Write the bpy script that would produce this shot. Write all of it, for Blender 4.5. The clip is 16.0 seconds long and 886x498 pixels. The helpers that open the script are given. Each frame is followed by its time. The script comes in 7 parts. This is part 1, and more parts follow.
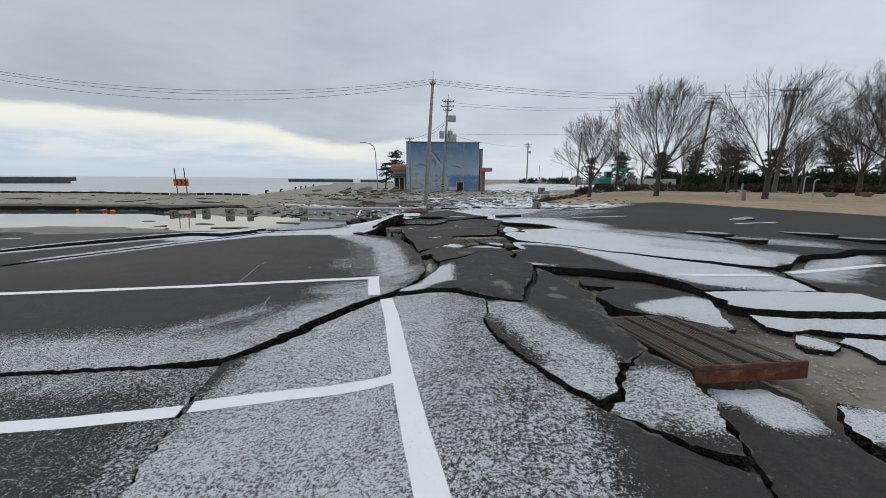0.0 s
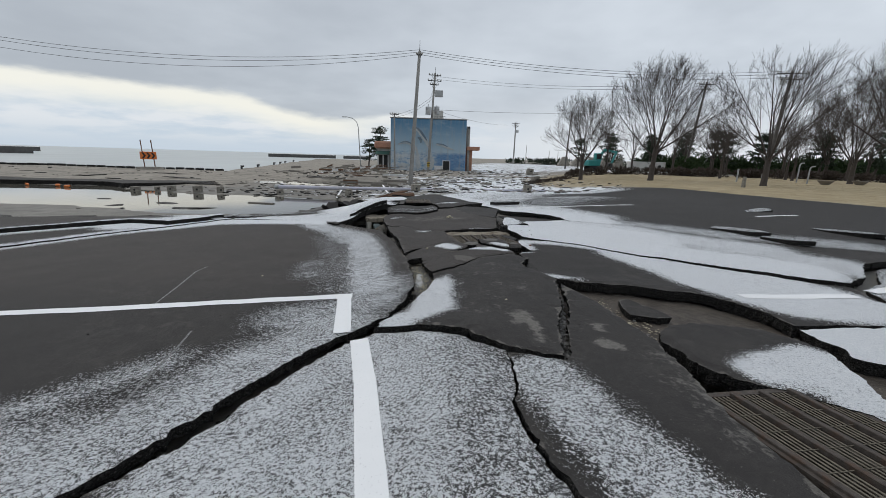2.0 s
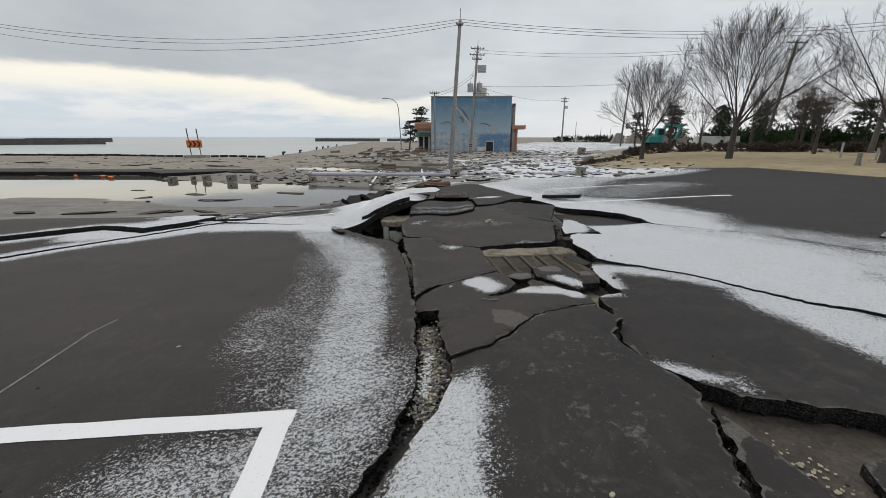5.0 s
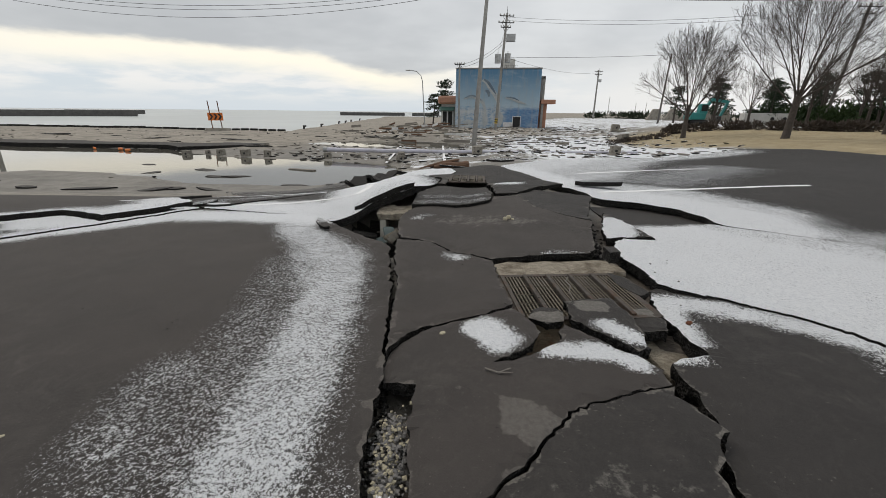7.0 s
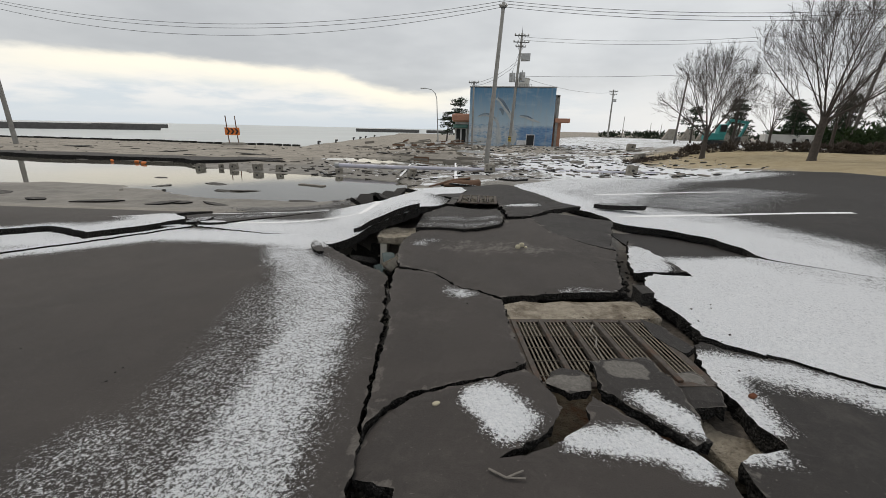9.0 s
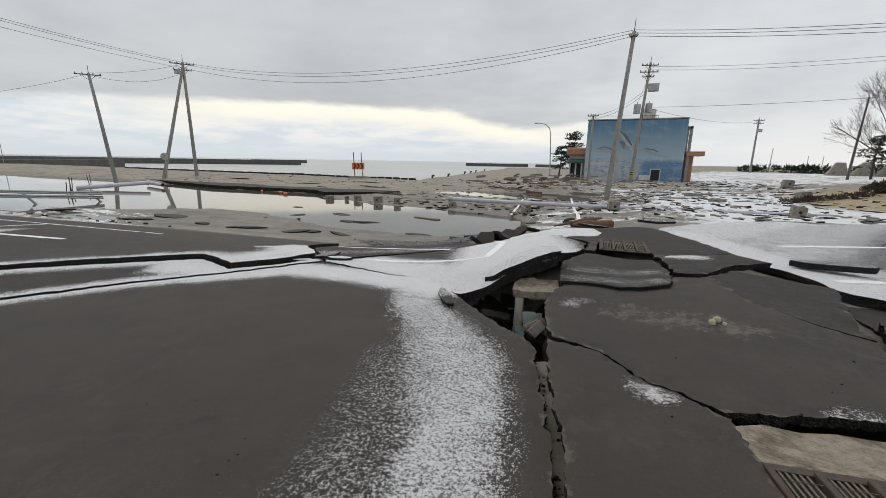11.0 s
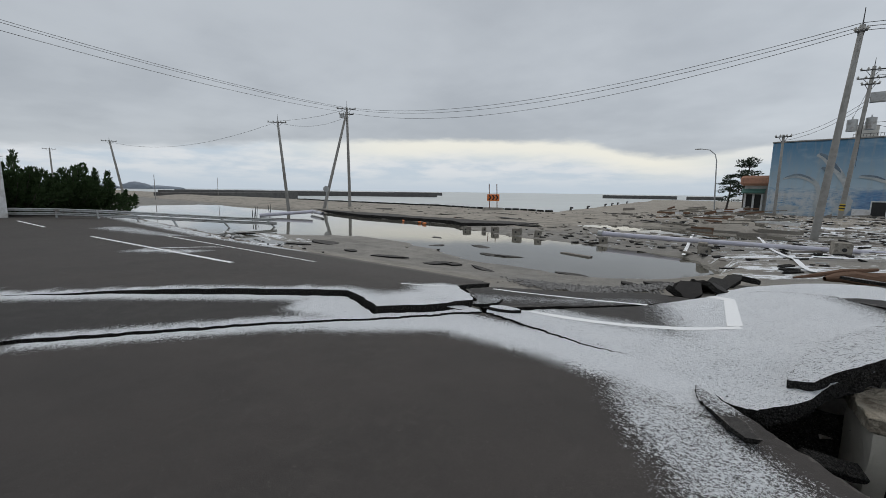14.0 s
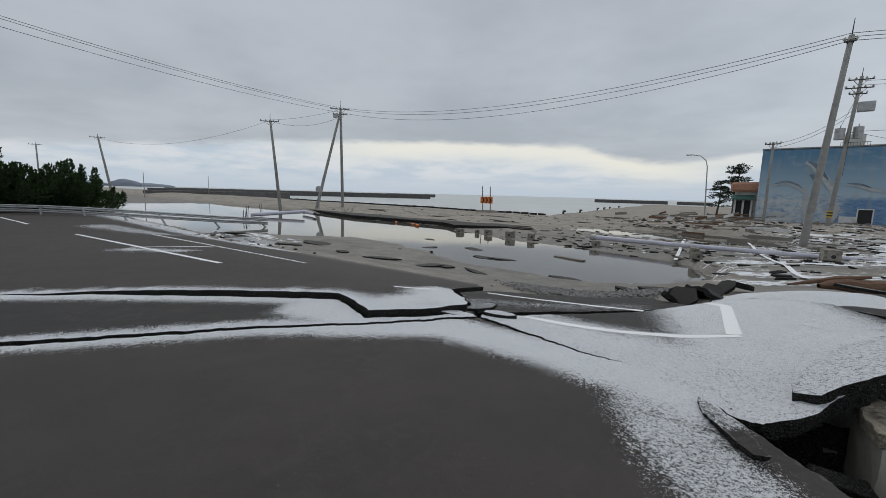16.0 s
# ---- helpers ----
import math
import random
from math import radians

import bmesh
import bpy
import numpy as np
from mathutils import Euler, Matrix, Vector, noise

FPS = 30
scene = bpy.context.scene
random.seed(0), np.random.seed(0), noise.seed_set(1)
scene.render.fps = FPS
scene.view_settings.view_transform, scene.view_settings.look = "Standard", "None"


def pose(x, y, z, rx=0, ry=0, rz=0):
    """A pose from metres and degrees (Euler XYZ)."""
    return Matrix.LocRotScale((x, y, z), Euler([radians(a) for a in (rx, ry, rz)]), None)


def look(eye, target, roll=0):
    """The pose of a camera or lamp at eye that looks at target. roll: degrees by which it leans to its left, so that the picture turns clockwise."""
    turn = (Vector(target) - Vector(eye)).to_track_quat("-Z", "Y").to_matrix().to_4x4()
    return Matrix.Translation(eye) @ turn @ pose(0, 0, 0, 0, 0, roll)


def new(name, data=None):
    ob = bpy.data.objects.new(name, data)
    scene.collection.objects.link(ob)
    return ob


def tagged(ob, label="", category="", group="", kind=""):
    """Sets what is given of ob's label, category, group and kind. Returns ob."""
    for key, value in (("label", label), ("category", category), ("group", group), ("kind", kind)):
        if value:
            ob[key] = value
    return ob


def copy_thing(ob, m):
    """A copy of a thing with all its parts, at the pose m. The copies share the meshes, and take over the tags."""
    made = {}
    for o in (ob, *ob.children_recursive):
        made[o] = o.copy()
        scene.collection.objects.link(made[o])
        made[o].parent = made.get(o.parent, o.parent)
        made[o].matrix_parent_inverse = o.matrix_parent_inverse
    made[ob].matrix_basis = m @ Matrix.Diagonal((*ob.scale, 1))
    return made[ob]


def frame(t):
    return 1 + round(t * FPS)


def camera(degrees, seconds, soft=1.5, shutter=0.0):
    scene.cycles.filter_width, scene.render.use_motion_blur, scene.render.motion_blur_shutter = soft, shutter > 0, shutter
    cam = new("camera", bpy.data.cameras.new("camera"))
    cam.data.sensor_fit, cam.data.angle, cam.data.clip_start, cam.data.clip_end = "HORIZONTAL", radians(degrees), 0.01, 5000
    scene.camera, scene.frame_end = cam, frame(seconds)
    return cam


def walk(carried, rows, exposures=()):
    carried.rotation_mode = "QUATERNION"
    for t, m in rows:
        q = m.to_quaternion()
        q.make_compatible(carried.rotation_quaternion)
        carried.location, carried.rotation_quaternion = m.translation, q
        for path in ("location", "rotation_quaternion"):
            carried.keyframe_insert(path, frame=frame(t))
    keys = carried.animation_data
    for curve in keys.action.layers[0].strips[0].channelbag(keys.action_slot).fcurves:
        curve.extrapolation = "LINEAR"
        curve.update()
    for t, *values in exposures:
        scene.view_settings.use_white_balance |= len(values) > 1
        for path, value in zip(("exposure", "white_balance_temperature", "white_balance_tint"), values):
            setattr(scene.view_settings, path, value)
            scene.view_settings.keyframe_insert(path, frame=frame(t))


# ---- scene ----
cam = camera(95.5, 16.0, 0.6)
PATH = [
    (0, (0.044, -0.03, 1.448), (0.036, 1.941, 1.105), 0.5),
    (0.5, (-0.009, 0.373, 1.432), (0.045, 2.337, 1.06), 0.7),
    (1, (-0.099, 0.789, 1.476), (-0.005, 2.745, 1.07), 1.0),
    (1.5, (-0.073, 1.234, 1.523), (0.025, 3.184, 1.092), 1.4),
    (2, (-0.106, 1.644, 1.528), (-0.032, 3.592, 1.084), 1.7),
    (2.5, (-0.194, 2.059, 1.546), (-0.154, 4.006, 1.088), 2.1),
    (3, (-0.153, 2.53, 1.536), (-0.143, 4.474, 1.068), 2.1),
    (3.5, (-0.134, 2.967, 1.512), (-0.151, 4.909, 1.034), 1.9),
    (4, (-0.109, 3.398, 1.578), (-0.162, 5.337, 1.091), 1.4),
    (4.2, (-0.069, 3.565, 1.579), (-0.142, 5.502, 1.087), 1.0),
    (6.3, (0.213, 5.149, 1.598), (-0.003, 7.032, 0.96), 0.4),
    (6.5, (0.204, 5.324, 1.56), (-0.022, 7.203, 0.913), 0.5),
    (7, (0.212, 5.687, 1.55), (-0.037, 7.564, 0.904), 0.6),
    (7.5, (0.287, 5.986, 1.536), (0.012, 7.864, 0.905), 0.6),
    (8, (0.306, 6.118, 1.513), (0.017, 7.996, 0.891), 0.9),
    (8.2, (0.299, 6.134, 1.515), (0.009, 8.014, 0.899), 1.0),
    (10.3, (-0.095, 6.836, 1.573), (-0.63, 8.703, 1.096), 1.4),
    (10.5, (-0.166, 6.915, 1.578), (-0.772, 8.763, 1.114), 1.3),
    (11, (-0.497, 7.023, 1.553), (-1.302, 8.803, 1.127), 1.0),
    (11.5, (-0.916, 7.092, 1.543), (-1.954, 8.754, 1.138), 0.6),
    (12, (-1.209, 7.397, 1.476), (-2.423, 8.943, 1.105), 0.5),
    (12.5, (-1.465, 7.606, 1.467), (-2.768, 9.084, 1.122), 0.4),
    (13, (-1.782, 7.829, 1.439), (-3.118, 9.282, 1.117), 0.3),
    (13.5, (-2.025, 8.062, 1.394), (-3.368, 9.514, 1.097), 0.5),
    (14, (-2.123, 8.16, 1.402), (-3.462, 9.619, 1.12), 0.8),
    (14.5, (-2.146, 8.196, 1.39), (-3.482, 9.658, 1.114), 1.2),
    (15, (-2.169, 8.224, 1.384), (-3.499, 9.693, 1.11), 1.6),
    (15.5, (-2.165, 8.212, 1.396), (-3.487, 9.688, 1.122), 1.7),
    (16, (-2.236, 8.245, 1.399), (-3.548, 9.729, 1.127), 1.6),
]
EXPOSURES = [(0, 0.06, 6300, 10), (2, 0.08, 6340, 10), (4, 0.12, 6560, 10), (6.3, 0.22, 6850, 11), (8.2, 0.26, 6920, 11), (10.3, 0.26, 6880, 11), (11.5, 0.22, 6780, 11),
             (12.5, 0.13, 6640, 10), (14, -0.03, 6430, 10), (16, -0.10, 6350, 10)]
walk(cam, [(t, look(eye, target, roll)) for t, eye, target, roll in PATH], EXPOSURES)


# ---- world and light ----
def setup_world():
    world = bpy.data.worlds.new("overcast_sky")
    scene.world = world
    world.use_nodes = True
    nt = world.node_tree
    nt.nodes.clear()
    N, Lk = nt.nodes.new, nt.links.new
    out, bg = N("ShaderNodeOutputWorld"), N("ShaderNodeBackground")
    tc, sep = N("ShaderNodeTexCoord"), N("ShaderNodeSeparateXYZ")
    Lk(tc.outputs["Generated"], sep.inputs[0])

    def m(op, a, b=0.0, c=None, clamp=False):
        n = N("ShaderNodeMath")
        n.operation, n.use_clamp = op, clamp
        for i, v in enumerate((a, b) if c is None else (a, b, c)):
            if isinstance(v, (int, float)):
                n.inputs[i].default_value = v
            else:
                Lk(v, n.inputs[i])
        return n.outputs[0]

    def ramp(v, a, b, lo=0.0, hi=1.0):
        n = N("ShaderNodeMapRange")
        n.interpolation_type = "SMOOTHSTEP"
        Lk(v, n.inputs[0])
        for i, val in enumerate((a, b, lo, hi)):
            n.inputs[i + 1].default_value = val
        return n.outputs[0]

    def mix(f, a, b):
        n = N("ShaderNodeMix")
        n.data_type = "RGBA"
        Lk(f, n.inputs[0])
        for k, v in ((6, a), (7, b)):
            if isinstance(v, tuple):
                n.inputs[k].default_value = (*v, 1)
            else:
                Lk(v, n.inputs[k])
        return n.outputs[2]

    x, y, z = sep.outputs
    zz = m("MAXIMUM", z, 0.0)
    den = m("ADD", zz, 0.16)
    comb = N("ShaderNodeCombineXYZ")
    Lk(m("DIVIDE", x, den), comb.inputs[0])
    Lk(m("DIVIDE", y, den), comb.inputs[1])

    def clouds(scale, detail, rough=0.55):
        n = N("ShaderNodeTexNoise")
        Lk(comb.outputs[0], n.inputs["Vector"])
        n.inputs["Scale"].default_value, n.inputs["Detail"].default_value, n.inputs["Roughness"].default_value = scale, detail, rough
        return n.outputs["Fac"]

    deck = m("ADD", m("MULTIPLY", clouds(0.55, 4), 0.72), m("MULTIPLY", clouds(2.0, 5), 0.28))
    grey = mix(ramp(deck, 0.36, 0.64), SKY_DARK, SKY_LIGHT)
    # the cloud deck's lower edge: open, bright sky over the sea; turn is the angle from north, to the east
    turn = m("ARCTAN2", x, y)
    side = ramp(turn, -0.9, 0.9, 0.85, 1.12)
    tint = N("ShaderNodeVectorMath")
    tint.operation = "SCALE"
    Lk(grey, tint.inputs[0])
    Lk(side, tint.inputs[3])
    wob = m("ADD", m("MULTIPLY", m("SUBTRACT", clouds(0.7, 4), 0.5), 0.030), m("MULTIPLY", m("SUBTRACT", clouds(3.2, 6, 0.6), 0.5), 0.022))
    rise = m("ADD", ramp(turn, -1.55, -0.85, -0.052, 0.0), ramp(turn, -0.45, 0.1, 0.0, -0.034))
    rise = m("ADD", rise, m("MULTIPLY", m("MULTIPLY", ramp(turn, -0.46, -0.28), ramp(turn, -0.06, -0.22)), -0.030))
    el = m("SUBTRACT", m("ADD", zz, wob), rise)
    edge = ramp(el, 0.112, 0.130)
    soft = ramp(el, 0.05, 0.20)
    glow = m("MULTIPLY", ramp(el, 0.060, 0.108), m("MULTIPLY", ramp(turn, -1.25, -0.8), ramp(turn, 0.05, -0.3)))
    streak = ramp(clouds(1.7, 5), 0.36, 0.62)
    low_sea = mix(streak, SKY_HORIZON, SKY_PALE)
    low_sea = mix(ramp(zz, 0.0, 0.06), SKY_HORIZON, low_sea)
    open_low = mix(glow, low_sea, SKY_GLOW)
    mixed = mix(edge, open_low, tint.outputs[0])
    # inland the deck thins out without an edge
    inland = mix(soft, SKY_PALE, tint.outputs[0])
    veil = mix(ramp(turn, -0.10, 0.35), mixed, inland)
    sky = N("ShaderNodeTexSky")
    sky.sky_type, sky.sun_disc = "NISHITA", False
    sky.sun_elevation, sky.sun_rotation = radians(SUN_UP), radians(-SUN_LEFT)
    dim = N("ShaderNodeVectorMath")
    dim.operation = "SCALE"
    dim.inputs[3].default_value = 0.08
    Lk(sky.outputs[0], dim.inputs[0])
    f = N("ShaderNodeValue")
    f.outputs[0].default_value = 0.93
    Lk(mix(f.outputs[0], dim.outputs[0], veil), bg.inputs[0])
    bg.inputs[1].default_value = SKY_STRENGTH
    Lk(bg.outputs[0], out.inputs[0])


SUN_UP, SUN_LEFT = 52.0, 43.0
SKY_STRENGTH = 0.9
SKY_DARK, SKY_LIGHT = (0.535, 0.575, 0.62), (0.685, 0.73, 0.775)
SKY_GLOW, SKY_HORIZON, SKY_PALE = (0.98, 0.955, 0.85), (0.60, 0.69, 0.78), (0.80, 0.83, 0.86)
setup_world()
sun_data = bpy.data.lights.new("sun", "SUN")
sun_data.energy, sun_data.angle, sun_data.color = 0.85, radians(25), (1.0, 0.95, 0.87)
sun = new("sun", sun_data)
sun.matrix_world = look((0, 0, 60), (60 * math.sin(radians(SUN_LEFT)), -60 * math.cos(radians(SUN_LEFT)), 60 - 60 * math.tan(radians(SUN_UP))))
scene.view_settings.exposure = 0.0


# ---- materials ----
class Mat:
    """A small builder for node materials."""

    def __init__(self, name, rough=0.8, metal=0.0, spec=0.4):
        self.m = bpy.data.materials.new(name)
        self.m.use_nodes = True
        self.t = self.m.node_tree
        self.p = self.t.nodes["Principled BSDF"]
        self.p.inputs["Roughness"].default_value = rough
        self.p.inputs["Metallic"].default_value = metal
        self.p.inputs["Specular IOR Level"].default_value = spec
        self.co = self.n("ShaderNodeTexCoord").outputs["Object"]
        self.pos = self.n("ShaderNodeNewGeometry").outputs["Position"]

    def n(self, kind):
        return self.t.nodes.new(kind)

    def link(self, a, b):
        self.t.links.new(a, b)

    def put(self, socket, v):
        if isinstance(v, tuple):
            socket.default_value = (*v, 1) if len(v) == 3 and socket.type == "RGBA" else v
        elif isinstance(v, (int, float)):
            socket.default_value = v
        else:
            self.link(v, socket)

    def noise(self, scale, detail=3, rough=0.55, vec=None, stretch=None, distort=0.0):
        n = self.n("ShaderNodeTexNoise")
        v = self.pos if vec is None else vec
        if stretch:
            mp = self.n("ShaderNodeMapping")
            self.link(v, mp.inputs[0])
            mp.inputs["Scale"].default_value = stretch
            v = mp.outputs[0]
        self.link(v, n.inputs["Vector"])
        for k, val in (("Scale", scale), ("Detail", detail), ("Roughness", rough), ("Distortion", distort)):
            n.inputs[k].default_value = val
        return n.outputs["Fac"]

    def voronoi(self, scale, vec=None, feature="F1"):
        n = self.n("ShaderNodeTexVoronoi")
        n.feature = feature
        self.link(self.pos if vec is None else vec, n.inputs["Vector"])
        n.inputs["Scale"].default_value = scale
        return n.outputs["Distance"]

    def math(self, op, a, b=0.0, clamp=False):
        n = self.n("ShaderNodeMath")
        n.operation, n.use_clamp = op, clamp
        self.put(n.inputs[0], a)
        self.put(n.inputs[1], b)
        return n.outputs[0]

    def range(self, v, a, b, lo=0.0, hi=1.0):
        n = self.n("ShaderNodeMapRange")
        self.put(n.inputs[0], v)
        for i, val in enumerate((a, b, lo, hi)):
            self.put(n.inputs[i + 1], val)
        return n.outputs[0]

    def mix(self, f, a, b):
        n = self.n("ShaderNodeMix")
        n.data_type = "RGBA"
        self.put(n.inputs[0], f)
        self.put(n.inputs[6], a)
        self.put(n.inputs[7], b)
        return n.outputs[2]

    def attr(self, name):
        n = self.n("ShaderNodeAttribute")
        n.attribute_name = name
        return n.outputs["Fac"]

    def random(self):
        return self.n("ShaderNodeObjectInfo").outputs["Random"]

    def color(self, v):
        self.put(self.p.inputs["Base Color"], v)
        return self

    def rough(self, v):
        self.put(self.p.inputs["Roughness"], v)
        return self

    def bump(self, h, strength=0.4, dist=0.01):
        b = self.n("ShaderNodeBump")
        b.inputs["Strength"].default_value, b.inputs["Distance"].default_value = strength, dist
        self.link(h, b.inputs["Height"])
        self.link(b.outputs[0], self.p.inputs["Normal"])
        return self


def snow_mask(b, grain=150.0, name="snow"):
    """Grains and small clumps of snow whose share of the ground follows the attribute."""
    a = b.attr(name)
    calm = b.range(a, 0.70, 1.0, 1.0, 0.30)
    patch = b.noise(3.2, 5, 0.62)
    eff = b.math("ADD", a, b.math("MULTIPLY", b.math("MULTIPLY", b.math("SUBTRACT", patch, 0.5), calm), b.range(a, 0.0, 0.35, 0.0, 0.62)))
    ragged = b.noise(17, 4, 0.65, distort=0.5)
    eff = b.math("ADD", eff, b.math("MULTIPLY", b.math("MULTIPLY", b.math("SUBTRACT", ragged, 0.5), b.range(a, 0.82, 1.02, 1.0, 0.35)), b.range(a, 0.0, 0.2, 0.0, 0.70)))
    fine = b.range(b.noise(grain, 2, 0.7), 0.28, 0.72)
    clump = b.range(b.noise(grain * 0.34, 3, 0.65, distort=0.3), 0.30, 0.70)
    g = b.math("ADD", b.math("MULTIPLY", fine, 0.50), b.math("MULTIPLY", clump, 0.50))
    thr = b.range(g, 0.28, 0.72, 0.08, 0.98)
    return b.math("MULTIPLY", b.range(b.math("SUBTRACT", eff, thr), -0.08, 0.12), b.range(a, 0.01, 0.09)), g


def make_asphalt():
    b = Mat("asphalt", 0.75, spec=0.30)
    fine, mid, big = b.math("ADD", b.math("MULTIPLY", b.noise(380, 2), 0.5), b.math("MULTIPLY", b.noise(120, 3, 0.7), 0.5)), b.noise(28, 4, 0.65), b.noise(0.7, 5)
    base = b.mix(b.range(fine, 0.33, 0.67), (0.0116, 0.0108, 0.0104), (0.0551, 0.0505, 0.0477))
    base = b.mix(b.range(mid, 0.52, 0.75, 0, 0.6), base, (0.0622, 0.0573, 0.0544))
    base = b.mix(b.range(big, 0.35, 0.72, 0, 0.55), base, (0.0445, 0.0392, 0.0361))
    # wheel-worn cloudy patches and dried splashes
    cloud = b.range(b.noise(2.1, 6, 0.66, distort=0.5), 0.42, 0.68, 0, 0.55)
    base = b.mix(cloud, base, (0.0233, 0.0210, 0.0204))
    dust = b.math("MULTIPLY", b.range(b.noise(5.5, 6, 0.7, distort=0.8), 0.50, 0.68), b.range(b.noise(0.5, 3), 0.40, 0.60))
    base = b.mix(b.math("MULTIPLY", dust, 0.55), base, (0.0884, 0.0805, 0.0721))
    base = b.mix(b.range(b.noise(1.7, 5, 0.62, stretch=(3.2, 0.7, 1)), 0.60, 0.74, 0, 0.35), base, (0.0742, 0.0685, 0.0636))
    chip = b.range(b.noise(62, 2, 0.5), 0.69, 0.74)
    base = b.mix(chip, base, (0.1343, 0.1237, 0.1131))
    mudn = b.range(b.math("ADD", b.math("MULTIPLY", b.noise(5.5, 6, 0.68), 0.55), b.math("MULTIPLY", b.noise(24, 5, 0.7), 0.45)), 0.3, 0.7, 0.05, 1.0)
    mud = b.range(b.math("SUBTRACT", b.math("MULTIPLY", b.attr("mud"), 0.85), mudn), -0.10, 0.14)
    base = b.mix(b.math("MULTIPLY", mud, 0.85), base, b.mix(b.range(b.noise(45, 4, 0.7), 0.35, 0.65), (0.125, 0.117, 0.106), (0.205, 0.192, 0.174)))
    rim = b.range(b.math("SUBTRACT", b.attr("rim"), b.range(b.noise(7, 5, 0.65), 0.33, 0.67, 0.50, 1.5)), -0.05, 0.08)
    base = b.mix(b.math("MULTIPLY", rim, 0.7), base, b.mix(b.range(b.noise(70, 3), 0.35, 0.65), (0.10, 0.092, 0.082), (0.20, 0.185, 0.165)))
    base = b.mix(b.range(b.random(), 0, 1, 0.0, 0.28), base, (0.024, 0.0215, 0.0205))
    # mixes in a paler brown where the slab's attribute asks for it
    brown_tone = b.math("MULTIPLY", b.attr("brown_tone"), b.range(b.noise(1.1, 5, 0.6), 0.25, 0.6, 0.45, 1.0))
    base = b.mix(b.math("MULTIPLY", brown_tone, 0.36), base, (0.086, 0.072, 0.0645))
    mask, g = snow_mask(b)
    base = b.mix(b.range(b.attr("snow"), 0.40, 0.95, 0.0, 0.20), base, (0.60, 0.62, 0.65))
    col = b.mix(mask, base, b.mix(b.range(g, 0.15, 0.6), (0.94, 0.95, 0.96), (0.76, 0.78, 0.81)))
    b.color(col)
    b.rough(b.range(mask, 0, 1, 0.78, 0.65))
    h = b.math("ADD", b.math("MULTIPLY", fine, 0.5), b.math("MULTIPLY", mask, b.range(g, 0.1, 0.8, 1.6, 0.5)))
    return b.bump(h, 0.9, 0.010).m


def make_edge():
    b = Mat("broken_asphalt", 0.95, spec=0.2)
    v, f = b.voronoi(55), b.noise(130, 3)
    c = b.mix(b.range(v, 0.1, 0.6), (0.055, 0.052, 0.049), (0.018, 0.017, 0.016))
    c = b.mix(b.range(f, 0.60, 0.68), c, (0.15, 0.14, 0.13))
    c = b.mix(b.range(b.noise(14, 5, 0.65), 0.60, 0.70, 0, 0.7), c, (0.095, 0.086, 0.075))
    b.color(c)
    return b.bump(b.math("ADD", b.math("MULTIPLY", v, -1.0), b.math("MULTIPLY", f, 0.5)), 1.0, 0.04).m


def make_paint():
    b = Mat("road_paint", 0.6)
    wear = b.range(b.noise(55, 4, 0.7), 0.62, 0.72, 0, 0.55)
    b.color(b.mix(wear, b.mix(b.noise(3, 4), (0.80, 0.81, 0.82), (0.88, 0.88, 0.88)), (0.30, 0.30, 0.30)))
    return b.bump(b.noise(300, 2), 0.3, 0.004).m


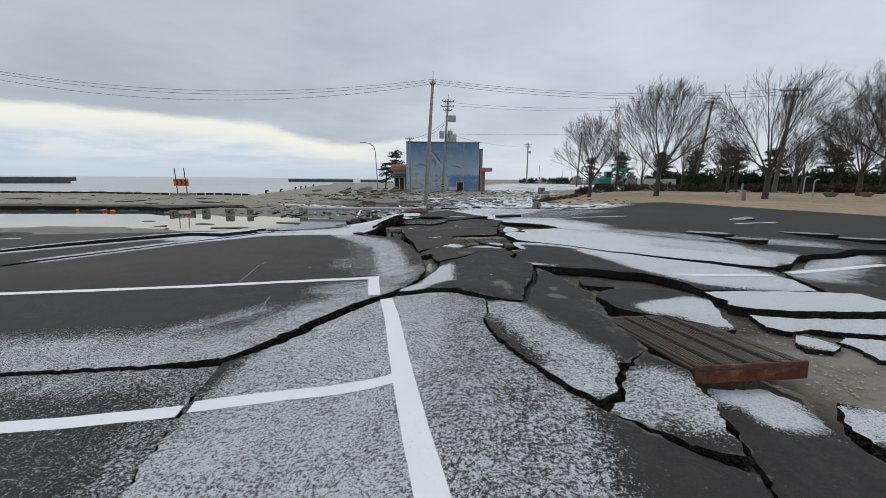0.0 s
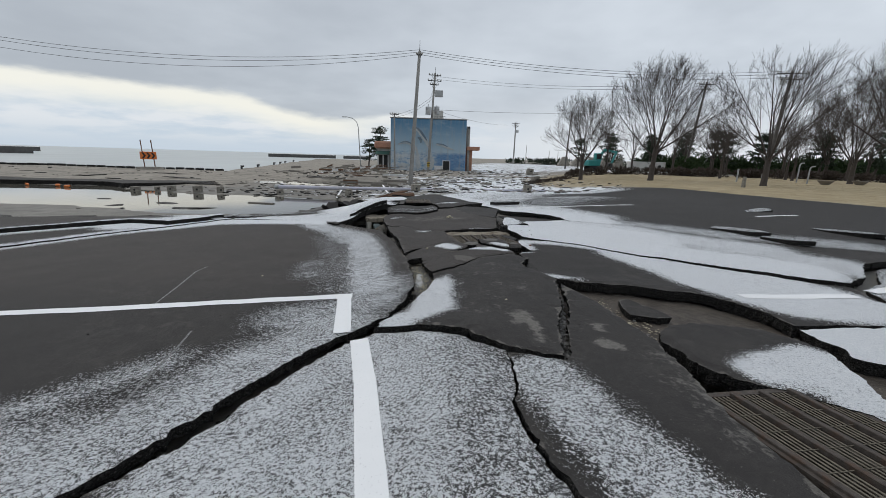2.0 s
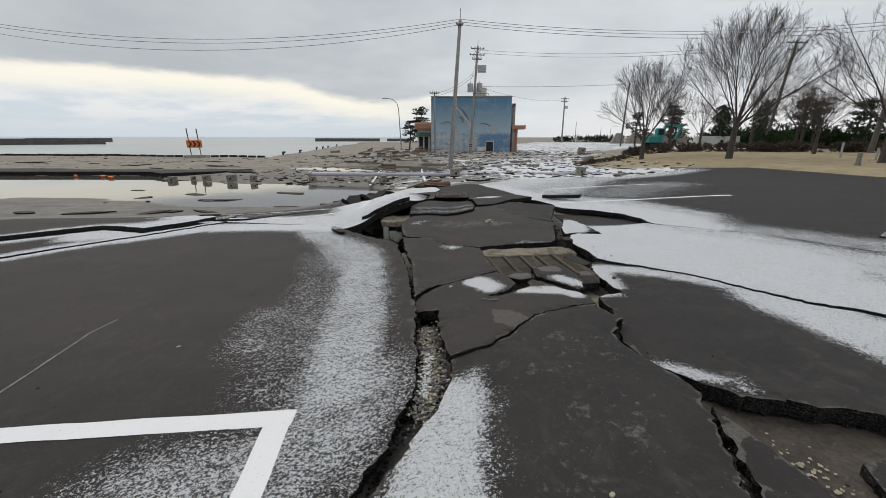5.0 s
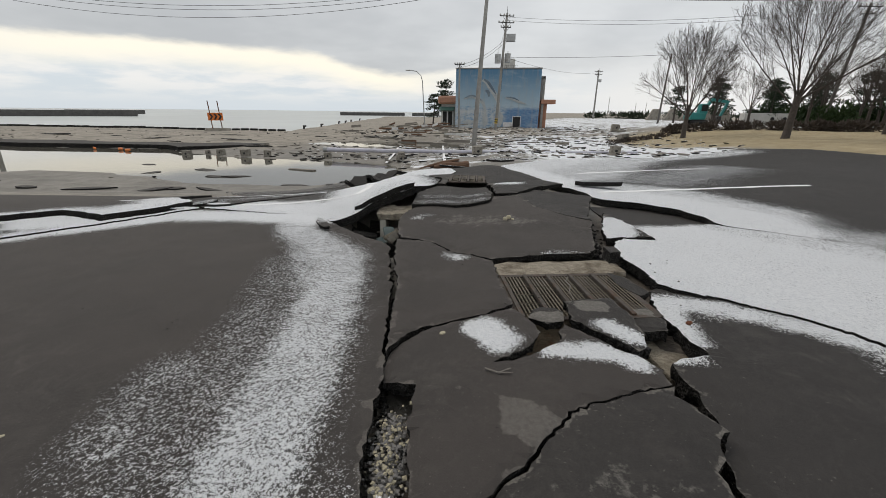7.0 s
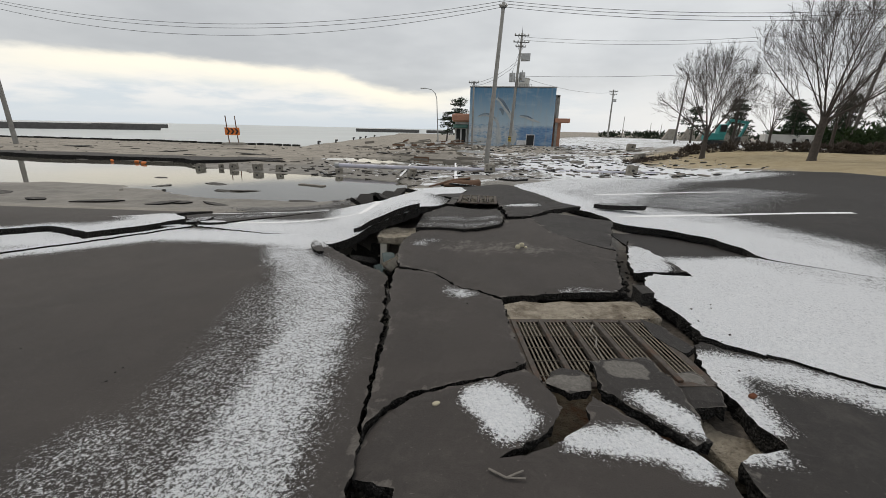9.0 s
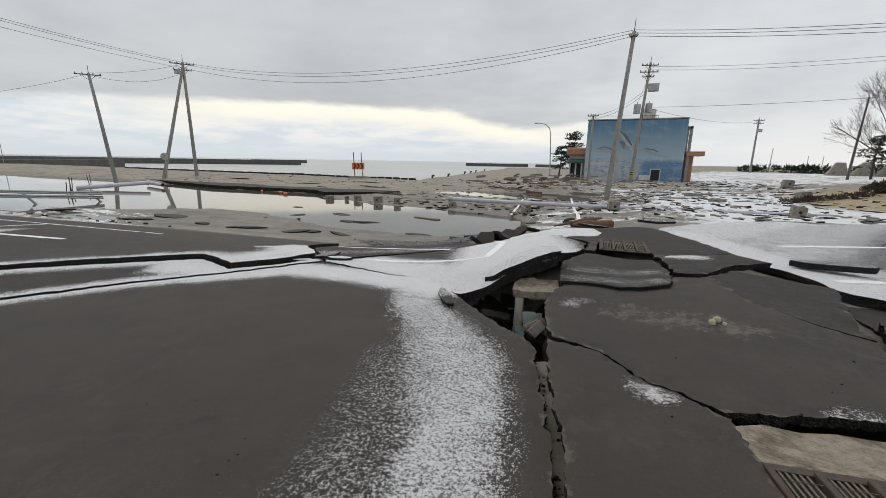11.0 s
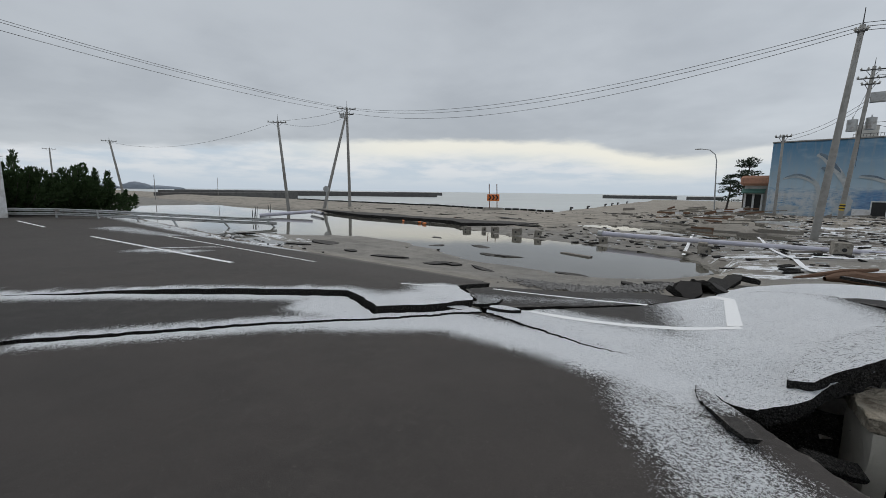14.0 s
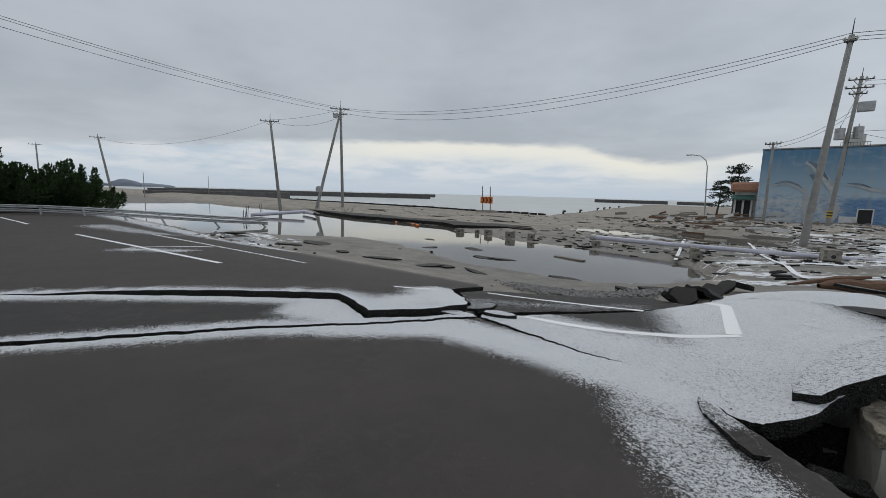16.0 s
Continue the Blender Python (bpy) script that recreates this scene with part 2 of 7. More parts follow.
def make_ground():
    b = Mat("sandy_ground", 0.95, spec=0.2)
    big, mid, fine = b.noise(0.12, 5), b.noise(1.3, 6, 0.6), b.noise(30, 4, 0.65)
    dry = b.mix(b.range(mid, 0.3, 0.7), (0.27, 0.245, 0.21), (0.38, 0.345, 0.295))
    wet = b.mix(b.range(mid, 0.3, 0.7), (0.15, 0.141, 0.127), (0.235, 0.222, 0.20))
    c = b.mix(b.math("MULTIPLY", b.attr("wet"), b.range(big, 0.3, 0.6, 0.75, 1.0)), dry, wet)
    c = b.mix(b.range(fine, 0.6, 0.75, 0, 0.55), c, (0.07, 0.062, 0.055))
    c = b.mix(b.range(b.noise(3.7, 5, 0.65), 0.54, 0.68, 0, 0.5), c, (0.115, 0.10, 0.085))
    c = b.mix(b.range(b.noise(9, 4, 0.6), 0.62, 0.7, 0, 0.5), c, (0.36, 0.31, 0.23))
    earth = b.mix(b.range(b.math("ADD", b.math("MULTIPLY", b.noise(5, 6, 0.68, distort=0.5), 0.6), b.math("MULTIPLY", fine, 0.4)), 0.38, 0.62), (0.048, 0.041, 0.036), (0.118, 0.101, 0.085))
    earth = b.mix(b.range(b.noise(26, 4, 0.7), 0.62, 0.70, 0, 0.7), earth, (0.22, 0.19, 0.145))
    c = b.mix(b.attr("soil"), c, earth)
    # broken sheets of old paving
    c = b.mix(b.range(b.noise(0.45, 4, 0.6, stretch=(0.6, 1.6, 1)), 0.54, 0.58, 0, 0.35), c, (0.10, 0.093, 0.083))
    streak = b.math("ADD", b.math("MULTIPLY", b.noise(0.55, 6, 0.65, stretch=(0.45, 1.5, 1)), 0.65), b.math("MULTIPLY", b.noise(4.0, 5, 0.6), 0.35))
    mask = b.range(b.math("SUBTRACT", b.attr("snow"), b.range(streak, 0.32, 0.68)), -0.05, 0.07)
    c = b.mix(mask, c, b.mix(b.range(b.noise(12, 4, 0.7), 0.4, 0.65), (0.84, 0.86, 0.88), (0.62, 0.64, 0.67)))
    c = b.mix(b.math("MULTIPLY", b.attr("grass"), b.range(b.noise(14, 5, 0.7), 0.2, 0.45)), c,
              b.mix(b.range(b.noise(0.9, 6, 0.65), 0.3, 0.7), (0.30, 0.24, 0.145), (0.44, 0.365, 0.235)))
    b.color(c)
    b.rough(b.range(b.attr("wet"), 0, 1, 0.95, 0.62))
    return b.bump(b.math("ADD", fine, b.math("MULTIPLY", mid, 2.0)), 0.6, 0.04).m


def make_plain(name, a, c, scale=6.0, rough=0.8, metal=0.0, bump=0.3, dist=0.01, stain=None, grain=120.0, spec=0.4, stretch=None):
    b = Mat(name, rough, metal, spec)
    co = b.co
    col = b.mix(b.range(b.noise(scale, 5, 0.6, vec=co, stretch=stretch), 0.3, 0.7), a, c)
    if stain:
        col = b.mix(b.range(b.noise(scale * 0.37, 6, 0.65, vec=co), 0.5, 0.68), col, stain)
    b.color(b.mix(b.range(b.random(), 0, 1, 0.0, 0.18), col, tuple(0.6 * v for v in a)))
    return b.bump(b.noise(grain, 3, vec=co), bump, dist).m


ASPHALT, EDGE, PAINT, GROUND = make_asphalt(), make_edge(), make_paint(), make_ground()
CONCRETE = make_plain("weathered_concrete", (0.18, 0.165, 0.14), (0.33, 0.305, 0.26), 9, 0.9, stain=(0.085, 0.07, 0.055), bump=0.9, grain=45, dist=0.02)
# the haze over the bay is mixed into the far hills' blue-grey colour
HAZE = make_plain("hazy_hill", (0.20, 0.23, 0.27), (0.24, 0.27, 0.31), 0.01, 0.95)
POLE = make_plain("pole_concrete", (0.24, 0.235, 0.22), (0.32, 0.31, 0.29), 3, 0.85, stain=(0.19, 0.18, 0.165))
DARK_POLE = make_plain("stained_pole", (0.10, 0.092, 0.085), (0.155, 0.145, 0.135), 3, 0.85, stain=(0.08, 0.073, 0.066))
STEEL_DARK = make_plain("dark_steel", (0.05, 0.05, 0.05), (0.09, 0.088, 0.085), 12, 0.55, 0.6)
RUST = make_plain("rusty_steel", (0.17, 0.055, 0.022), (0.085, 0.032, 0.018), 14, 0.9, 0.1, bump=0.7, stain=(0.25, 0.15, 0.085))
GRATE = make_plain("old_grate_steel", (0.115, 0.098, 0.085), (0.060, 0.051, 0.045), 25, 0.75, 0.4, bump=0.4, stain=(0.10, 0.06, 0.04))
GRATE_ROD = make_plain("dusty_grate_rod", (0.12, 0.103, 0.08), (0.20, 0.175, 0.137), 25, 0.85, 0.2, bump=0.4)
DRAIN_SILT = make_plain("drain_silt", (0.070, 0.054, 0.038), (0.17, 0.138, 0.096), 11, 0.95, stain=(0.11, 0.048, 0.022), bump=1.0, grain=60, dist=0.03)
WET_CONCRETE = make_plain("wet_concrete", (0.075, 0.072, 0.070), (0.13, 0.125, 0.12), 0.6, 0.85)
GALV = make_plain("galvanised_steel", (0.36, 0.37, 0.37), (0.46, 0.47, 0.47), 6, 0.5, 0.55, stain=(0.28, 0.26, 0.24))
WOOD = make_plain("weathered_wood", (0.11, 0.062, 0.040), (0.20, 0.118, 0.075), 5, 0.9, bump=0.7, stretch=(1, 12, 12))
DRIFT = make_plain("grey_driftwood", (0.16, 0.145, 0.125), (0.28, 0.255, 0.225), 5, 0.9, bump=0.7, stretch=(1, 9, 9))
BARK = make_plain("bark", (0.055, 0.046, 0.04), (0.10, 0.085, 0.075), 9, 0.95, bump=0.8)
TWIG = make_plain("twig", (0.05, 0.042, 0.038), (0.085, 0.072, 0.064), 9, 0.95)
WIRE = make_plain("cable", (0.02, 0.02, 0.02), (0.035, 0.035, 0.035), 5, 0.6)
PIPE = make_plain("pale_pipe", (0.52, 0.51, 0.60), (0.62, 0.61, 0.68), 2, 0.45, stain=(0.45, 0.43, 0.45))
WHITE = make_plain("white_sheet", (0.62, 0.62, 0.62), (0.75, 0.75, 0.75), 4, 0.6, stain=(0.48, 0.46, 0.43))
ORANGE = make_plain("orange_board", (0.62, 0.16, 0.03), (0.70, 0.20, 0.04), 8, 0.6)
YELLOW = make_plain("yellow_band", (0.55, 0.38, 0.04), (0.62, 0.45, 0.06), 8, 0.6)
BLACK = make_plain("black_plastic", (0.012, 0.012, 0.012), (0.025, 0.025, 0.025), 8, 0.6)
TEAL = make_plain("teal_paint", (0.025, 0.21, 0.20), (0.035, 0.27, 0.25), 6, 0.5, stain=(0.04, 0.2, 0.19))
TERRA = make_plain("terracotta_wall", (0.40, 0.20, 0.13), (0.47, 0.25, 0.17), 5, 0.9, stain=(0.3, 0.17, 0.12))
GREEN_ROOF = make_plain("green_awning", (0.05, 0.12, 0.10), (0.07, 0.16, 0.13), 5, 0.7)
WALL = make_plain("pale_wall", (0.46, 0.45, 0.42), (0.54, 0.53, 0.50), 2, 0.9, stain=(0.36, 0.34, 0.31))
STONE = make_plain("pale_stone", (0.40, 0.36, 0.26), (0.50, 0.45, 0.33), 14, 0.9, bump=0.6)
GRAVEL = make_plain("gravel", (0.14, 0.135, 0.13), (0.27, 0.26, 0.25), 9, 0.9, bump=0.5)
PLATE = make_plain("rubble_sheet", (0.09, 0.12, 0.118), (0.15, 0.18, 0.172), 9, 0.8, stain=(0.2, 0.17, 0.13))
NEEDLE = make_plain("conifer_leaf", (0.026, 0.050, 0.018), (0.055, 0.088, 0.034), 3, 0.8, spec=0.2)
PINE = make_plain("pine_leaf", (0.020, 0.033, 0.019), (0.036, 0.052, 0.030), 3, 0.85, spec=0.2)
HEDGE = make_plain("hedge_twigs", (0.065, 0.052, 0.044), (0.115, 0.092, 0.076), 6, 0.95)


def make_water(name, colour, rough, scale, strength, stretch=None):
    b = Mat(name, rough, spec=0.5)
    b.color(b.mix(b.range(b.noise(0.02, 4), 0.35, 0.65), colour, tuple(v * 1.25 for v in colour)))
    b.p.inputs["IOR"].default_value = 1.33
    return b.bump(b.noise(scale, 4, stretch=stretch), strength, 0.05).m


SEA = make_water("sea_water", (0.38, 0.405, 0.40), 0.3, 0.7, 0.35, (0.3, 1, 1))
POND = make_water("pond_water", (0.10, 0.095, 0.08), 0.03, 3.0, 0.015)


SCUFF = make_plain("grey_scuff", (0.10, 0.098, 0.095), (0.34, 0.34, 0.34), 26, 0.9)


# ---- mesh helpers ----
def mesh_ob(name, verts, faces, mats, parent=None, label="", index=None, smooth=False):
    me = bpy.data.meshes.new(name)
    me.from_pydata([tuple(v) for v in verts], [], faces)
    for mt in (mats if isinstance(mats, (list, tuple)) else [mats]):
        me.materials.append(mt)
    if index is not None:
        me.polygons.foreach_set("material_index", index)
    if smooth:
        me.polygons.foreach_set("use_smooth", [True] * len(me.polygons))
    me.update()
    ob = new(name, me)
    if parent is not None:
        ob.parent = parent
    if label:
        ob["label"] = label
    return ob


def part(name, bm, material, parent=None, label="", smooth=False):
    """Links a bmesh as one mesh object."""
    me = bpy.data.meshes.new(name)
    if smooth:
        for f in bm.faces:
            f.smooth = True
    bm.to_mesh(me)
    bm.free()
    for mt in (material if isinstance(material, (list, tuple)) else [material]):
        me.materials.append(mt)
    ob = new(name, me)
    if parent is not None:
        ob.parent = parent
    if label:
        ob["label"] = label
    return ob


def empty(name, m, label, category, group=""):
    ob = new(name)
    ob.empty_display_size = 0.1
    ob.matrix_world = m
    return tagged(ob, label, category, group)


def box(bm, centre, size, rot=None, bevel=0.0):
    m = Matrix.Translation(centre) @ (rot.to_4x4() if rot else Matrix.Identity(4)) @ Matrix.Diagonal((*size, 1))
    r = bmesh.ops.create_cube(bm, size=1.0, matrix=m)
    if bevel:
        es = list({e for v in r["verts"] for e in v.link_edges})
        bmesh.ops.bevel(bm, geom=es, offset=bevel, segments=1, affect="EDGES")


def bar(bm, a, b, w, h=None, sides=4):
    """A bar or round rod from a to b."""
    a, b = Vector(a), Vector(b)
    d = b - a
    q = d.to_track_quat("Z", "X").to_matrix().to_4x4()
    if sides == 4:
        bmesh.ops.create_cube(bm, size=1.0, matrix=Matrix.Translation((a + b) / 2) @ q @ Matrix.Diagonal((w, h or w, d.length, 1)))
    else:
        bmesh.ops.create_cone(bm, cap_ends=True, segments=sides, radius1=w, radius2=h if h is not None else w, depth=d.length,
                              matrix=Matrix.Translation((a + b) / 2) @ q)


def tube(points, radii, sides=6):
    """Vertices and faces of a tapered tube along points."""
    vs, fs = [], []
    n = len(points)
    for i, p in enumerate(points):
        d = (points[min(i + 1, n - 1)] - points[max(i - 1, 0)])
        d = d.normalized() if d.length > 1e-6 else Vector((0, 0, 1))
        u = d.cross(Vector((0.31, 0.95, 0.02))).normalized()
        w = d.cross(u)
        for k in range(sides):
            a = 2 * math.pi * k / sides
            vs.append(p + (u * math.cos(a) + w * math.sin(a)) * radii[i])
    for i in range(n - 1):
        for k in range(sides):
            a, b = i * sides + k, i * sides + (k + 1) % sides
            fs.append((a, b, b + sides, a + sides))
    return vs, fs


def ss(a, b, v):
    u = (v - a) / (b - a)
    u = 0.0 if u < 0 else 1.0 if u > 1 else u
    return u * u * (3 - 2 * u)


# ---- the lie of the land ----
def base_h(x, y):
    """Height of the asphalt before it broke: a low crown that sinks to the pond."""
    left = -0.12 * ss(0.3, -1.0, x) - 0.026 * max(0.0, min(-x, 26.0) - 1.0)
    crown = 0.07 * ss(-0.6, 0.4, x) * ss(7.0, 2.0, x)
    bank = 0.30 * ss(9, 22, x) * ss(8, 26, y)
    basin = -1.15 * ss(12.5, 21, y) * ss(-0.5, -8, x) * (1 - 0.75 * ss(40, 52, y))
    fall = -1.1 * ss(17, 38, y) * ss(-8, -0.5, x) * ss(19, 7, x) * (1 - 0.5 * ss(46, 62, y))
    return left + crown + bank + basin + fall


WATER_Z, PUDDLE_Z, SEA_Z = -1.55, -1.33, -2.6


def table(x, rows):
    """Straight lines between (x, value) rows."""
    for (a, u), (b, v) in zip(rows, rows[1:]):
        if x <= b:
            return u + (v - u) * max(0.0, (x - a) / (b - a))
    return rows[-1][1]


POND_NEAR = ((-80, 17), (-38, 18.3), (-29, 20.2), (-26, 21.8), (-24, 24.2), (-20, 24.1), (-16, 23.2), (-12.5, 21.8), (-9.6, 22.2), (-6, 21.9), (-4, 21.8))
POND_FAR = ((-80, 37), (-48, 36.4), (-39, 35.0), (-26, 36.0), (-24, 33.8), (-20, 32.2), (-16.5, 31.2), (-11, 30.9), (-6.4, 29.9), (-5, 27.6), (-4, 26))


def pond_in(x, y):
    lo = table(x, POND_NEAR) + 0.35 * noise.noise((x * 0.5, 3.1, 0))
    hi = table(x, POND_FAR) + 0.5 * noise.noise((x * 0.4, 9.7, 0))
    return ss(-0.5, 1.2, y - lo) * ss(-0.5, 1.2, hi - y) * ss(-3.7, -4.9, x) * ss(-85, -78, x)


def puddle_in(x, y):
    r = math.hypot((x + 9.2) / 6.6, (y - 42.6) / 3.9) + 0.3 * noise.noise((x * 0.35, y * 0.5, 4))
    return ss(1.15, 0.8, r)


def sea_side(x, y):
    """Metres seaward of the quay's edge."""
    return max(min(y - (57.3 + (-27 - x) * 0.05), (-27 - 0.2 * (y - 57)) - x), min(y - 230, -x))


def under_asphalt(x, y):
    near = ss(-62, -58, x) * ss(19.5, 16.5, x) * ss(18.6, 16.5, y)
    road = ss(-4.2, -2.5, x) * ss(14, 12, x) * ss(26, 24, y)
    right = ss(1, 2.5, x) * ss(17, 15.5, x) * ss(31, 29, y)
    return max(near, road, right)


def ground_h(x, y):
    z = base_h(x, y)
    flood = ss(17.5, 19.5, y) * ss(-2.5, -4.0, x)
    if flood > 0:
        shore = WATER_Z + 0.05 + 0.05 * noise.noise((x * 0.3, y * 0.3, 8)) + 0.30 * ss(35, 39, y) * ss(-18, -24, x) + 0.2 * ss(33, 39, y) * ss(-24, -18, x)
        z += flood * (max(z, shore) - z)
    z -= (0.5 + 0.5 * ss(-9, -5, x)) * pond_in(x, y) + 0.17 * under_asphalt(x, y)
    p = puddle_in(x, y)
    if p > 0:
        z += p * (PUDDLE_Z - 0.1 - z)
    z -= 1.5 * ss(1.0, 0.45, math.hypot((x + 1.75) * 0.85 + (y - 11.55) * 0.45, (y - 11.55) * 0.8 - (x + 1.75) * 0.35))
    z -= 0.65 * ss(0.55, 0.35, abs(x - 2.95 + 0.232 * y)) * ss(2.2, 2.7, y) * ss(15.6, 15.0, y) * (1 - ss(4.2, 4.6, y) * ss(8.0, 7.6, y))
    z -= 5.0 * ss(0, 5, sea_side(x, y))
    far = ss(24, 60, math.hypot(x, y))
    z += 0.05 * noise.noise((x * 0.6, y * 0.6, 0)) * (0.35 + far)
    if far > 0:
        z += far * 0.12 * noise.noise((x * 0.09, y * 0.09, 5))
    dune = ss(-38, -60, x) * ss(36, 46, y) * ss(55, 47, y)
    return z + dune * (0.5 + 0.6 * noise.noise((x * 0.06, y * 0.06, 2)))


def seg_dist(x, y, pts):
    best = 1e9
    for (ax, ay), (bx, by) in zip([p[:2] for p in pts], [p[:2] for p in pts[1:]]):
        dx, dy = bx - ax, by - ay
        u = ((x - ax) * dx + (y - ay) * dy) / (dx * dx + dy * dy + 1e-9)
        u = 0 if u < 0 else 1 if u > 1 else u
        d = math.hypot(x - ax - u * dx, y - ay - u * dy)
        best = d if d < best else best
    return best


def cover(x, y, strips):
    """Share of the ground that strips (points, core, fade, share) cover at a place."""
    v = 0.0
    for pts, core, fade, share in strips:
        d = seg_dist(x, y, pts)
        if d < core + fade:
            v = max(v, share * (1 - ss(core, core + fade, d)))
    return v


def float_attr(me, name, values):
    a = me.attributes.new(name, "FLOAT", "POINT")
    a.data.foreach_set("value", values)


def axis(stops):
    """Coordinates whose step grows outward: stops are (from, step) in rising order."""
    out, (v, step), i = [], stops[0], 0
    while i < len(stops) - 1:
        out.append(v)
        v += stops[i][1]
        while i < len(stops) - 1 and v >= stops[i + 1][0] - 1e-6:
            i += 1
            v = stops[i][0]
    out.append(stops[-1][0])
    return out


def build_ground():
    xs = axis([(-3000, 600), (-600, 100), (-200, 20), (-90, 5), (-40, 1.5), (-12, 0.6), (-4, 0.25), (6, 0.6), (26, 2), (60, 8), (150, 50), (500, 500), (3500, 1)])
    ys = axis([(-60, 12), (-12, 1.5), (0, 0.25), (16, 0.5), (48, 1.2), (80, 5), (160, 30), (400, 150), (1200, 800), (4000, 1)])
    nx = len(xs)
    vs, wet, snow, grass, soil = [], [], [], [], []
    for y in ys:
        for x in xs:
            vs.append((x, y, ground_h(x, y)))
            dry = ss(2.75, 3.0, x) * ss(4.6, 4.2, x) * ss(2.0, 2.4, y) * ss(4.0, 3.6, y)
            soil.append(ss(-0.6, 0.0, x) * ss(5.4, 4.6, x) * ss(2.0, 2.4, y) * ss(13, 12, y) * (1 - 0.8 * dry))
            wet.append((1 - 0.75 * dry) * max(under_asphalt(x, y), ss(16, 19, y) * ss(-3, -6, x) * ss(37.5, 35.5, y), 0.95 * ss(20, 26, y) * ss(58, 48, y) * ss(-19, -14, x) * ss(17, 12, x) * ss(56, 44, y - 0.4 * x), 0.8 * ss(48, 60, y) * ss(3, 8, x) * ss(60, 50, x) * ss(150, 120, y)))
            snow.append(max(0.80 * ss(18, 22, y) * ss(64, 44, y) * ss(-2.5, 4, x) * ss(16, 12, x), 0.62 * ss(46, 62, y) * ss(2, 10, x) * ss(46, 34, x) * ss(150, 110, y), 0.46 * ss(19, 22, y) * ss(66, 50, y) * ss(-9, -2, x) * ss(6, 2, x),
                            0.55 * ss(14.5, 16.6, y) * ss(21, 19, y) * ss(-44, -40, x) * ss(-20, -24, x)))
            edge = 15.2 + 2.9 * ss(24, 15, y) - 4.8 * ss(28, 40, y) + 0.35 * noise.noise((x * 0.8, y * 0.8, 1))
            grass.append(ss(edge - 0.3, edge + 0.4, x) * ss(52, 47, y))
    fs = [(j * nx + i, j * nx + i + 1, (j + 1) * nx + i + 1, (j + 1) * nx + i) for j in range(len(ys) - 1) for i in range(nx - 1)]
    ob = mesh_ob("ground", vs, fs, GROUND, smooth=True)
    for n, v in (("wet", wet), ("snow", snow), ("grass", grass), ("soil", soil)):
        float_attr(ob.data, n, v)
    tagged(ob, "sandy muddy ground with wet silt, snow and dry lawn", "ground", kind="structure")


build_ground()
sea = mesh_ob("sea", [(-4500, 40, SEA_Z), (4500, 40, SEA_Z), (4500, 4500, SEA_Z), (-4500, 4500, SEA_Z)], [(0, 1, 2, 3)], SEA)
tagged(sea, "calm grey sea reaching the horizon", "sea", kind="structure")
pond = mesh_ob("pond_water", [(-90, 15, WATER_Z), (-3.5, 15, WATER_Z), (-3.5, 38.5, WATER_Z), (-90, 38.5, WATER_Z)], [(0, 1, 2, 3)], POND)
tagged(pond, "still flood water pooled on sunken car park", "flood water", kind="structure")
puddle = mesh_ob("puddle", [(-17.5, 37.5, PUDDLE_Z), (-1.5, 37.5, PUDDLE_Z), (-1.5, 48, PUDDLE_Z), (-17.5, 48, PUDDLE_Z)], [(0, 1, 2, 3)], POND)
tagged(puddle, "shallow puddle on the sunken paving behind the fallen post", "puddle", kind="structure")


# ---- broken asphalt ----
from mathutils.geometry import delaunay_2d_cdt

SLABS = {}
SLAB_LABEL = "cracked grey asphalt slab lifted by the quake"


def rough_outline(pts, gap, jag, seg):
    """The outline cut into short jagged steps and drawn in by the gap."""
    P = [(p[0], p[1], p[2] if len(p) > 2 else gap) for p in pts]
    if sum(a[0] * b[1] - b[0] * a[1] for a, b in zip(P, P[1:] + P[:1])) < 0:
        P = P[::-1]
    fine = []
    for a, b in zip(P, P[1:] + P[:1]):
        L = math.hypot(b[0] - a[0], b[1] - a[1])
        n = max(1, int(L / seg))
        for k in range(n):
            u = k / n
            x, y, g = (a[i] + (b[i] - a[i]) * u for i in range(3))
            v = 0.9 * noise.noise_vector((x * 2.3, y * 2.3, 0)) + 0.75 * noise.noise_vector((x * 8, y * 8, 4)) + 0.75 * noise.noise_vector((x * 24, y * 24, 7))
            j = jag * min(1.0, 0.45 + g / 0.02)
            fine.append((x + v.x * j, y + v.y * j, g))
    out, n = [], len(fine)
    for i in range(n):
        a, b = fine[i - 1], fine[(i + 1) % n]
        tx, ty = b[0] - a[0], b[1] - a[1]
        L = math.hypot(tx, ty) or 1
        x, y, g = fine[i]
        g *= 0.75 + 0.5 * abs(noise.noise((x * 14, y * 14, 2)))
        out.append((Vector((x - ty / L * g, y + tx / L * g)), g))
    return out


def inside_mask(poly, X, Y):
    px, py = np.array([p.x for p in poly]), np.array([p.y for p in poly])
    inn = np.zeros(X.shape, bool)
    for i in range(len(px)):
        x1, y1, x2, y2 = px[i - 1], py[i - 1], px[i], py[i]
        c = ((y1 > Y) != (y2 > Y))
        with np.errstate(divide="ignore", invalid="ignore"):
            inn ^= c & (X < (x2 - x1) * (Y - y1) / (y2 - y1) + x1)
    return inn


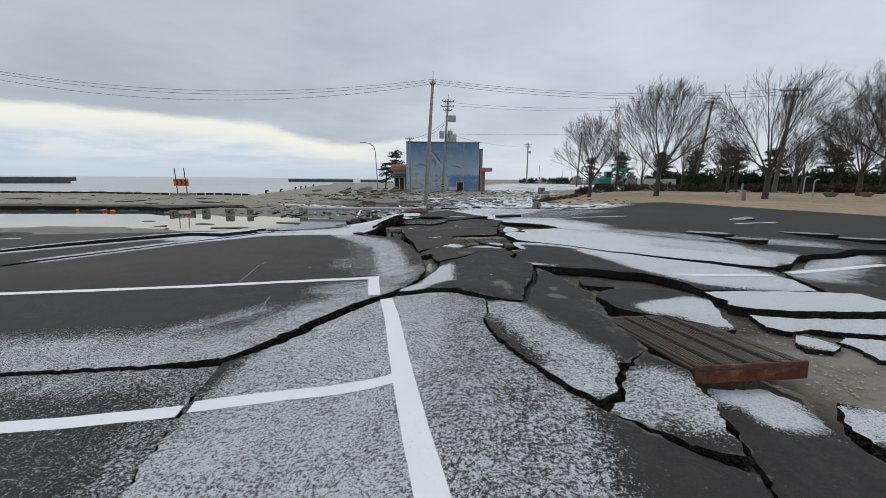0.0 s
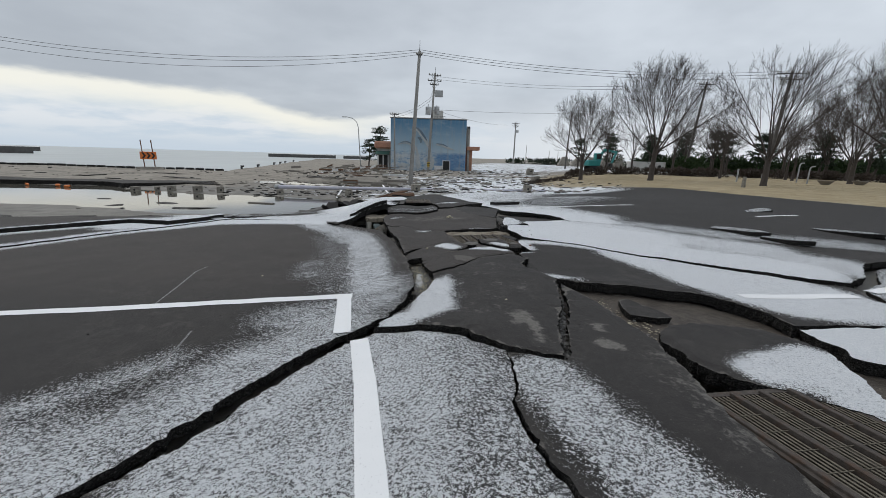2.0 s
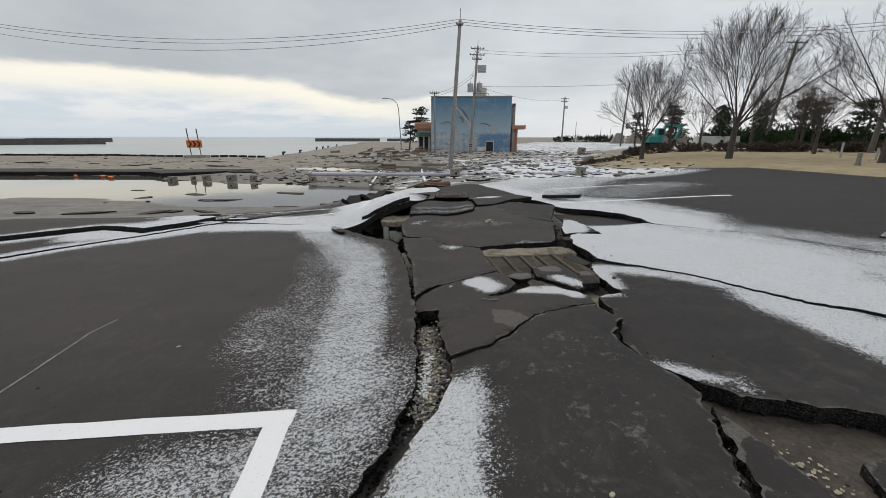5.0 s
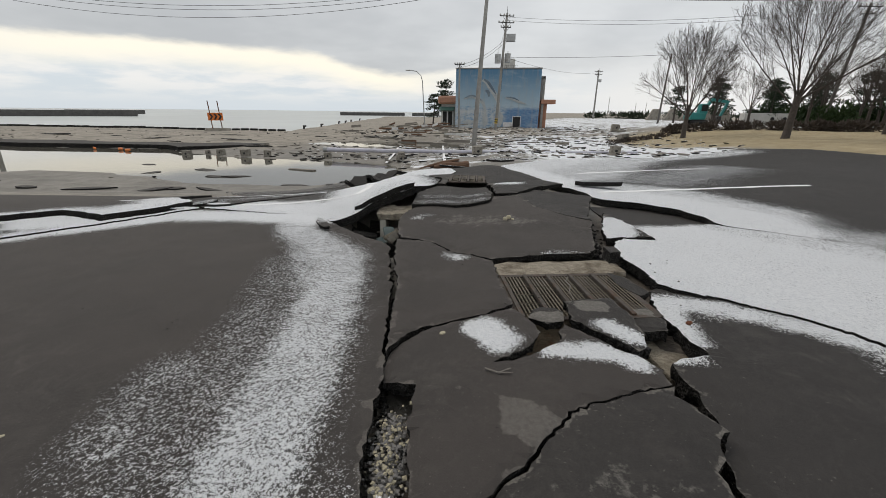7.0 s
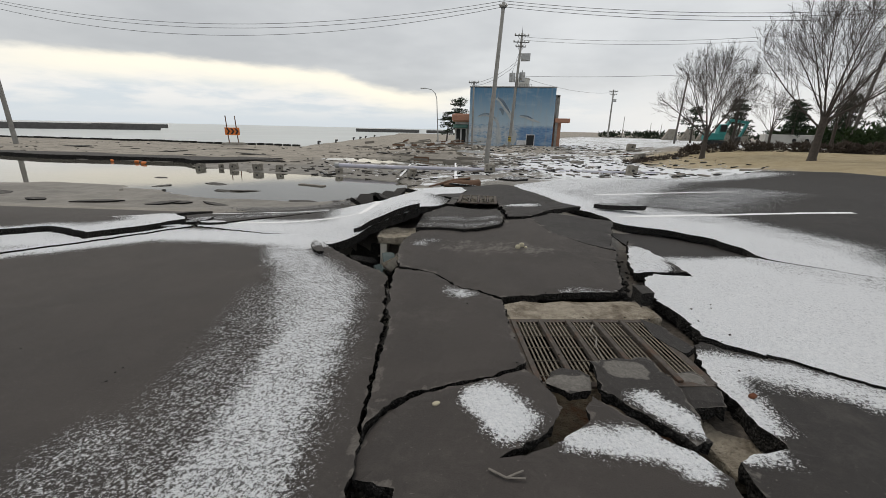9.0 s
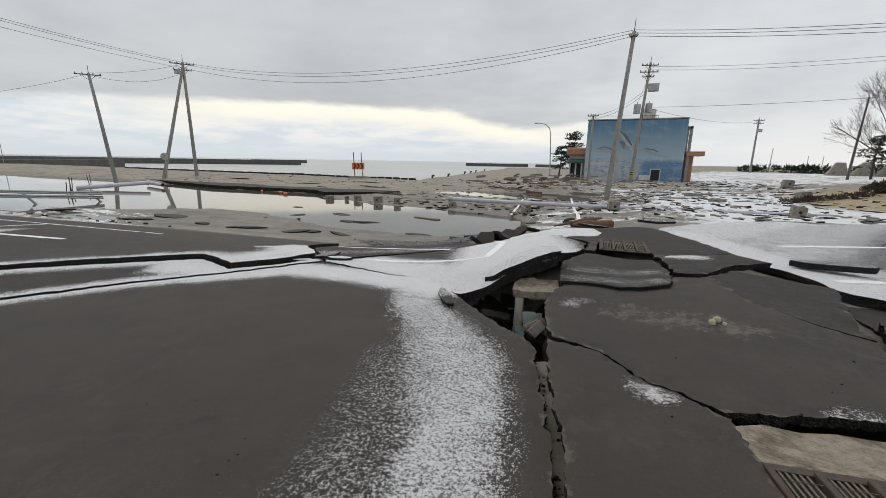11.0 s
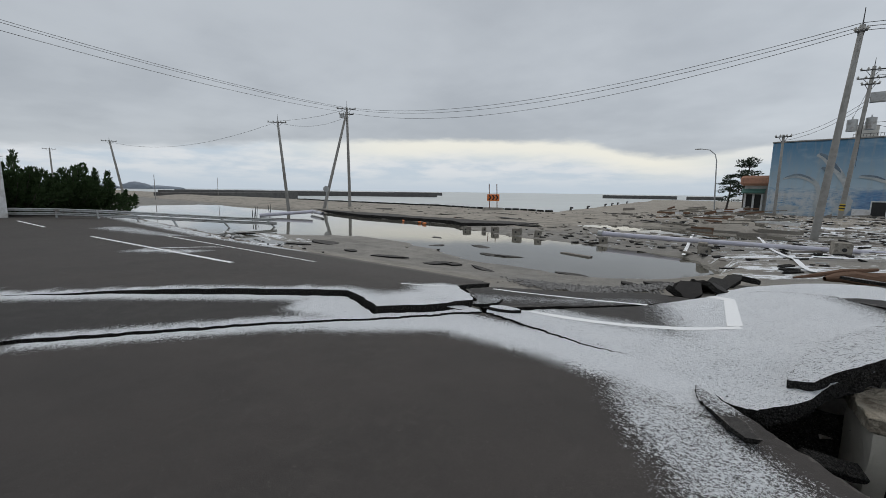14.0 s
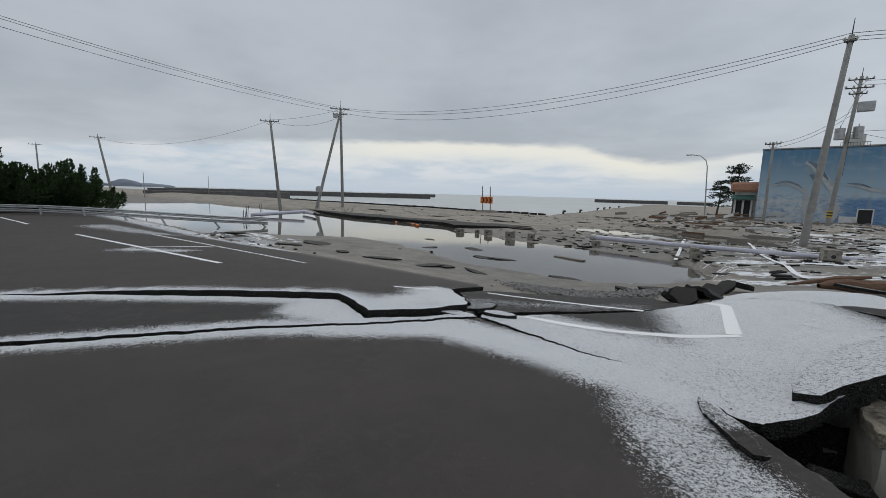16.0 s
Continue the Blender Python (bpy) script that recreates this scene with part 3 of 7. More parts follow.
def slab(key, pts, dz=0.0, tilt=(0, 0), lift=None, gap=0.018, thick=0.09, step=0.13, jag=0.038, seg=0.038, snow=(), mud=(), label=SLAB_LABEL, structure=False, brown_tone=False):
    """One plate of asphalt with a broken rim. tilt: rise per metre in x and y about its middle; lift: extra height at a place."""
    edge = rough_outline(pts, gap, jag, seg)
    rim = [p for p, g in edge]
    tight = {(round(p.x, 4), round(p.y, 4)) for p, g in edge if g < 0.0045}
    cx, cy = sum(p.x for p in rim) / len(rim), sum(p.y for p in rim) / len(rim)

    def top(x, y):
        z = base_h(x, y) + dz + tilt[0] * (x - cx) + tilt[1] * (y - cy)
        return z + (lift(x, y) if lift else 0.0)

    SLABS[key] = top
    x0, x1 = min(p.x for p in rim), max(p.x for p in rim)
    y0, y1 = min(p.y for p in rim), max(p.y for p in rim)
    gx, gy = np.meshgrid(np.arange(x0, x1, step), np.arange(y0, y1, step))
    gx, gy = gx.ravel() + (np.random.rand(gx.size) - 0.5) * step * 0.3, gy.ravel() + (np.random.rand(gy.size) - 0.5) * step * 0.3
    keep = inside_mask(rim, gx, gy)
    rx, ry = np.array([p.x for p in rim]), np.array([p.y for p in rim])
    inner = [Vector((a, b)) for a, b in zip(gx[keep], gy[keep]) if ((rx - a) ** 2 + (ry - b) ** 2).min() > (step * 0.35) ** 2]
    n = len(rim)
    out = delaunay_2d_cdt(rim + inner, [(i, (i + 1) % n) for i in range(n)], [list(range(n))], 1, 1e-5)
    v2, faces = out[0], [list(f) for f in out[2]]
    faces = [f if (v2[f[1]] - v2[f[0]]).cross(v2[f[2]] - v2[f[0]]) > 0 else f[::-1] for f in faces]
    count = {}
    for f in faces:
        for a, b in zip(f, f[1:] + f[:1]):
            count[(a, b)] = 1
    border = [(a, b) for a, b in count if (b, a) not in count]
    vs = [(p.x, p.y, top(p.x, p.y) + 0.006 * noise.noise((p.x * 3, p.y * 3, 0))) for p in v2]
    nxt, prv = dict(border), {b: a for a, b in border}
    low, mid = {}, {}
    for a, b in border:
        p, q, o = v2[a], v2[b], v2[prv.get(a, a)]
        t = q - o
        L = t.length or 1
        nrm = Vector((t.y / L, -t.x / L))
        z = vs[a][2]
        if (round(p.x, 4), round(p.y, 4)) not in tight:
            vs[a] = (p.x, p.y, z - 0.012)
        r1, r2 = random.uniform(-0.02, 0.006), random.uniform(-0.035, 0.0)
        mid[a] = len(vs)
        vs.append((p.x + nrm.x * r1, p.y + nrm.y * r1, z - thick * random.uniform(0.35, 0.6)))
        low[a] = len(vs)
        vs.append((p.x + nrm.x * r2, p.y + nrm.y * r2, z - thick * random.uniform(0.9, 1.15)))
    ntop = len(faces)
    for a, b in border:
        if b in low and a in low:
            faces.append([b, a, mid[a], mid[b]])
            faces.append([mid[b], mid[a], low[a], low[b]])
    ob = mesh_ob("asphalt_slab", vs, faces, [ASPHALT, EDGE], index=[0] * ntop + [1] * (len(faces) - ntop))
    float_attr(ob.data, "snow", [cover(v[0], v[1], snow) for v in vs])
    float_attr(ob.data, "mud", [cover(v[0], v[1], mud) for v in vs])
    # the paler brown grows in from y 5.5 to 7.5
    float_attr(ob.data, "brown_tone", [ss(5.5, 7.5, v[1]) if brown_tone else 0.0 for v in vs])
    rims = {a for a, b in border}
    float_attr(ob.data, "rim", [1.0 if i in rims else 0.0 for i in range(len(vs))])
    if structure:
        ob.name = "pavement"
        tagged(ob, label, "pavement", kind="structure")
    else:
        tagged(ob, label, "asphalt slab", group="broken car park slabs")
    return top


def marking(key, pts, width=0.15, label="white painted parking line", paint=PAINT):
    """A painted line that lies on a slab."""
    top = SLABS[key]
    line = []
    for (ax, ay), (bx, by) in zip(pts, pts[1:]):
        n = max(1, int(math.hypot(bx - ax, by - ay) / 0.12))
        line += [(ax + (bx - ax) * k / n, ay + (by - ay) * k / n) for k in range(n)]
    line.append(pts[-1])
    vs, fs = [], []
    for i, (x, y) in enumerate(line):
        a, b = line[max(i - 1, 0)], line[min(i + 1, len(line) - 1)]
        L = math.hypot(b[0] - a[0], b[1] - a[1]) or 1
        tx, ty = (b[0] - a[0]) / L, (b[1] - a[1]) / L
        for k in range(5):
            o = (k / 4 - 0.5) * (width + (0.006 * noise.noise((x * 20, y * 20, k)) if k in (0, 4) else 0))
            px, py = x - ty * o, y + tx * o
            vs.append((px, py, top(px, py) + 0.006 * noise.noise((px * 3, py * 3, 0)) + 0.0042))
    for i in range(len(line) - 1):
        for k in range(4):
            fs.append((i * 5 + k, i * 5 + 5 + k, i * 5 + 6 + k, i * 5 + 1 + k))
    tagged(mesh_ob("road_marking", vs, fs, paint), label, "road marking", kind="structure")


def bump_at(x0, y0, r, h):
    return lambda x, y: h * math.exp(-((x - x0) ** 2 + (y - y0) ** 2) / (r * r))


# the wide left side of the car park
CRACK_A = [(-12, 1.9), (-6, 2.8), (-3.69, 3.11), (-2.81, 3.21), (-1.9, 3.25)]
CRACK_B = [(-1.9, 3.25), (-1.79, 2.67), (-1.71, 2.3), (-1.6, 1.78), (-1.45, 0.8), (-1.3, -4)]
CRACK_C = [(-1.9, 3.25, 0.035), (-1.56, 3.76, 0.07), (-1.36, 4.2, 0.08), (-1.15, 4.62, 0.075), (-0.89, 5.02, 0.068), (-0.62, 5.3, 0.05)]
WAVE = [(-12.5, 7.4), (-11.3, 8.55), (-10.4, 9.46), (-8.98, 10.66), (-7.53, 11.79), (-6.4, 11.45), (-5.9, 12.0), (-5.6, 12.65)]
WAVE_LOW = [(-14, 2.5, 0.08), (-9.6, 6.3, 0.07), (-8.43, 8.2, 0.055), (-8.01, 8.83, 0.045), (-7.56, 9.52, 0.035), (-7.06, 10.28, 0.022), (-6.24, 11.26, 0.012), (-5.34, 12.5, 0.02)]
slab("left_near", CRACK_A + [(-1.79, 2.67, 0.035), (-1.71, 2.3, 0.02)] + CRACK_B[3:] + [(-12, -4)], gap=0.009, step=0.16,
     snow=[([(-13, 0.2), (-2.4, 1.5)], 1.3, 0.9, 0.17), ([(-13, 1.4), (-8, 2.2), (-3.6, 2.95), (-1.95, 3.1)], 0.12, 0.4, 0.5), ([(-1.95, 3.1), (-1.7, 1.8), (-1.5, 0.8)], 0.05, 0.35, 0.45)], dz=-0.03,
     label="dark asphalt slab with a dusting of snow")
slab("left", CRACK_A + CRACK_C[1:] + [(-0.46, 5.5, 0.03), (-0.36, 6.0), (-0.25, 6.5), (-0.31, 6.95), (-0.36, 7.27), (-0.42, 7.68), (-0.52, 8.13), (-0.69, 8.87), (-0.89, 9.7),
     (-1.12, 10.5), (-1.30, 10.72), (-1.55, 10.88), (-1.79, 11.08), (-2.04, 11.31), (-2.24, 11.5), (-2.46, 11.74), (-2.57, 11.88, 0.0), (-3.34, 12.24, -0.004), (-3.45, 12.25, 0.012), (-3.98, 12.3, 0.028), (-5.34, 12.52, 0.03)] + WAVE_LOW[-2::-1],
     gap=0.012, step=0.13, lift=lambda x, y: 0.035 * ss(0.7, 0.1, seg_dist(x, y, CRACK_C)) + 0.06 * ss(-2.4, -0.6, x) * ss(6.4, 7.6, y) * ss(10.8, 9, y) + 0.02 * ss(0.5, 0.05, seg_dist(x, y, [(-1.4, 10.75), (-1.83, 10.99), (-2.3, 11.35)])),
     snow=[([(-13, 2.1), (-8, 2.9), (-3.6, 3.4), (-1.95, 3.5), (-0.95, 5.2)], 0.22, 0.75, 0.66), ([(-1.5, 5.6), (-0.8, 5.9), (-0.66, 6.6)], 0.15, 0.5, 0.58), ([(-2.9, 3.9), (-2.2, 4.7)], 0.05, 0.3, 0.55),
           ([(-0.84, 6.6), (-0.95, 7.3), (-1.12, 8.2), (-1.38, 9.3), (-1.63, 10.1), (-2.05, 10.55), (-2.52, 10.95), (-2.95, 11.5)], 0.17, 0.30, 0.72), ([(-1.55, 9.3), (-2.1, 10.2), (-2.7, 11.2)], 0.12, 0.28, 0.60), ([(-1.2, 6.6), (-1.45, 7.6), (-1.7, 8.8), (-2.1, 9.9)], 0.15, 0.45, 0.30), ([(-1.75, 7.1), (-1.9, 7.7)], 0.1, 0.3, 0.36),
           ([(-8.3, 8.25), (-7.0, 10.2), (-6.3, 11.0)], 0.05, 0.36, 1.0), ([(-6.4, 11.0), (-5.4, 11.9), (-4.2, 12.0), (-3.1, 11.95), (-2.75, 11.8)], 0.2, 0.40, 1.05)],
     label="broad dark asphalt slab with a band of snow", brown_tone=True)
slab("wave", WAVE + WAVE_LOW[::-1], gap=0.03, step=0.16, dz=0.02,
     snow=[(WAVE, 0.2, 0.45, 1.0), (WAVE_LOW[2:], 0.08, 0.3, 1.0), ([(-7.3, 11.2), (-6.2, 11.5)], 0.3, 0.4, 1.0)], label="narrow curved asphalt slab edged with snow")
slab("left_far", WAVE + [(-6.0, 13.1), (-6.95, 13.9), (-7.3, 15.4), (-9, 17.4), (-14, 17.9), (-20, 17.6), (-30, 17.2), (-45, 16), (-60, 10), (-60, -6), (-14, -6), (-14, 2.5)],
     gap=0.045, step=0.38, seg=0.14, thick=0.2, lift=lambda x, y: 0.11 * math.exp(-(seg_dist(x, y, WAVE) / 0.9) ** 2) * ss(-12.5, -9, x) - 0.1 * ss(-6.5, -9, x) * ss(12.5, 15, y),
     snow=[(WAVE, 0.16, 0.25, 1.0), ([(-6.6, 12.2), (-6.2, 12.8), (-6.9, 13.4)], 0.35, 0.4, 1.0), ([(-42, 14.5), (-33, 15.6), (-25, 16.6), (-20, 17.2)], 0.7, 1.7, 0.75), ([(-30, 12), (-24, 13.4)], 0.3, 0.8, 0.6), ([(-17.6, 10.9), (-16.0, 12.0)], 0.15, 0.3, 0.8)], mud=[([(-46, 15.2), (-32, 17.2), (-20, 18.0), (-12, 18.6), (-8, 18.6)], 1.4, 1.3, 1.3)],
     label="sunken dark asphalt car park with faded bay lines", structure=True, brown_tone=True)

# the white slab over the hole, and the strips behind it
JOINT = [(-2.57, 11.88), (-3.34, 12.24), (-3.98, 12.3), (-5.34, 12.54)]
LIP = [(-2.57, 11.88, -0.012), (-2.44, 11.68), (-2.28, 11.63), (-2.05, 11.83), (-1.8, 12.18), (-1.6, 12.43), (-1.37, 12.72)]
BACK = [(-5.45, 12.75), (-4.9, 13.6), (-3.95, 15.0), (-3.4, 16.3)]
slab("white", LIP + [(-1.3, 12.95), (-1.42, 13.6), (-1.15, 14.45), (-1.12, 15.4), (-1.75, 16.4), (-2.7, 17.0)] + BACK[::-1] + [(-5.34, 12.56), (-3.98, 12.3, 0.02), (-3.45, 12.25, 0.006), (-3.34, 12.24, -0.012)],
     thick=0.15, step=0.14, lift=lambda x, y: (0.03 + 0.22 * math.exp(-(((x + 1.35) / 0.95) ** 2 + ((y - 12.9) / 1.1) ** 2)) + 0.10 * ss(-3.2, -1.8, x)) * ss(0, 0.8, seg_dist(x, y, JOINT)) - 0.09 * ss(-2.5, -4.5, x) * ss(0, 0.8, seg_dist(x, y, JOINT)),
     snow=[([(-4.9, 12.5), (-2.6, 12.3), (-1.9, 12.9)], 0.6, 0.6, 0.97), ([(-1.9, 13.2), (-2.3, 14.4), (-2.8, 15.8)], 0.8, 0.8, 1.0), ([(-3.6, 13.0), (-4.9, 13.1)], 0.3, 0.5, 0.82)], label="heaved asphalt slab under white snow, its rim torn up over a hole")
slab("strip", [(-5.62, 12.85), (-4.98, 13.72), (-4.02, 15.1), (-3.5, 16.3), (-4.6, 17.3), (-5.8, 16.4), (-6.9, 15.2), (-6.9, 14.0), (-6.0, 13.2)], gap=0.03, step=0.25,
     lift=lambda x, y: -0.06, snow=[([(-6.2, 13.4), (-5.2, 14.2), (-4.2, 15.4)], 0.1, 0.35, 0.42)], label="sunken asphalt strip with a painted line")

# the near middle: the white dusted slab, and the tilted pieces beside the drain
CRACK_F = [(0.53, 4.5), (0.47, 3.74), (0.51, 3.32), (0.68, 2.88), (0.79, 2.63), (0.92, 2.43), (1.04, 2.3), (1.13, 2.15), (1.25, 2.0), (1.39, 1.85), (1.57, 1.72)]
CRACK_E = [(-0.6, 5.18), (-0.3, 5.11), (0.0, 4.98), (0.21, 4.83), (0.53, 4.5, 0.003)]
slab("middle", CRACK_B[::-1] + CRACK_C[1:-1] + CRACK_E + CRACK_F[1:] + [(1.52, 1.5), (1.45, 0.8), (1.3, -4)], gap=0.012, step=0.11,
     snow=[([(-0.8, -3), (-0.85, 2.5), (-0.75, 4.6)], 0.75, 0.3, 0.70), ([(0.1, 0), (0.2, 2.4), (0.1, 3.6), (-0.1, 4.6)], 0.42, 0.5, 0.55), ([(0.6, 1.5), (0.72, 2.4)], 0.14, 0.28, 0.54)], label="asphalt slab dusted white with granular snow")
slab("feather_low", [(0.74, 2.72, 0.003), (0.79, 2.63), (0.92, 2.43), (1.04, 2.3), (1.17, 2.39), (1.3, 2.64), (1.38, 2.78), (1.2, 2.76, 0.003), (1.0, 2.7, 0.003)], gap=0.01, step=0.09, dz=0.02, lift=lambda x, y: 0.055 * math.exp(-((x - 1.3) ** 2 + (y - 3.4) ** 2) / 0.9),
     snow=[([(0.95, 2.6), (1.15, 2.6)], 0.2, 0.14, 0.75)], label="small asphalt slab dusted with snow")
slab("feather", CRACK_F[:4] + [(0.74, 2.74, 0.003), (1.0, 2.72, 0.003), (1.2, 2.78, 0.003), (1.4, 2.8), (1.5, 2.87), (1.72, 3.1), (1.70, 3.4), (1.69, 3.72), (1.73, 3.9), (1.79, 4.2), (1.82, 4.45), (1.84, 4.8), (1.78, 5.4), (1.66, 5.9), (1.52, 6.35),
     (1.35, 5.6, 0.03), (1.15, 5.02, 0.04), (0.98, 4.36)], gap=0.01, step=0.11, lift=lambda x, y: 0.055 * math.exp(-((x - 1.3) ** 2 + (y - 3.4) ** 2) / 0.9),
     snow=[([(0.7, 4.2), (0.85, 3.6), (1.05, 2.95)], 0.16, 0.2, 0.66), ([(1.0, 2.6), (1.1, 2.9)], 0.2, 0.16, 0.72)], mud=[([(1.42, 4.98), (1.46, 5.05)], 0.04, 0.1, 1.1), ([(1.36, 4.64), (1.44, 4.60)], 0.05, 0.10, 1.0), ([(1.6, 3.5), (1.7, 4.4)], 0.05, 0.4, 0.45)],
     label="dark asphalt slab with a feather of snow")
slab("wedge", [(1.06, 2.26), (1.19, 2.37), (1.32, 2.62), (1.48, 2.85), (1.66, 3.05), (1.74, 2.9), (1.8, 2.6), (1.72, 2.3), (1.63, 2.0), (1.58, 1.76), (1.39, 1.88), (1.25, 2.03), (1.13, 2.18)],
     gap=0.014, dz=0.03, tilt=(0.10, 0.0), thick=0.1, step=0.09, snow=[([(1.3, 2.3), (1.5, 2.5), (1.55, 2.2)], 0.16, 0.2, 0.66)], label="tilted asphalt wedge speckled with snow")
slab("low_right", [(1.66, 1.72), (1.74, 2.05), (1.84, 2.45), (1.95, 2.7), (2.38, 2.69), (2.5, 2.47), (2.44, 2.2), (2.42, 1.98), (2.5, 1.6), (2.9, 1.5), (2.9, -4), (1.36, -4), (1.5, 0.8), (1.56, 1.5)], dz=-0.09, step=0.12,
     snow=[([(2.08, 2.56), (2.3, 2.55), (2.26, 2.3), (2.16, 2.3)], 0.12, 0.1, 0.98)], label="sunken dark asphalt slab with a patch of snow")
slab("right_chip", [(2.67, 2.46), (2.46, 2.14), (2.46, 1.94), (2.75, 1.8), (3.4, 1.7), (4.4, 1.8), (4.3, 2.2), (3.3, 2.3), (2.9, 2.36)], dz=-0.05, thick=0.10, snow=[([(2.6, 2.2), (3.2, 2.05)], 0.16, 0.12, 0.95)])

# the middle strip over the drain
MID7 = [(1.26, 7.78), (1.17, 7.72, 0.005), (0.91, 7.62), (0.64, 7.45), (0.49, 7.23), (0.36, 7.06), (0.25, 6.93, 0.006), (0.17, 6.87, 0.003), (-0.05, 6.78, 0.003)]
slab("strip_low", CRACK_E[:-1] + [(0.53, 4.5, 0.003), (0.96, 4.38), (1.12, 5.02, 0.04), (1.32, 5.6, 0.03), (1.49, 6.4), (1.45, 6.62), (1.31, 6.86), (1.27, 7.0), (1.24, 7.18), (1.37, 7.43), (1.31, 7.6)] + MID7 + [(-0.02, 6.55), (-0.08, 6.3), (-0.26, 5.9), (-0.48, 5.42)],
     gap=0.012, step=0.12, lift=lambda x, y: 0.03 * ss(-0.1, 0.8, x) + 0.055 * math.exp(-(seg_dist(x, y, CRACK_E[:4]) / 0.45) ** 2), snow=[([(-0.35, 5.3), (-0.05, 5.5), (-0.02, 6.3)], 0.16, 0.16, 0.95), ([(0.05, 6.68), (0.08, 6.58)], 0.03, 0.05, 0.9)],
     mud=[([(0.84, 4.72), (0.82, 4.95)], 0.04, 0.11, 0.9), ([(0.7, 5.03), (0.84, 5.2)], 0.04, 0.11, 0.85), ([(0.5, 5.4), (1.0, 6.4)], 0.1, 0.5, 0.38), ([(0.5, 6.75), (0.95, 6.9)], 0.15, 0.35, 0.42)], label="dark asphalt slab smeared with dried mud")
slab("strip_mid", MID7 + [(-0.10, 6.93), (-0.16, 7.25), (-0.21, 7.65, 0.004), (-0.44, 7.72), (-0.49, 7.92), (-0.44, 8.14), (-0.26, 8.33), (-0.07, 8.4), (0.18, 8.47), (0.36, 8.6), (0.46, 8.5), (0.58, 8.27), (0.48, 8.05), (0.36, 7.92),
     (0.24, 7.84, 0.0), (0.38, 7.87), (0.55, 8.0), (0.68, 8.2), (0.76, 8.4), (0.9, 8.28), (1.05, 8.12), (1.2, 8.02), (1.28, 7.92)], gap=0.006, dz=0.03, step=0.075,
     snow=[([(0.16, 8.28), (0.29, 8.1)], 0.11, 0.07, 1.05), ([(0.64, 8.02), (0.95, 8.05), (1.12, 7.97)], 0.07, 0.06, 1.05)], mud=[([(0.42, 7.36), (0.50, 7.32)], 0.09, 0.07, 1.7), ([(0.1, 7.3), (0.25, 7.9)], 0.1, 0.3, 0.30)], brown_tone=True, label="lifted asphalt slab between two cracks")
slab("strip_left", [(-0.48, 7.96), (-0.43, 8.17), (-0.27, 8.36), (-0.07, 8.43), (0.18, 8.50), (0.38, 8.66), (0.33, 9.0), (0.26, 9.3), (0.2, 9.72), (-0.28, 10.18), (-0.6, 10.42), (-1.02, 10.52), (-0.86, 9.7), (-0.63, 8.87)],
     gap=0.008, dz=0.02, step=0.12, lift=lambda x, y: 0.11 * ss(-0.1, -0.8, x), snow=[([(-0.25, 9.95), (-0.12, 9.85)], 0.05, 0.07, 0.8)], brown_tone=True, label="dark asphalt slab beside an iron grate")
slab("strip_bit", [(0.80, 8.44), (0.84, 8.58), (0.81, 8.76), (1.2, 8.85), (1.27, 8.62), (1.29, 8.38), (1.26, 8.1), (1.19, 8.07), (1.06, 8.18), (0.92, 8.32)], gap=0.008, dz=0.05, step=0.06, snow=[([(1.2, 8.2), (1.04, 8.38)], 0.05, 0.07, 1.0)], mud=[([(0.94, 8.66), (1.06, 8.68)], 0.05, 0.06, 1.6)],
     label="small broken asphalt piece with snow")
slab("strip_big", [(-1.0, 10.57), (-0.58, 10.46), (-0.28, 10.21), (0.19, 9.78), (1.32, 10.14), (1.39, 10.32), (1.56, 11.45, 0.003), (1.2, 11.72, 0.003), (0.85, 12.2, 0.003), (0.58, 13.14, 0.003), (0.17, 13.0), (0.11, 12.62), (-1.1, 12.6), (-1.14, 12.2), (-1.22, 11.7), (-1.20, 11.3), (-1.12, 10.9)],
     gap=0.010, dz=0.01, thick=0.09, step=0.14, lift=lambda x, y: 0.12 * ss(-0.1, -0.9, x) + 0.04 * ss(10.5, 12, y), snow=[([(0.75, 10.01), (1.28, 10.16)], 0.01, 0.035, 0.6), ([(-0.95, 11.5), (-0.85, 11.6)], 0.03, 0.08, 0.7)],
     mud=[([(-0.4, 11.5), (0.5, 11.3)], 0.1, 0.5, 0.62)], brown_tone=True, label="large heaved asphalt slab with dried mud")
slab("strip_corner", [(0.58, 13.14, 0.003), (0.85, 12.2, 0.003), (1.2, 11.72, 0.003), (1.56, 11.45, 0.003), (1.6, 11.77), (1.93, 13.3), (0.98, 13.75)], gap=0.01, dz=0.05, thick=0.11, step=0.14, label="cracked corner of a large asphalt slab")
slab("right_dip", [(1.95, 12.2), (1.9, 13.5), (2.12, 13.5), (2.75, 13.25), (3.3, 12.75), (3.5, 12.1), (3.4, 11.75), (2.75, 11.5), (2.3, 11.35), (2.05, 11.7)], gap=0.0, dz=-0.125, tilt=(0.0, -0.05), step=0.1, snow=[([(2.3, 11.6), (2.9, 11.75), (3.35, 11.95)], 0.08, 0.22, 0.85)], label="sunken dark asphalt piece between snowy slabs")
slab("grate_bit", [(1.36, 9.62), (1.5, 9.5), (1.62, 9.2), (1.52, 9.1), (1.38, 9.3)], gap=0.0, dz=-0.03, thick=0.1, step=0.08, label="small rounded asphalt lump by the grate")
slab("grate_bit", [(1.42, 10.14), (1.54, 10.14), (1.56, 9.96), (1.44, 9.92)], gap=0.0, dz=0.08, thick=0.13, step=0.08, jag=0.01, label="square asphalt block by the grate")
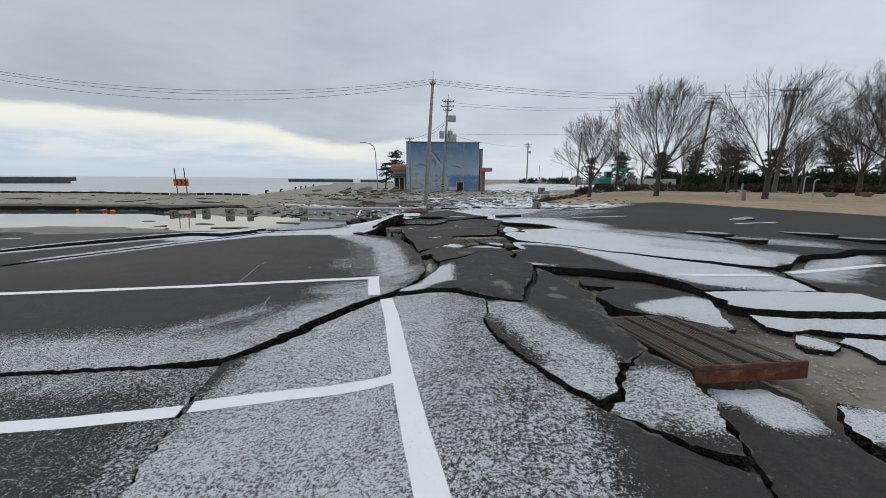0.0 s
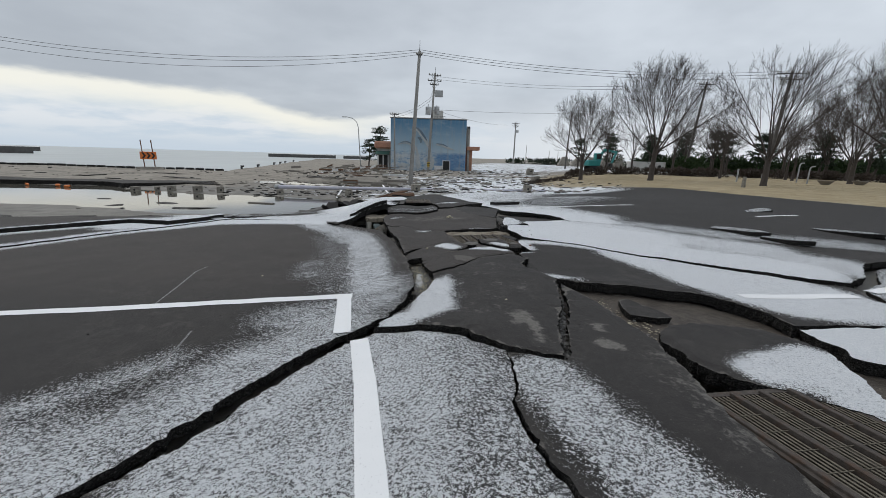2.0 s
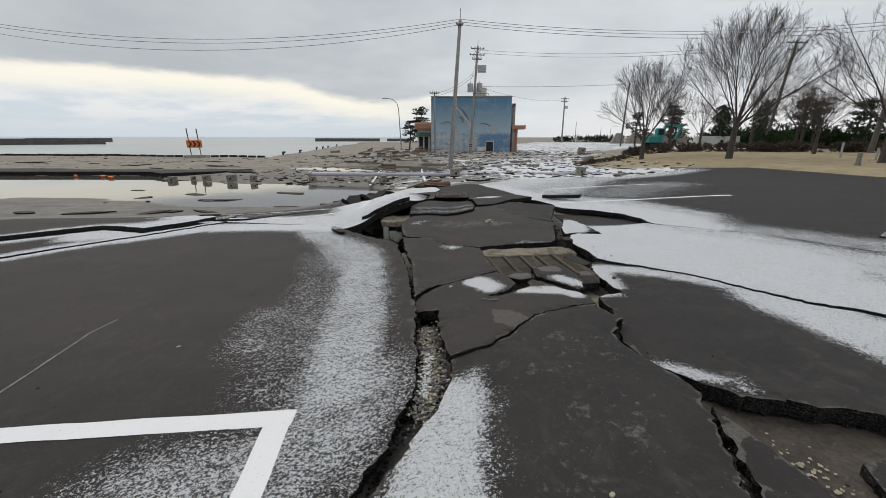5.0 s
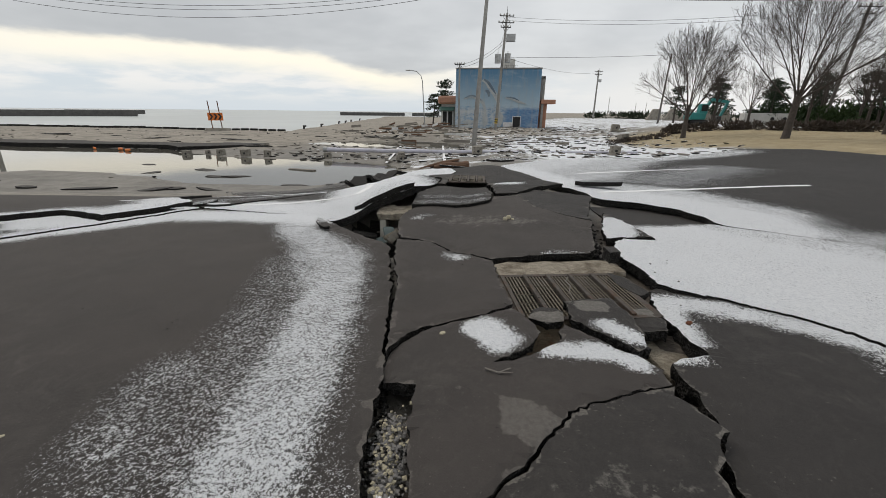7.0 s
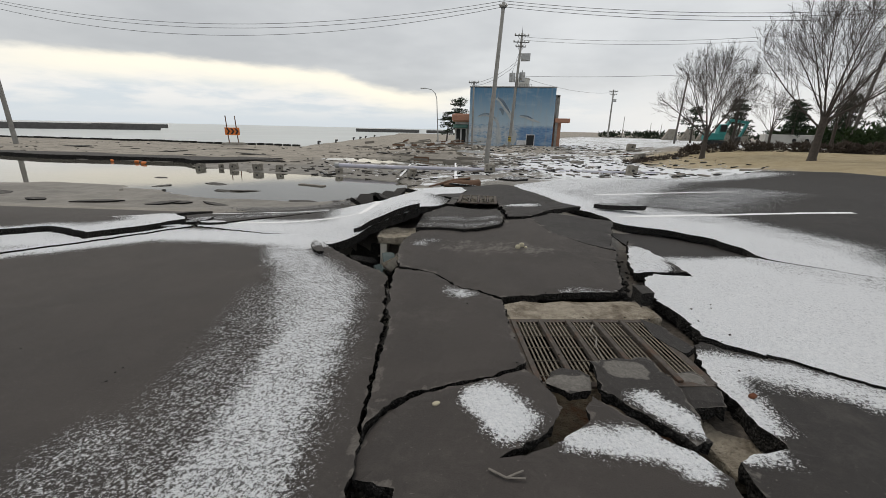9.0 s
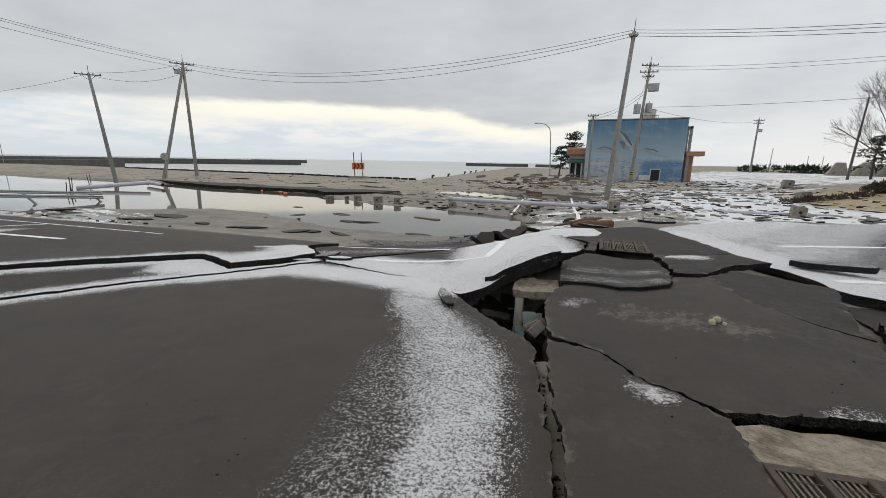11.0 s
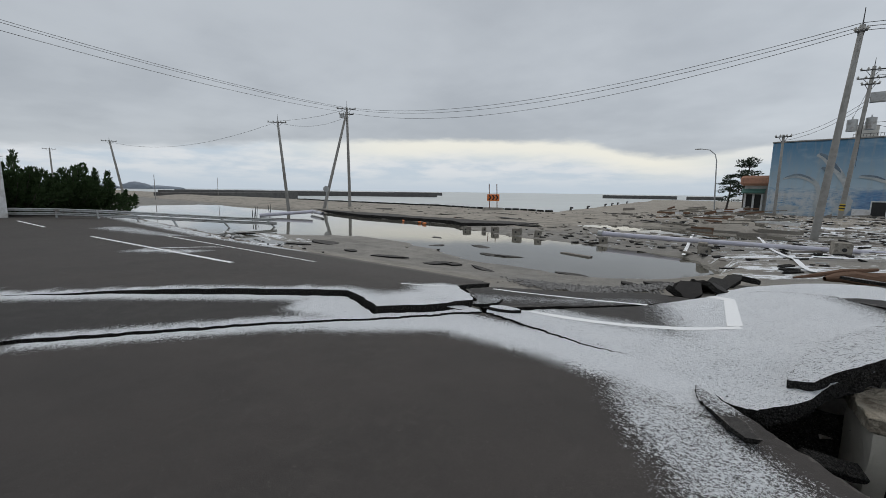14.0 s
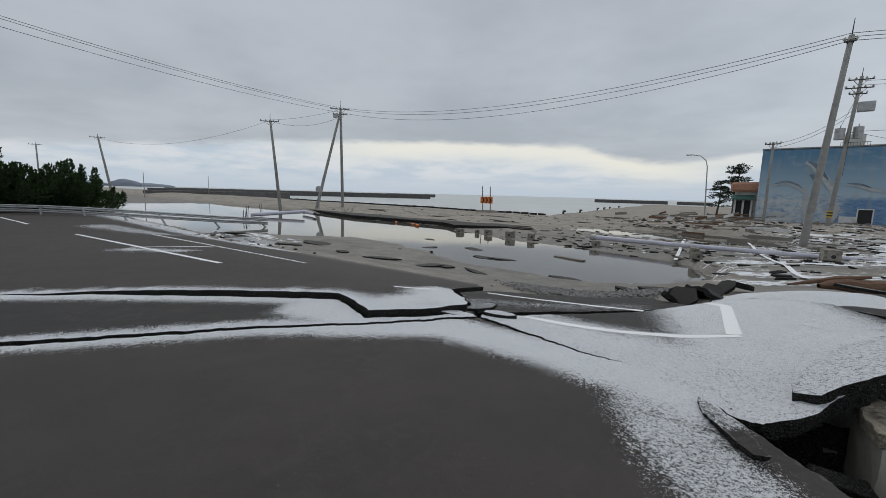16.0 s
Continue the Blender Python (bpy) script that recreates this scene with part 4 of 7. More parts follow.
slab("grate_bit", [(0.49, 8.50), (0.53, 8.63), (0.60, 8.68), (0.73, 8.68), (0.79, 8.62), (0.78, 8.47), (0.64, 8.43)], gap=0.014, dz=0.01, tilt=(0.03, 0.08), thick=0.07, step=0.06, jag=0.012, mud=[([(0.56, 8.5), (0.74, 8.54)], 0.04, 0.05, 1.6)], label="small flat asphalt piece by the grate")
slab("grate_bit", [(1.29, 8.82), (1.49, 8.88), (1.58, 8.68), (1.55, 8.54), (1.34, 8.50), (1.28, 8.62)], gap=0.014, dz=-0.035, tilt=(0.02, 0.10), thick=0.10, step=0.06, jag=0.015, mud=[([(1.36, 8.78), (1.5, 8.76)], 0.03, 0.05, 1.4)], label="crumbling asphalt piece by the grate")
slab("strip_next", [(-1.18, 12.15), (-0.5, 12.25), (0.12, 12.42), (0.16, 13.05), (0.0, 14.1), (-0.84, 14.3), (-1.06, 14.35), (-1.34, 13.5)], gap=0.02, dz=0.09, tilt=(0, -0.03), thick=0.1,
     snow=[([(-1.05, 12.35), (0.0, 12.6)], 0.06, 0.16, 0.34), ([(-1.0, 12.9), (-0.1, 13.1)], 0.08, 0.2, 0.34)], lift=lambda x, y: 0.10 * ss(-0.1, -0.9, x), label="tilted asphalt slab dusted with snow")
slab("strip_tri", [(0.2, 13.08), (0.58, 13.2), (1.02, 13.95), (1.58, 14.42), (1.2, 14.86), (0.55, 14.5), (0.06, 14.2)], dz=0.08, thick=0.1, snow=[([(0.3, 14.2), (0.6, 14.3)], 0.1, 0.15, 0.85)])
slab("strip_far", [(-1.1, 14.5), (-0.9, 14.45), (-0.9, 15.5), (-0.1, 15.35), (0.0, 14.25), (0.55, 14.56), (1.12, 14.92), (1.3, 14.85), (0.98, 15.75), (0.70, 16.3), (0.2, 17.5), (-0.34, 18.4), (-1.6, 18.2), (-1.7, 16.5), (-1.08, 15.4)],
     dz=0.06, step=0.2, lift=lambda x, y: 0.12 * ss(17, 15, y) * ss(0, -1, x), label="dark asphalt slab at the end of the drain")

# the right side
def lot_lift(x, y):
    return -0.05 * ss(6.5, 2.5, x) + 0.10 * math.exp(-((x - 8) / 5) ** 2 - ((y - 15) / 6) ** 2)


R_EDGE = [(1.60, 9.12), (1.60, 8.76), (1.67, 8.27), (1.45, 8.18), (1.39, 8.08), (1.42, 7.86), (1.44, 7.62), (1.35, 7.45), (1.31, 7.18), (1.37, 6.86), (1.57, 6.62), (1.78, 6.48), (2.05, 6.42), (2.44, 6.33), (2.78, 6.18), (3.14, 6.07), (3.36, 5.83), (3.46, 5.48), (3.46, 5.22)]
R_CRACK = [(1.60, 10.02), (1.69, 9.74), (1.74, 9.38), (1.86, 9.27), (2.11, 9.22), (2.31, 9.15), (2.47, 9.04), (2.63, 8.95), (2.77, 8.84), (2.9, 8.72), (3.2, 8.4), (3.5, 8.13), (4.05, 7.78), (4.55, 7.42), (4.95, 7.15), (5.3, 6.92)]
slab("right_low", R_EDGE + [(3.55, 5.19), (4.0, 5.28), (4.54, 5.35), (5.23, 5.37), (5.5, 6.2), (5.66, 6.66, 0.0)] + R_CRACK[:1:-1] + [(1.66, 9.3)], gap=0.012, dz=-0.05, thick=0.13, step=0.13,
     lift=lambda x, y: 0.03 * math.exp(-(seg_dist(x, y, R_EDGE[8:]) / 0.5) ** 2) * ss(7.2, 6.4, y),
     snow=[([(1.66, 9.05), (1.68, 8.45)], 0.07, 0.08, 1.0), ([(1.7, 9.05), (2.15, 8.98), (2.6, 8.80), (2.86, 8.60)], 0.10, 0.13, 0.95), ([(1.47, 8.14), (1.62, 8.24)], 0.03, 0.05, 0.95),
           ([(3.25, 8.15), (3.52, 7.3), (3.65, 6.45), (3.95, 5.85), (5.2, 5.75)], 0.34, 0.24, 1.0), ([(4.3, 7.2), (4.6, 6.3)], 0.6, 0.4, 1.0), ([(1.46, 6.83), (1.6, 6.7), (1.85, 6.57)], 0.035, 0.06, 0.98)],
     label="lifted asphalt slab half covered by snow")
slab("right_snow", R_CRACK[::-1] + [(1.59, 10.25), (1.68, 10.66), (1.82, 10.84), (2.25, 10.88), (2.20, 11.3), (2.3, 11.45, 0.003), (2.75, 11.55, 0.004), (3.3, 11.8, 0.004), (3.64, 11.62, 0.003), (5.0, 10.9, 0.0), (6.3, 9.5, 0.0), (7.2, 9.15, 0.0), (8.8, 8.55, 0.0), (8.0, 8.1), (7.1, 7.85), (6.3, 7.1), (5.66, 6.72)],
     gap=0.012, thick=0.13, step=0.15, lift=lambda x, y: lot_lift(x, y) + 0.04 * ss(2.4, 1.5, x),
     snow=[([(1.75, 10.2), (2.2, 9.7), (3.1, 9.0), (4.2, 8.2), (5.4, 7.4)], 0.55, 0.35, 1.05), ([(2.4, 11.0), (3.0, 10.4), (4.0, 9.6)], 0.85, 0.45, 1.02), ([(3.4, 11.5), (4.3, 10.6), (5.0, 9.6), (6.0, 8.8)], 0.35, 0.75, 0.85), ([(4.5, 8.4), (6.3, 7.7)], 0.45, 0.7, 0.8)], label="asphalt slab under a sheet of trodden snow")
slab("dip_wedge", [(1.92, 12.25), (1.72, 11.5), (1.63, 10.88), (1.82, 10.92), (2.23, 10.94), (2.17, 11.28), (2.06, 11.75)], gap=0.01, dz=-0.01, tilt=(0.03, 0.02), thick=0.11, step=0.1, snow=[([(1.78, 11.1), (1.9, 11.6)], 0.25, 0.1, 0.95)], label="pointed snowy asphalt slab beside a dip")
slab("right_lot", [(2.0, 13.6), (2.12, 13.42), (2.75, 13.19), (3.24, 12.72), (3.42, 12.25), (3.42, 11.95), (3.64, 11.64, 0.003), (5.0, 10.9, 0.0), (6.3, 9.5, 0.0), (7.2, 9.15, 0.0), (8.8, 8.55, 0.0), (13, 8.5), (18.6, 8), (18.2, 16.6), (16.6, 19.4), (15.8, 22.2), (15.3, 28), (13.6, 31), (9, 29),
     (5, 26), (2.5, 22), (0.3, 18.4), (0.26, 17.5), (0.76, 16.3), (1.04, 15.8), (1.38, 14.92), (1.72, 14.5), (1.98, 13.95)], gap=0.022, thick=0.12, step=0.28, seg=0.14, lift=lambda x, y: lot_lift(x, y),
     snow=[([(0.6, 17.6), (1.2, 16.2), (1.7, 15.2), (2.2, 14.2)], 0.40, 0.5, 1.0), ([(2.0, 14.2), (3.2, 13.4), (3.9, 12.4), (4.0, 11.8)], 0.55, 0.45, 1.0), ([(2.2, 14.9), (3.6, 14.2), (4.5, 12.6)], 0.35, 0.7, 0.8), ([(4.6, 11.4), (6.2, 10.2), (8.5, 9.2)], 0.2, 0.8, 0.62), ([(1.8, 15.5), (3.0, 18), (5.5, 23), (8.5, 27)], 0.5, 1.5, 0.72), ([(1.0, 18.2), (4, 24)], 0.9, 1.2, 0.85), ([(4.0, 15.8), (7, 19)], 0.3, 1.4, 0.45), ([(8, 27), (12, 29.5)], 0.8, 1.5, 0.7)],
     label="dark asphalt car park with white lines and drifted snow", structure=True)
slab("right_near", [(5.3, 5.25), (5.6, 6.2), (5.75, 6.6), (6.4, 7.0), (7.2, 7.75), (8.1, 8.0), (8.8, 8.35), (13, 8.4), (18.6, 7.9), (18.6, -6), (6, -6), (5.8, 2.0), (5.75, 3.6)], dz=-0.05, step=0.3, seg=0.12,
     snow=[([(6, 6.3), (8.5, 8.2)], 0.2, 0.4, 0.8)], label="dark asphalt car park at the side", structure=True)
slab("white_tongue", [(3.47, 5.17), (3.56, 5.13), (4.0, 5.22), (4.83, 5.28), (5.65, 5.25), (5.7, 4.5), (4.72, 4.42), (4.07, 4.38), (3.68, 4.41), (3.43, 4.56), (3.5, 4.72), (3.46, 4.93)], gap=0.008, dz=-0.03, thick=0.14, step=0.14, snow=[([(3.5, 4.8), (5.6, 4.9)], 0.9, 0.3, 1.1)],
     label="asphalt slab under smooth white snow")
slab("tongue_two", [(3.56, 4.42), (3.5, 4.3), (3.42, 4.0), (3.55, 3.87), (3.85, 3.93), (4.3, 3.85), (5.7, 3.98), (5.7, 4.4), (4.7, 4.35), (4.05, 4.31), (3.68, 4.35)], gap=0.012, dz=-0.09, thick=0.11, step=0.12, snow=[([(3.5, 4.2), (5.6, 4.2)], 0.5, 0.2, 1.05)],
     label="narrow asphalt tongue under snow")
slab("tongue_three", [(3.86, 3.72), (3.92, 3.5), (3.85, 3.3), (4.8, 3.1), (5.7, 3.2), (5.7, 3.88), (4.5, 3.78), (4.1, 3.84)], dz=-0.12, thick=0.10, step=0.12, snow=[([(3.9, 3.55), (5.4, 3.5)], 0.3, 0.25, 1.0)])
slab("pillow", [(3.41, 3.63), (3.58, 3.82), (3.73, 3.87), (3.74, 3.7), (3.8, 3.58), (3.6, 3.44), (3.38, 3.48)], gap=0.0, dz=-0.12, thick=0.08, step=0.08, jag=0.015, snow=[([(3.56, 3.66), (3.62, 3.6)], 0.12, 0.08, 1.0)], label="small asphalt lump capped with snow")
slab("beak", [(1.95, 4.92), (1.96, 4.47), (2.09, 4.15), (2.37, 3.95), (2.55, 3.75), (2.64, 3.52), (2.78, 3.56), (2.88, 3.88), (3.05, 4.25), (3.2, 4.6), (3.0, 5.05), (2.6, 5.2), (2.2, 5.2)], gap=0.012, dz=0.0, tilt=(0.05, -0.03), thick=0.14, step=0.1,
     snow=[([(2.45, 4.25), (2.95, 4.4), (2.75, 3.85)], 0.2, 0.12, 1.0)], label="beak-shaped asphalt slab tipped with snow")
slab("loose_block", [(2.04, 5.56), (2.28, 5.47), (2.45, 5.5), (2.44, 5.66), (2.3, 5.9), (2.26, 6.06), (2.13, 6.02), (2.04, 5.76)], gap=0.0, dz=-0.10, thick=0.09, step=0.1, jag=0.015, label="loose block of asphalt on bare sand")

# the undermined paving across the flood
slab("far_bank", [(-54, 37.6), (-48, 36.3), (-39, 34.9), (-32, 35.6), (-26.6, 36.0), (-24.4, 34.6), (-21, 37.2), (-19.6, 39.5), (-28, 40.6), (-42, 41.2), (-54, 41.5)], gap=0.05, thick=0.55, step=0.7, seg=0.3, jag=0.12,
     lift=lambda x, y: -1.2 - base_h(x, y), mud=[([(-50, 41), (-22, 40.5)], 0.6, 2.0, 0.9)], label="undermined dark asphalt sheet with a black broken edge over the flood", structure=True)
slab("lip_top", [(-2.14, 12.06), (-2.0, 11.98), (-1.76, 12.2), (-1.45, 12.58), (-1.27, 12.86), (-1.36, 13.25), (-1.6, 13.3), (-1.85, 12.9), (-2.1, 12.35)], gap=0.0, thick=0.10, step=0.08, seg=0.05,
     dz=0.02, lift=lambda x, y: SLABS["white"](x, y) - base_h(x, y) + 0.05 + 0.04 * ss(-2.1, -1.5, x), snow=[([(-2.0, 12.2), (-1.5, 12.9)], 0.3, 0.2, 0.9)], label="torn upper layer of asphalt curled over the hole")

# painted lines
marking("middle", [(0.35, -0.6), (0.0, 1.57), (-0.10, 2.01), (-0.27, 2.84), (-0.55, 4.32), (-0.715, 5.04)], 0.16)
marking("left", [(-0.888, 5.13), (-0.93, 5.38), (-1.08, 6.17)], 0.16)
marking("left", [(-9.4, 5.36), (-6.43, 5.6), (-3.86, 5.85), (-1.0, 6.25)], 0.15)
marking("left_near", [(-7, 1.8), (-2.87, 2.37), (-2.27, 2.45), (-1.8, 2.54)], 0.15)
marking("middle", [(-1.72, 2.54), (-1.13, 2.68), (-0.34, 2.8)], 0.15)
marking("white", [(-5.0, 13.16), (-3.74, 13.32), (-3.16, 13.47), (-2.6, 13.7)], 0.14)
marking("white", [(-2.66, 13.76), (-2.98, 15.9), (-3.3, 16.3)], 0.15)
marking("strip", [(-6.6, 14.5), (-3.95, 15.05)], 0.13)
marking("right_low", [(3.62, 6.08), (5.3, 6.29)], 0.15)
marking("right_near", [(5.72, 6.50), (8.2, 7.30)], 0.15)
marking("right_lot", [(2.2, 14.05), (7.03, 15.52)], 0.14)
marking("right_lot", [(2.3, 16.75), (6.3, 18.5)], 0.14)
marking("right_lot", [(9.6, 13.2), (11.5, 13.9)], 0.13)
for a, c in (((-25.3, 10.64), (-12.67, 11.88)), ((-23.3, 12.9), (-11.84, 13.66)), ((-18.1, 11.13), (-16.6, 13.05)), ((-38.7, 8.65), (-32.3, 9.55)), ((-7.6, 13.0), (-7.0, 13.5))):
    marking("left_far", [a, c], 0.13)


for key, pts in (("left", [(-2.34, 5.28), (-2.27, 4.95), (-2.2, 4.5), (-2.1, 3.9)]), ("left", [(-3.16, 6.0), (-3.3, 6.7), (-3.44, 7.32), (-3.42, 7.6)]), ("left_near", [(-3.22, 2.72), (-3.21, 2.99)])):
    marking(key, pts, 0.02, "thin grey scuff on the asphalt", SCUFF)


# ---- the drain: grates, walls, rubble ----
def grate(name, origin, angle, width, length, label, front=0.0, dip=0.0):
    """An iron drain grate. origin: its near left corner; angle: its turn about z, in degrees."""
    g = empty(name, pose(*origin, dip, 0, angle), label, "drain grate", group="drain grates")
    bm = bmesh.new()
    for a, c in (((0, 0, 0), (width, 0, 0)), ((0, length, 0), (width, length, 0)), ((0, 0, 0), (0, length, 0)), ((width, 0, 0), (width, length, 0))):
        bar(bm, a, c, 0.016, 0.05)
    part("frame", bm, GRATE, g)
    n = max(3, round(width / 0.215))
    for i in range(n):
        x = width * i / n + 0.022
        bm = bmesh.new()
        box(bm, (x, length / 2, 0.006), (0.038, length - 0.02, 0.04), bevel=0.004)
        part("flat_bar", bm, GRATE, g)
    bm = bmesh.new()
    bar(bm, (0, 0.02, 0.004), (0, length - 0.02, 0.004), 0.0032, 0.012)
    rod = part("bearing_rod", bm, GRATE_ROD, g, "thin dusty steel rod")
    bay = (width / n - 0.04) / 6
    for i in range(n * 5):
        if i:
            rod = new("bearing_rod", rod.data)
            rod.parent = g
        rod.location.x = width * (i // 5) / n + 0.04 + bay * (i % 5 + 1)
    for j in range(max(3, round(length / 0.17))):
        y = length * (j + 0.5) / max(3, round(length / 0.17))
        bm = bmesh.new()
        bar(bm, (0.01, y, 0.008), (width - 0.01, y, 0.008), 0.0035, 0.004)
        part("cross_rod", bm, GRATE_ROD, g)
    if front:
        bm = bmesh.new()
        box(bm, (width / 2, -0.012, -front / 2 + 0.03), (width + 0.02, 0.018, front), bevel=0.003)
        box(bm, (width / 2, 0.04, -front + 0.03), (width + 0.02, 0.10, 0.015))
        part("angle_iron", bm, RUST, g, "thick rusty angle iron edge")
    return g


grate("drain_grate", (1.84, 2.66, 0.125), 7.0, 0.88, 1.30, "long rusty iron drain grate beside torn asphalt", 0.13, -3.6)
grate("drain_grate", (0.45, 8.52, 0.03), 11.5, 1.12, 0.86, "square iron drain grate in a concrete seat")
grate("drain_grate", (-0.82, 14.42, 0.10), 3.5, 0.76, 0.95, "brown iron drain grate far along the drain")


def rough_block(name, centre, size, angle, mat, label, category, group="", amount=0.02, tilt=(0, 0), parent=None, cuts=3, rounded=0.0):
    """A worn block: a cut cube with uneven, rounded faces."""
    bm = bmesh.new()
    bmesh.ops.create_cube(bm, size=1.0)
    bmesh.ops.subdivide_edges(bm, edges=bm.edges[:], cuts=cuts, use_grid_fill=True)
    off = random.uniform(0, 50)
    for v in bm.verts:
        c = v.co.copy()
        corner = sum(abs(abs(k) - 0.5) < 1e-4 for k in c)
        c = c.lerp(c.normalized() * 0.56, rounded)
        v.co = Vector((c.x * size[0], c.y * size[1], c.z * size[2]))
        v.co += noise.noise_vector(Vector((v.co.x * 4 + off, v.co.y * 4, v.co.z * 4))) * amount
        if corner >= 2:
            v.co *= 1 - 0.035 * (corner - 1)
    me = bpy.data.meshes.new(name)
    bm.to_mesh(me)
    bm.free()
    me.materials.append(mat)
    ob = new(name, me)
    ob.matrix_world = pose(*centre, tilt[0], tilt[1], angle)
    if parent is None:
        tagged(ob, label, category, group)
    else:
        ob.parent = parent
    return ob


# a brighter concrete with the daylight on the culvert's side wall in its colour
LIT_CONCRETE = make_plain("pale_concrete", (0.40, 0.375, 0.32), (0.52, 0.49, 0.43), 6, 0.9, stain=(0.25, 0.20, 0.15), bump=0.5)
STONE_ROUGH = make_plain("rough_pale_concrete", (0.20, 0.17, 0.13), (0.36, 0.32, 0.255), 13, 0.95, stain=(0.11, 0.085, 0.06), bump=1.0, grain=40, dist=0.03)
# concrete seat behind the middle grate and the channel's walls
rough_block("concrete_sill", (0.88, 9.70, -0.045), (1.35, 0.38, 0.16), 14, STONE_ROUGH, "dusty concrete seat of a drain grate", "concrete", amount=0.025, cuts=6)
rough_block("drain_bed", (0.95, 8.62, -0.50), (1.32, 1.95, 0.16), 13, DRAIN_SILT, "brown silt filling the drain under the grate", "silt", amount=0.05, cuts=8)
for k, (a, c) in enumerate((((1.72, 2.7), (0.42, 8.3)), ((2.85, 2.75), (1.62, 8.4)))):
    d = Vector((c[0] - a[0], c[1] - a[1]))
    rough_block("channel_wall", ((a[0] + c[0]) / 2, (a[1] + c[1]) / 2, -0.40), (0.12, d.length, 0.42), -math.degrees(math.atan2(d.x, d.y)), CONCRETE, "buried concrete drain channel wall", "concrete wall",
                group="drain walls", amount=0.006)


def stones(name, places, mat, label, sizes, kind="stuff", group="", flat=0.6):
    """Many small stones as one mesh."""
    vs, fs = [], []
    base = [Vector(v) for v in ((1, 0, 0), (0, 1, 0), (-1, 0, 0), (0, -1, 0), (0, 0, 1), (0, 0, -1))]
    tri = ((0, 1, 4), (1, 2, 4), (2, 3, 4), (3, 0, 4), (1, 0, 5), (2, 1, 5), (3, 2, 5), (0, 3, 5))
    for x, y, z in places:
        s = random.uniform(*sizes)
        q = Euler((random.uniform(0, 6), random.uniform(-0.4, 0.4), random.uniform(0, 6))).to_matrix()
        o = len(vs)
        for b in base:
            v = q @ (b * s * random.uniform(0.6, 1.15))
            vs.append((x + v.x, y + v.y, z + v.z * flat + s * 0.3))
        fs += [(a + o, b + o, c + o) for a, b, c in tri]
    ob = mesh_ob(name, vs, fs, mat)
    return tagged(ob, label, name.replace("_", " "), group, kind)


def culvert():
    """The broken concrete box that the torn slab lays bare: side walls, back and a chipped cover, its front open."""
    c = empty("concrete_culvert", pose(-1.69, 11.93, -1.0, 0, 0, 11), "broken stained concrete culvert box in a hole", "culvert")

    def worn(name, centre, size, mat, label, cuts, amount):
        bm = bmesh.new()
        bmesh.ops.create_cube(bm, size=1.0)
        bmesh.ops.subdivide_edges(bm, edges=bm.edges[:], cuts=cuts, use_grid_fill=True)
        for v in bm.verts:
            edge = sum(abs(abs(k) - 0.5) < 1e-4 for k in v.co)
            v.co = Vector((v.co.x * size[0], v.co.y * size[1], v.co.z * size[2])) * (1 - 0.02 * max(0, edge - 1)) + Vector(centre)
            v.co += noise.noise_vector(v.co * 6) * amount + noise.noise_vector(v.co * 21) * amount * 0.6
        part(name, bm, mat, c, label)

    # this wall is coloured paler than its twin to look struck by light
    worn("side_wall", (0.06, 0.26, 0.42), (0.11, 0.52, 0.86), LIT_CONCRETE, "smooth pale concrete side wall", 7, 0.010)
    worn("side_wall", (0.46, 0.28, 0.40), (0.10, 0.48, 0.80), CONCRETE, "stained concrete side wall", 5, 0.012)
    worn("back_wall", (0.26, 0.50, 0.40), (0.44, 0.08, 0.80), CONCRETE, "dark stained inner wall", 5, 0.012)
    worn("cover", (0.27, 0.29, 0.90), (0.58, 0.60, 0.11), STONE_ROUGH, "rough chipped sandstone-coloured concrete cover", 11, 0.022)
    worn("silt_fill", (0.26, 0.28, 0.18), (0.34, 0.40, 0.36), EDGE, "dark silt filling the box", 5, 0.03)


culvert()
for i, (x, y, z, sx, sy, a, tx, ty, mat) in enumerate(((-1.34, 11.28, -0.17, 0.16, 0.20, 35, 38, 10, PLATE), (-1.42, 11.06, -0.22, 0.10, 0.09, 50, 60, 0, PLATE), (-1.38, 11.0, -0.25, 0.08, 0.1, 20, 50, 20, PLATE), (-1.27, 11.14, -0.15, 0.07, 0.26, -25, 40, 60, STONE_ROUGH), (-1.22, 11.05, -0.17, 0.10, 0.2, -10, 30, 40, CONCRETE), (-1.25, 11.12, -0.28, 0.16, 0.12, 60, 35, -20, EDGE),
                                                         (-1.2, 11.02, -0.26, 0.15, 0.11, 10, 15, 20, EDGE), (-1.04, 11.04, -0.12, 0.08, 0.16, -10, 40, 40, CONCRETE), (-1.62, 11.5, -0.55, 0.35, 0.2, 35, 10, 25, EDGE), (-1.85, 11.7, -0.35, 0.4, 0.12, 40, 25, 15, EDGE), (-1.36, 11.5, -0.30, 0.11, 0.08, 30, 40, 20, PLATE), (-1.28, 11.46, -0.26, 0.06, 0.24, 15, 60, 10, CONCRETE), (-1.46, 11.42, -0.36, 0.13, 0.1, 70, 20, 25, PLATE), (-1.25, 11.3, -0.3, 0.2, 0.12, 50, 20, 35, EDGE))):
    rough_block("rubble_piece", (x, y, z), (sx, sy, 0.05), a, mat, "broken flat rubble piece in the hole", "rubble", group="rubble in the hole", amount=0.02, tilt=(tx, ty))
# packed dark stones hide the lit floor, so the hole's shade is partly colour
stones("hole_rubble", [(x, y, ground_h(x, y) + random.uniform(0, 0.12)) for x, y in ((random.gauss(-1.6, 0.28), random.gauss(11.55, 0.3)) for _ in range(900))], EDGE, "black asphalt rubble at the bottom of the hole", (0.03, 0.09))

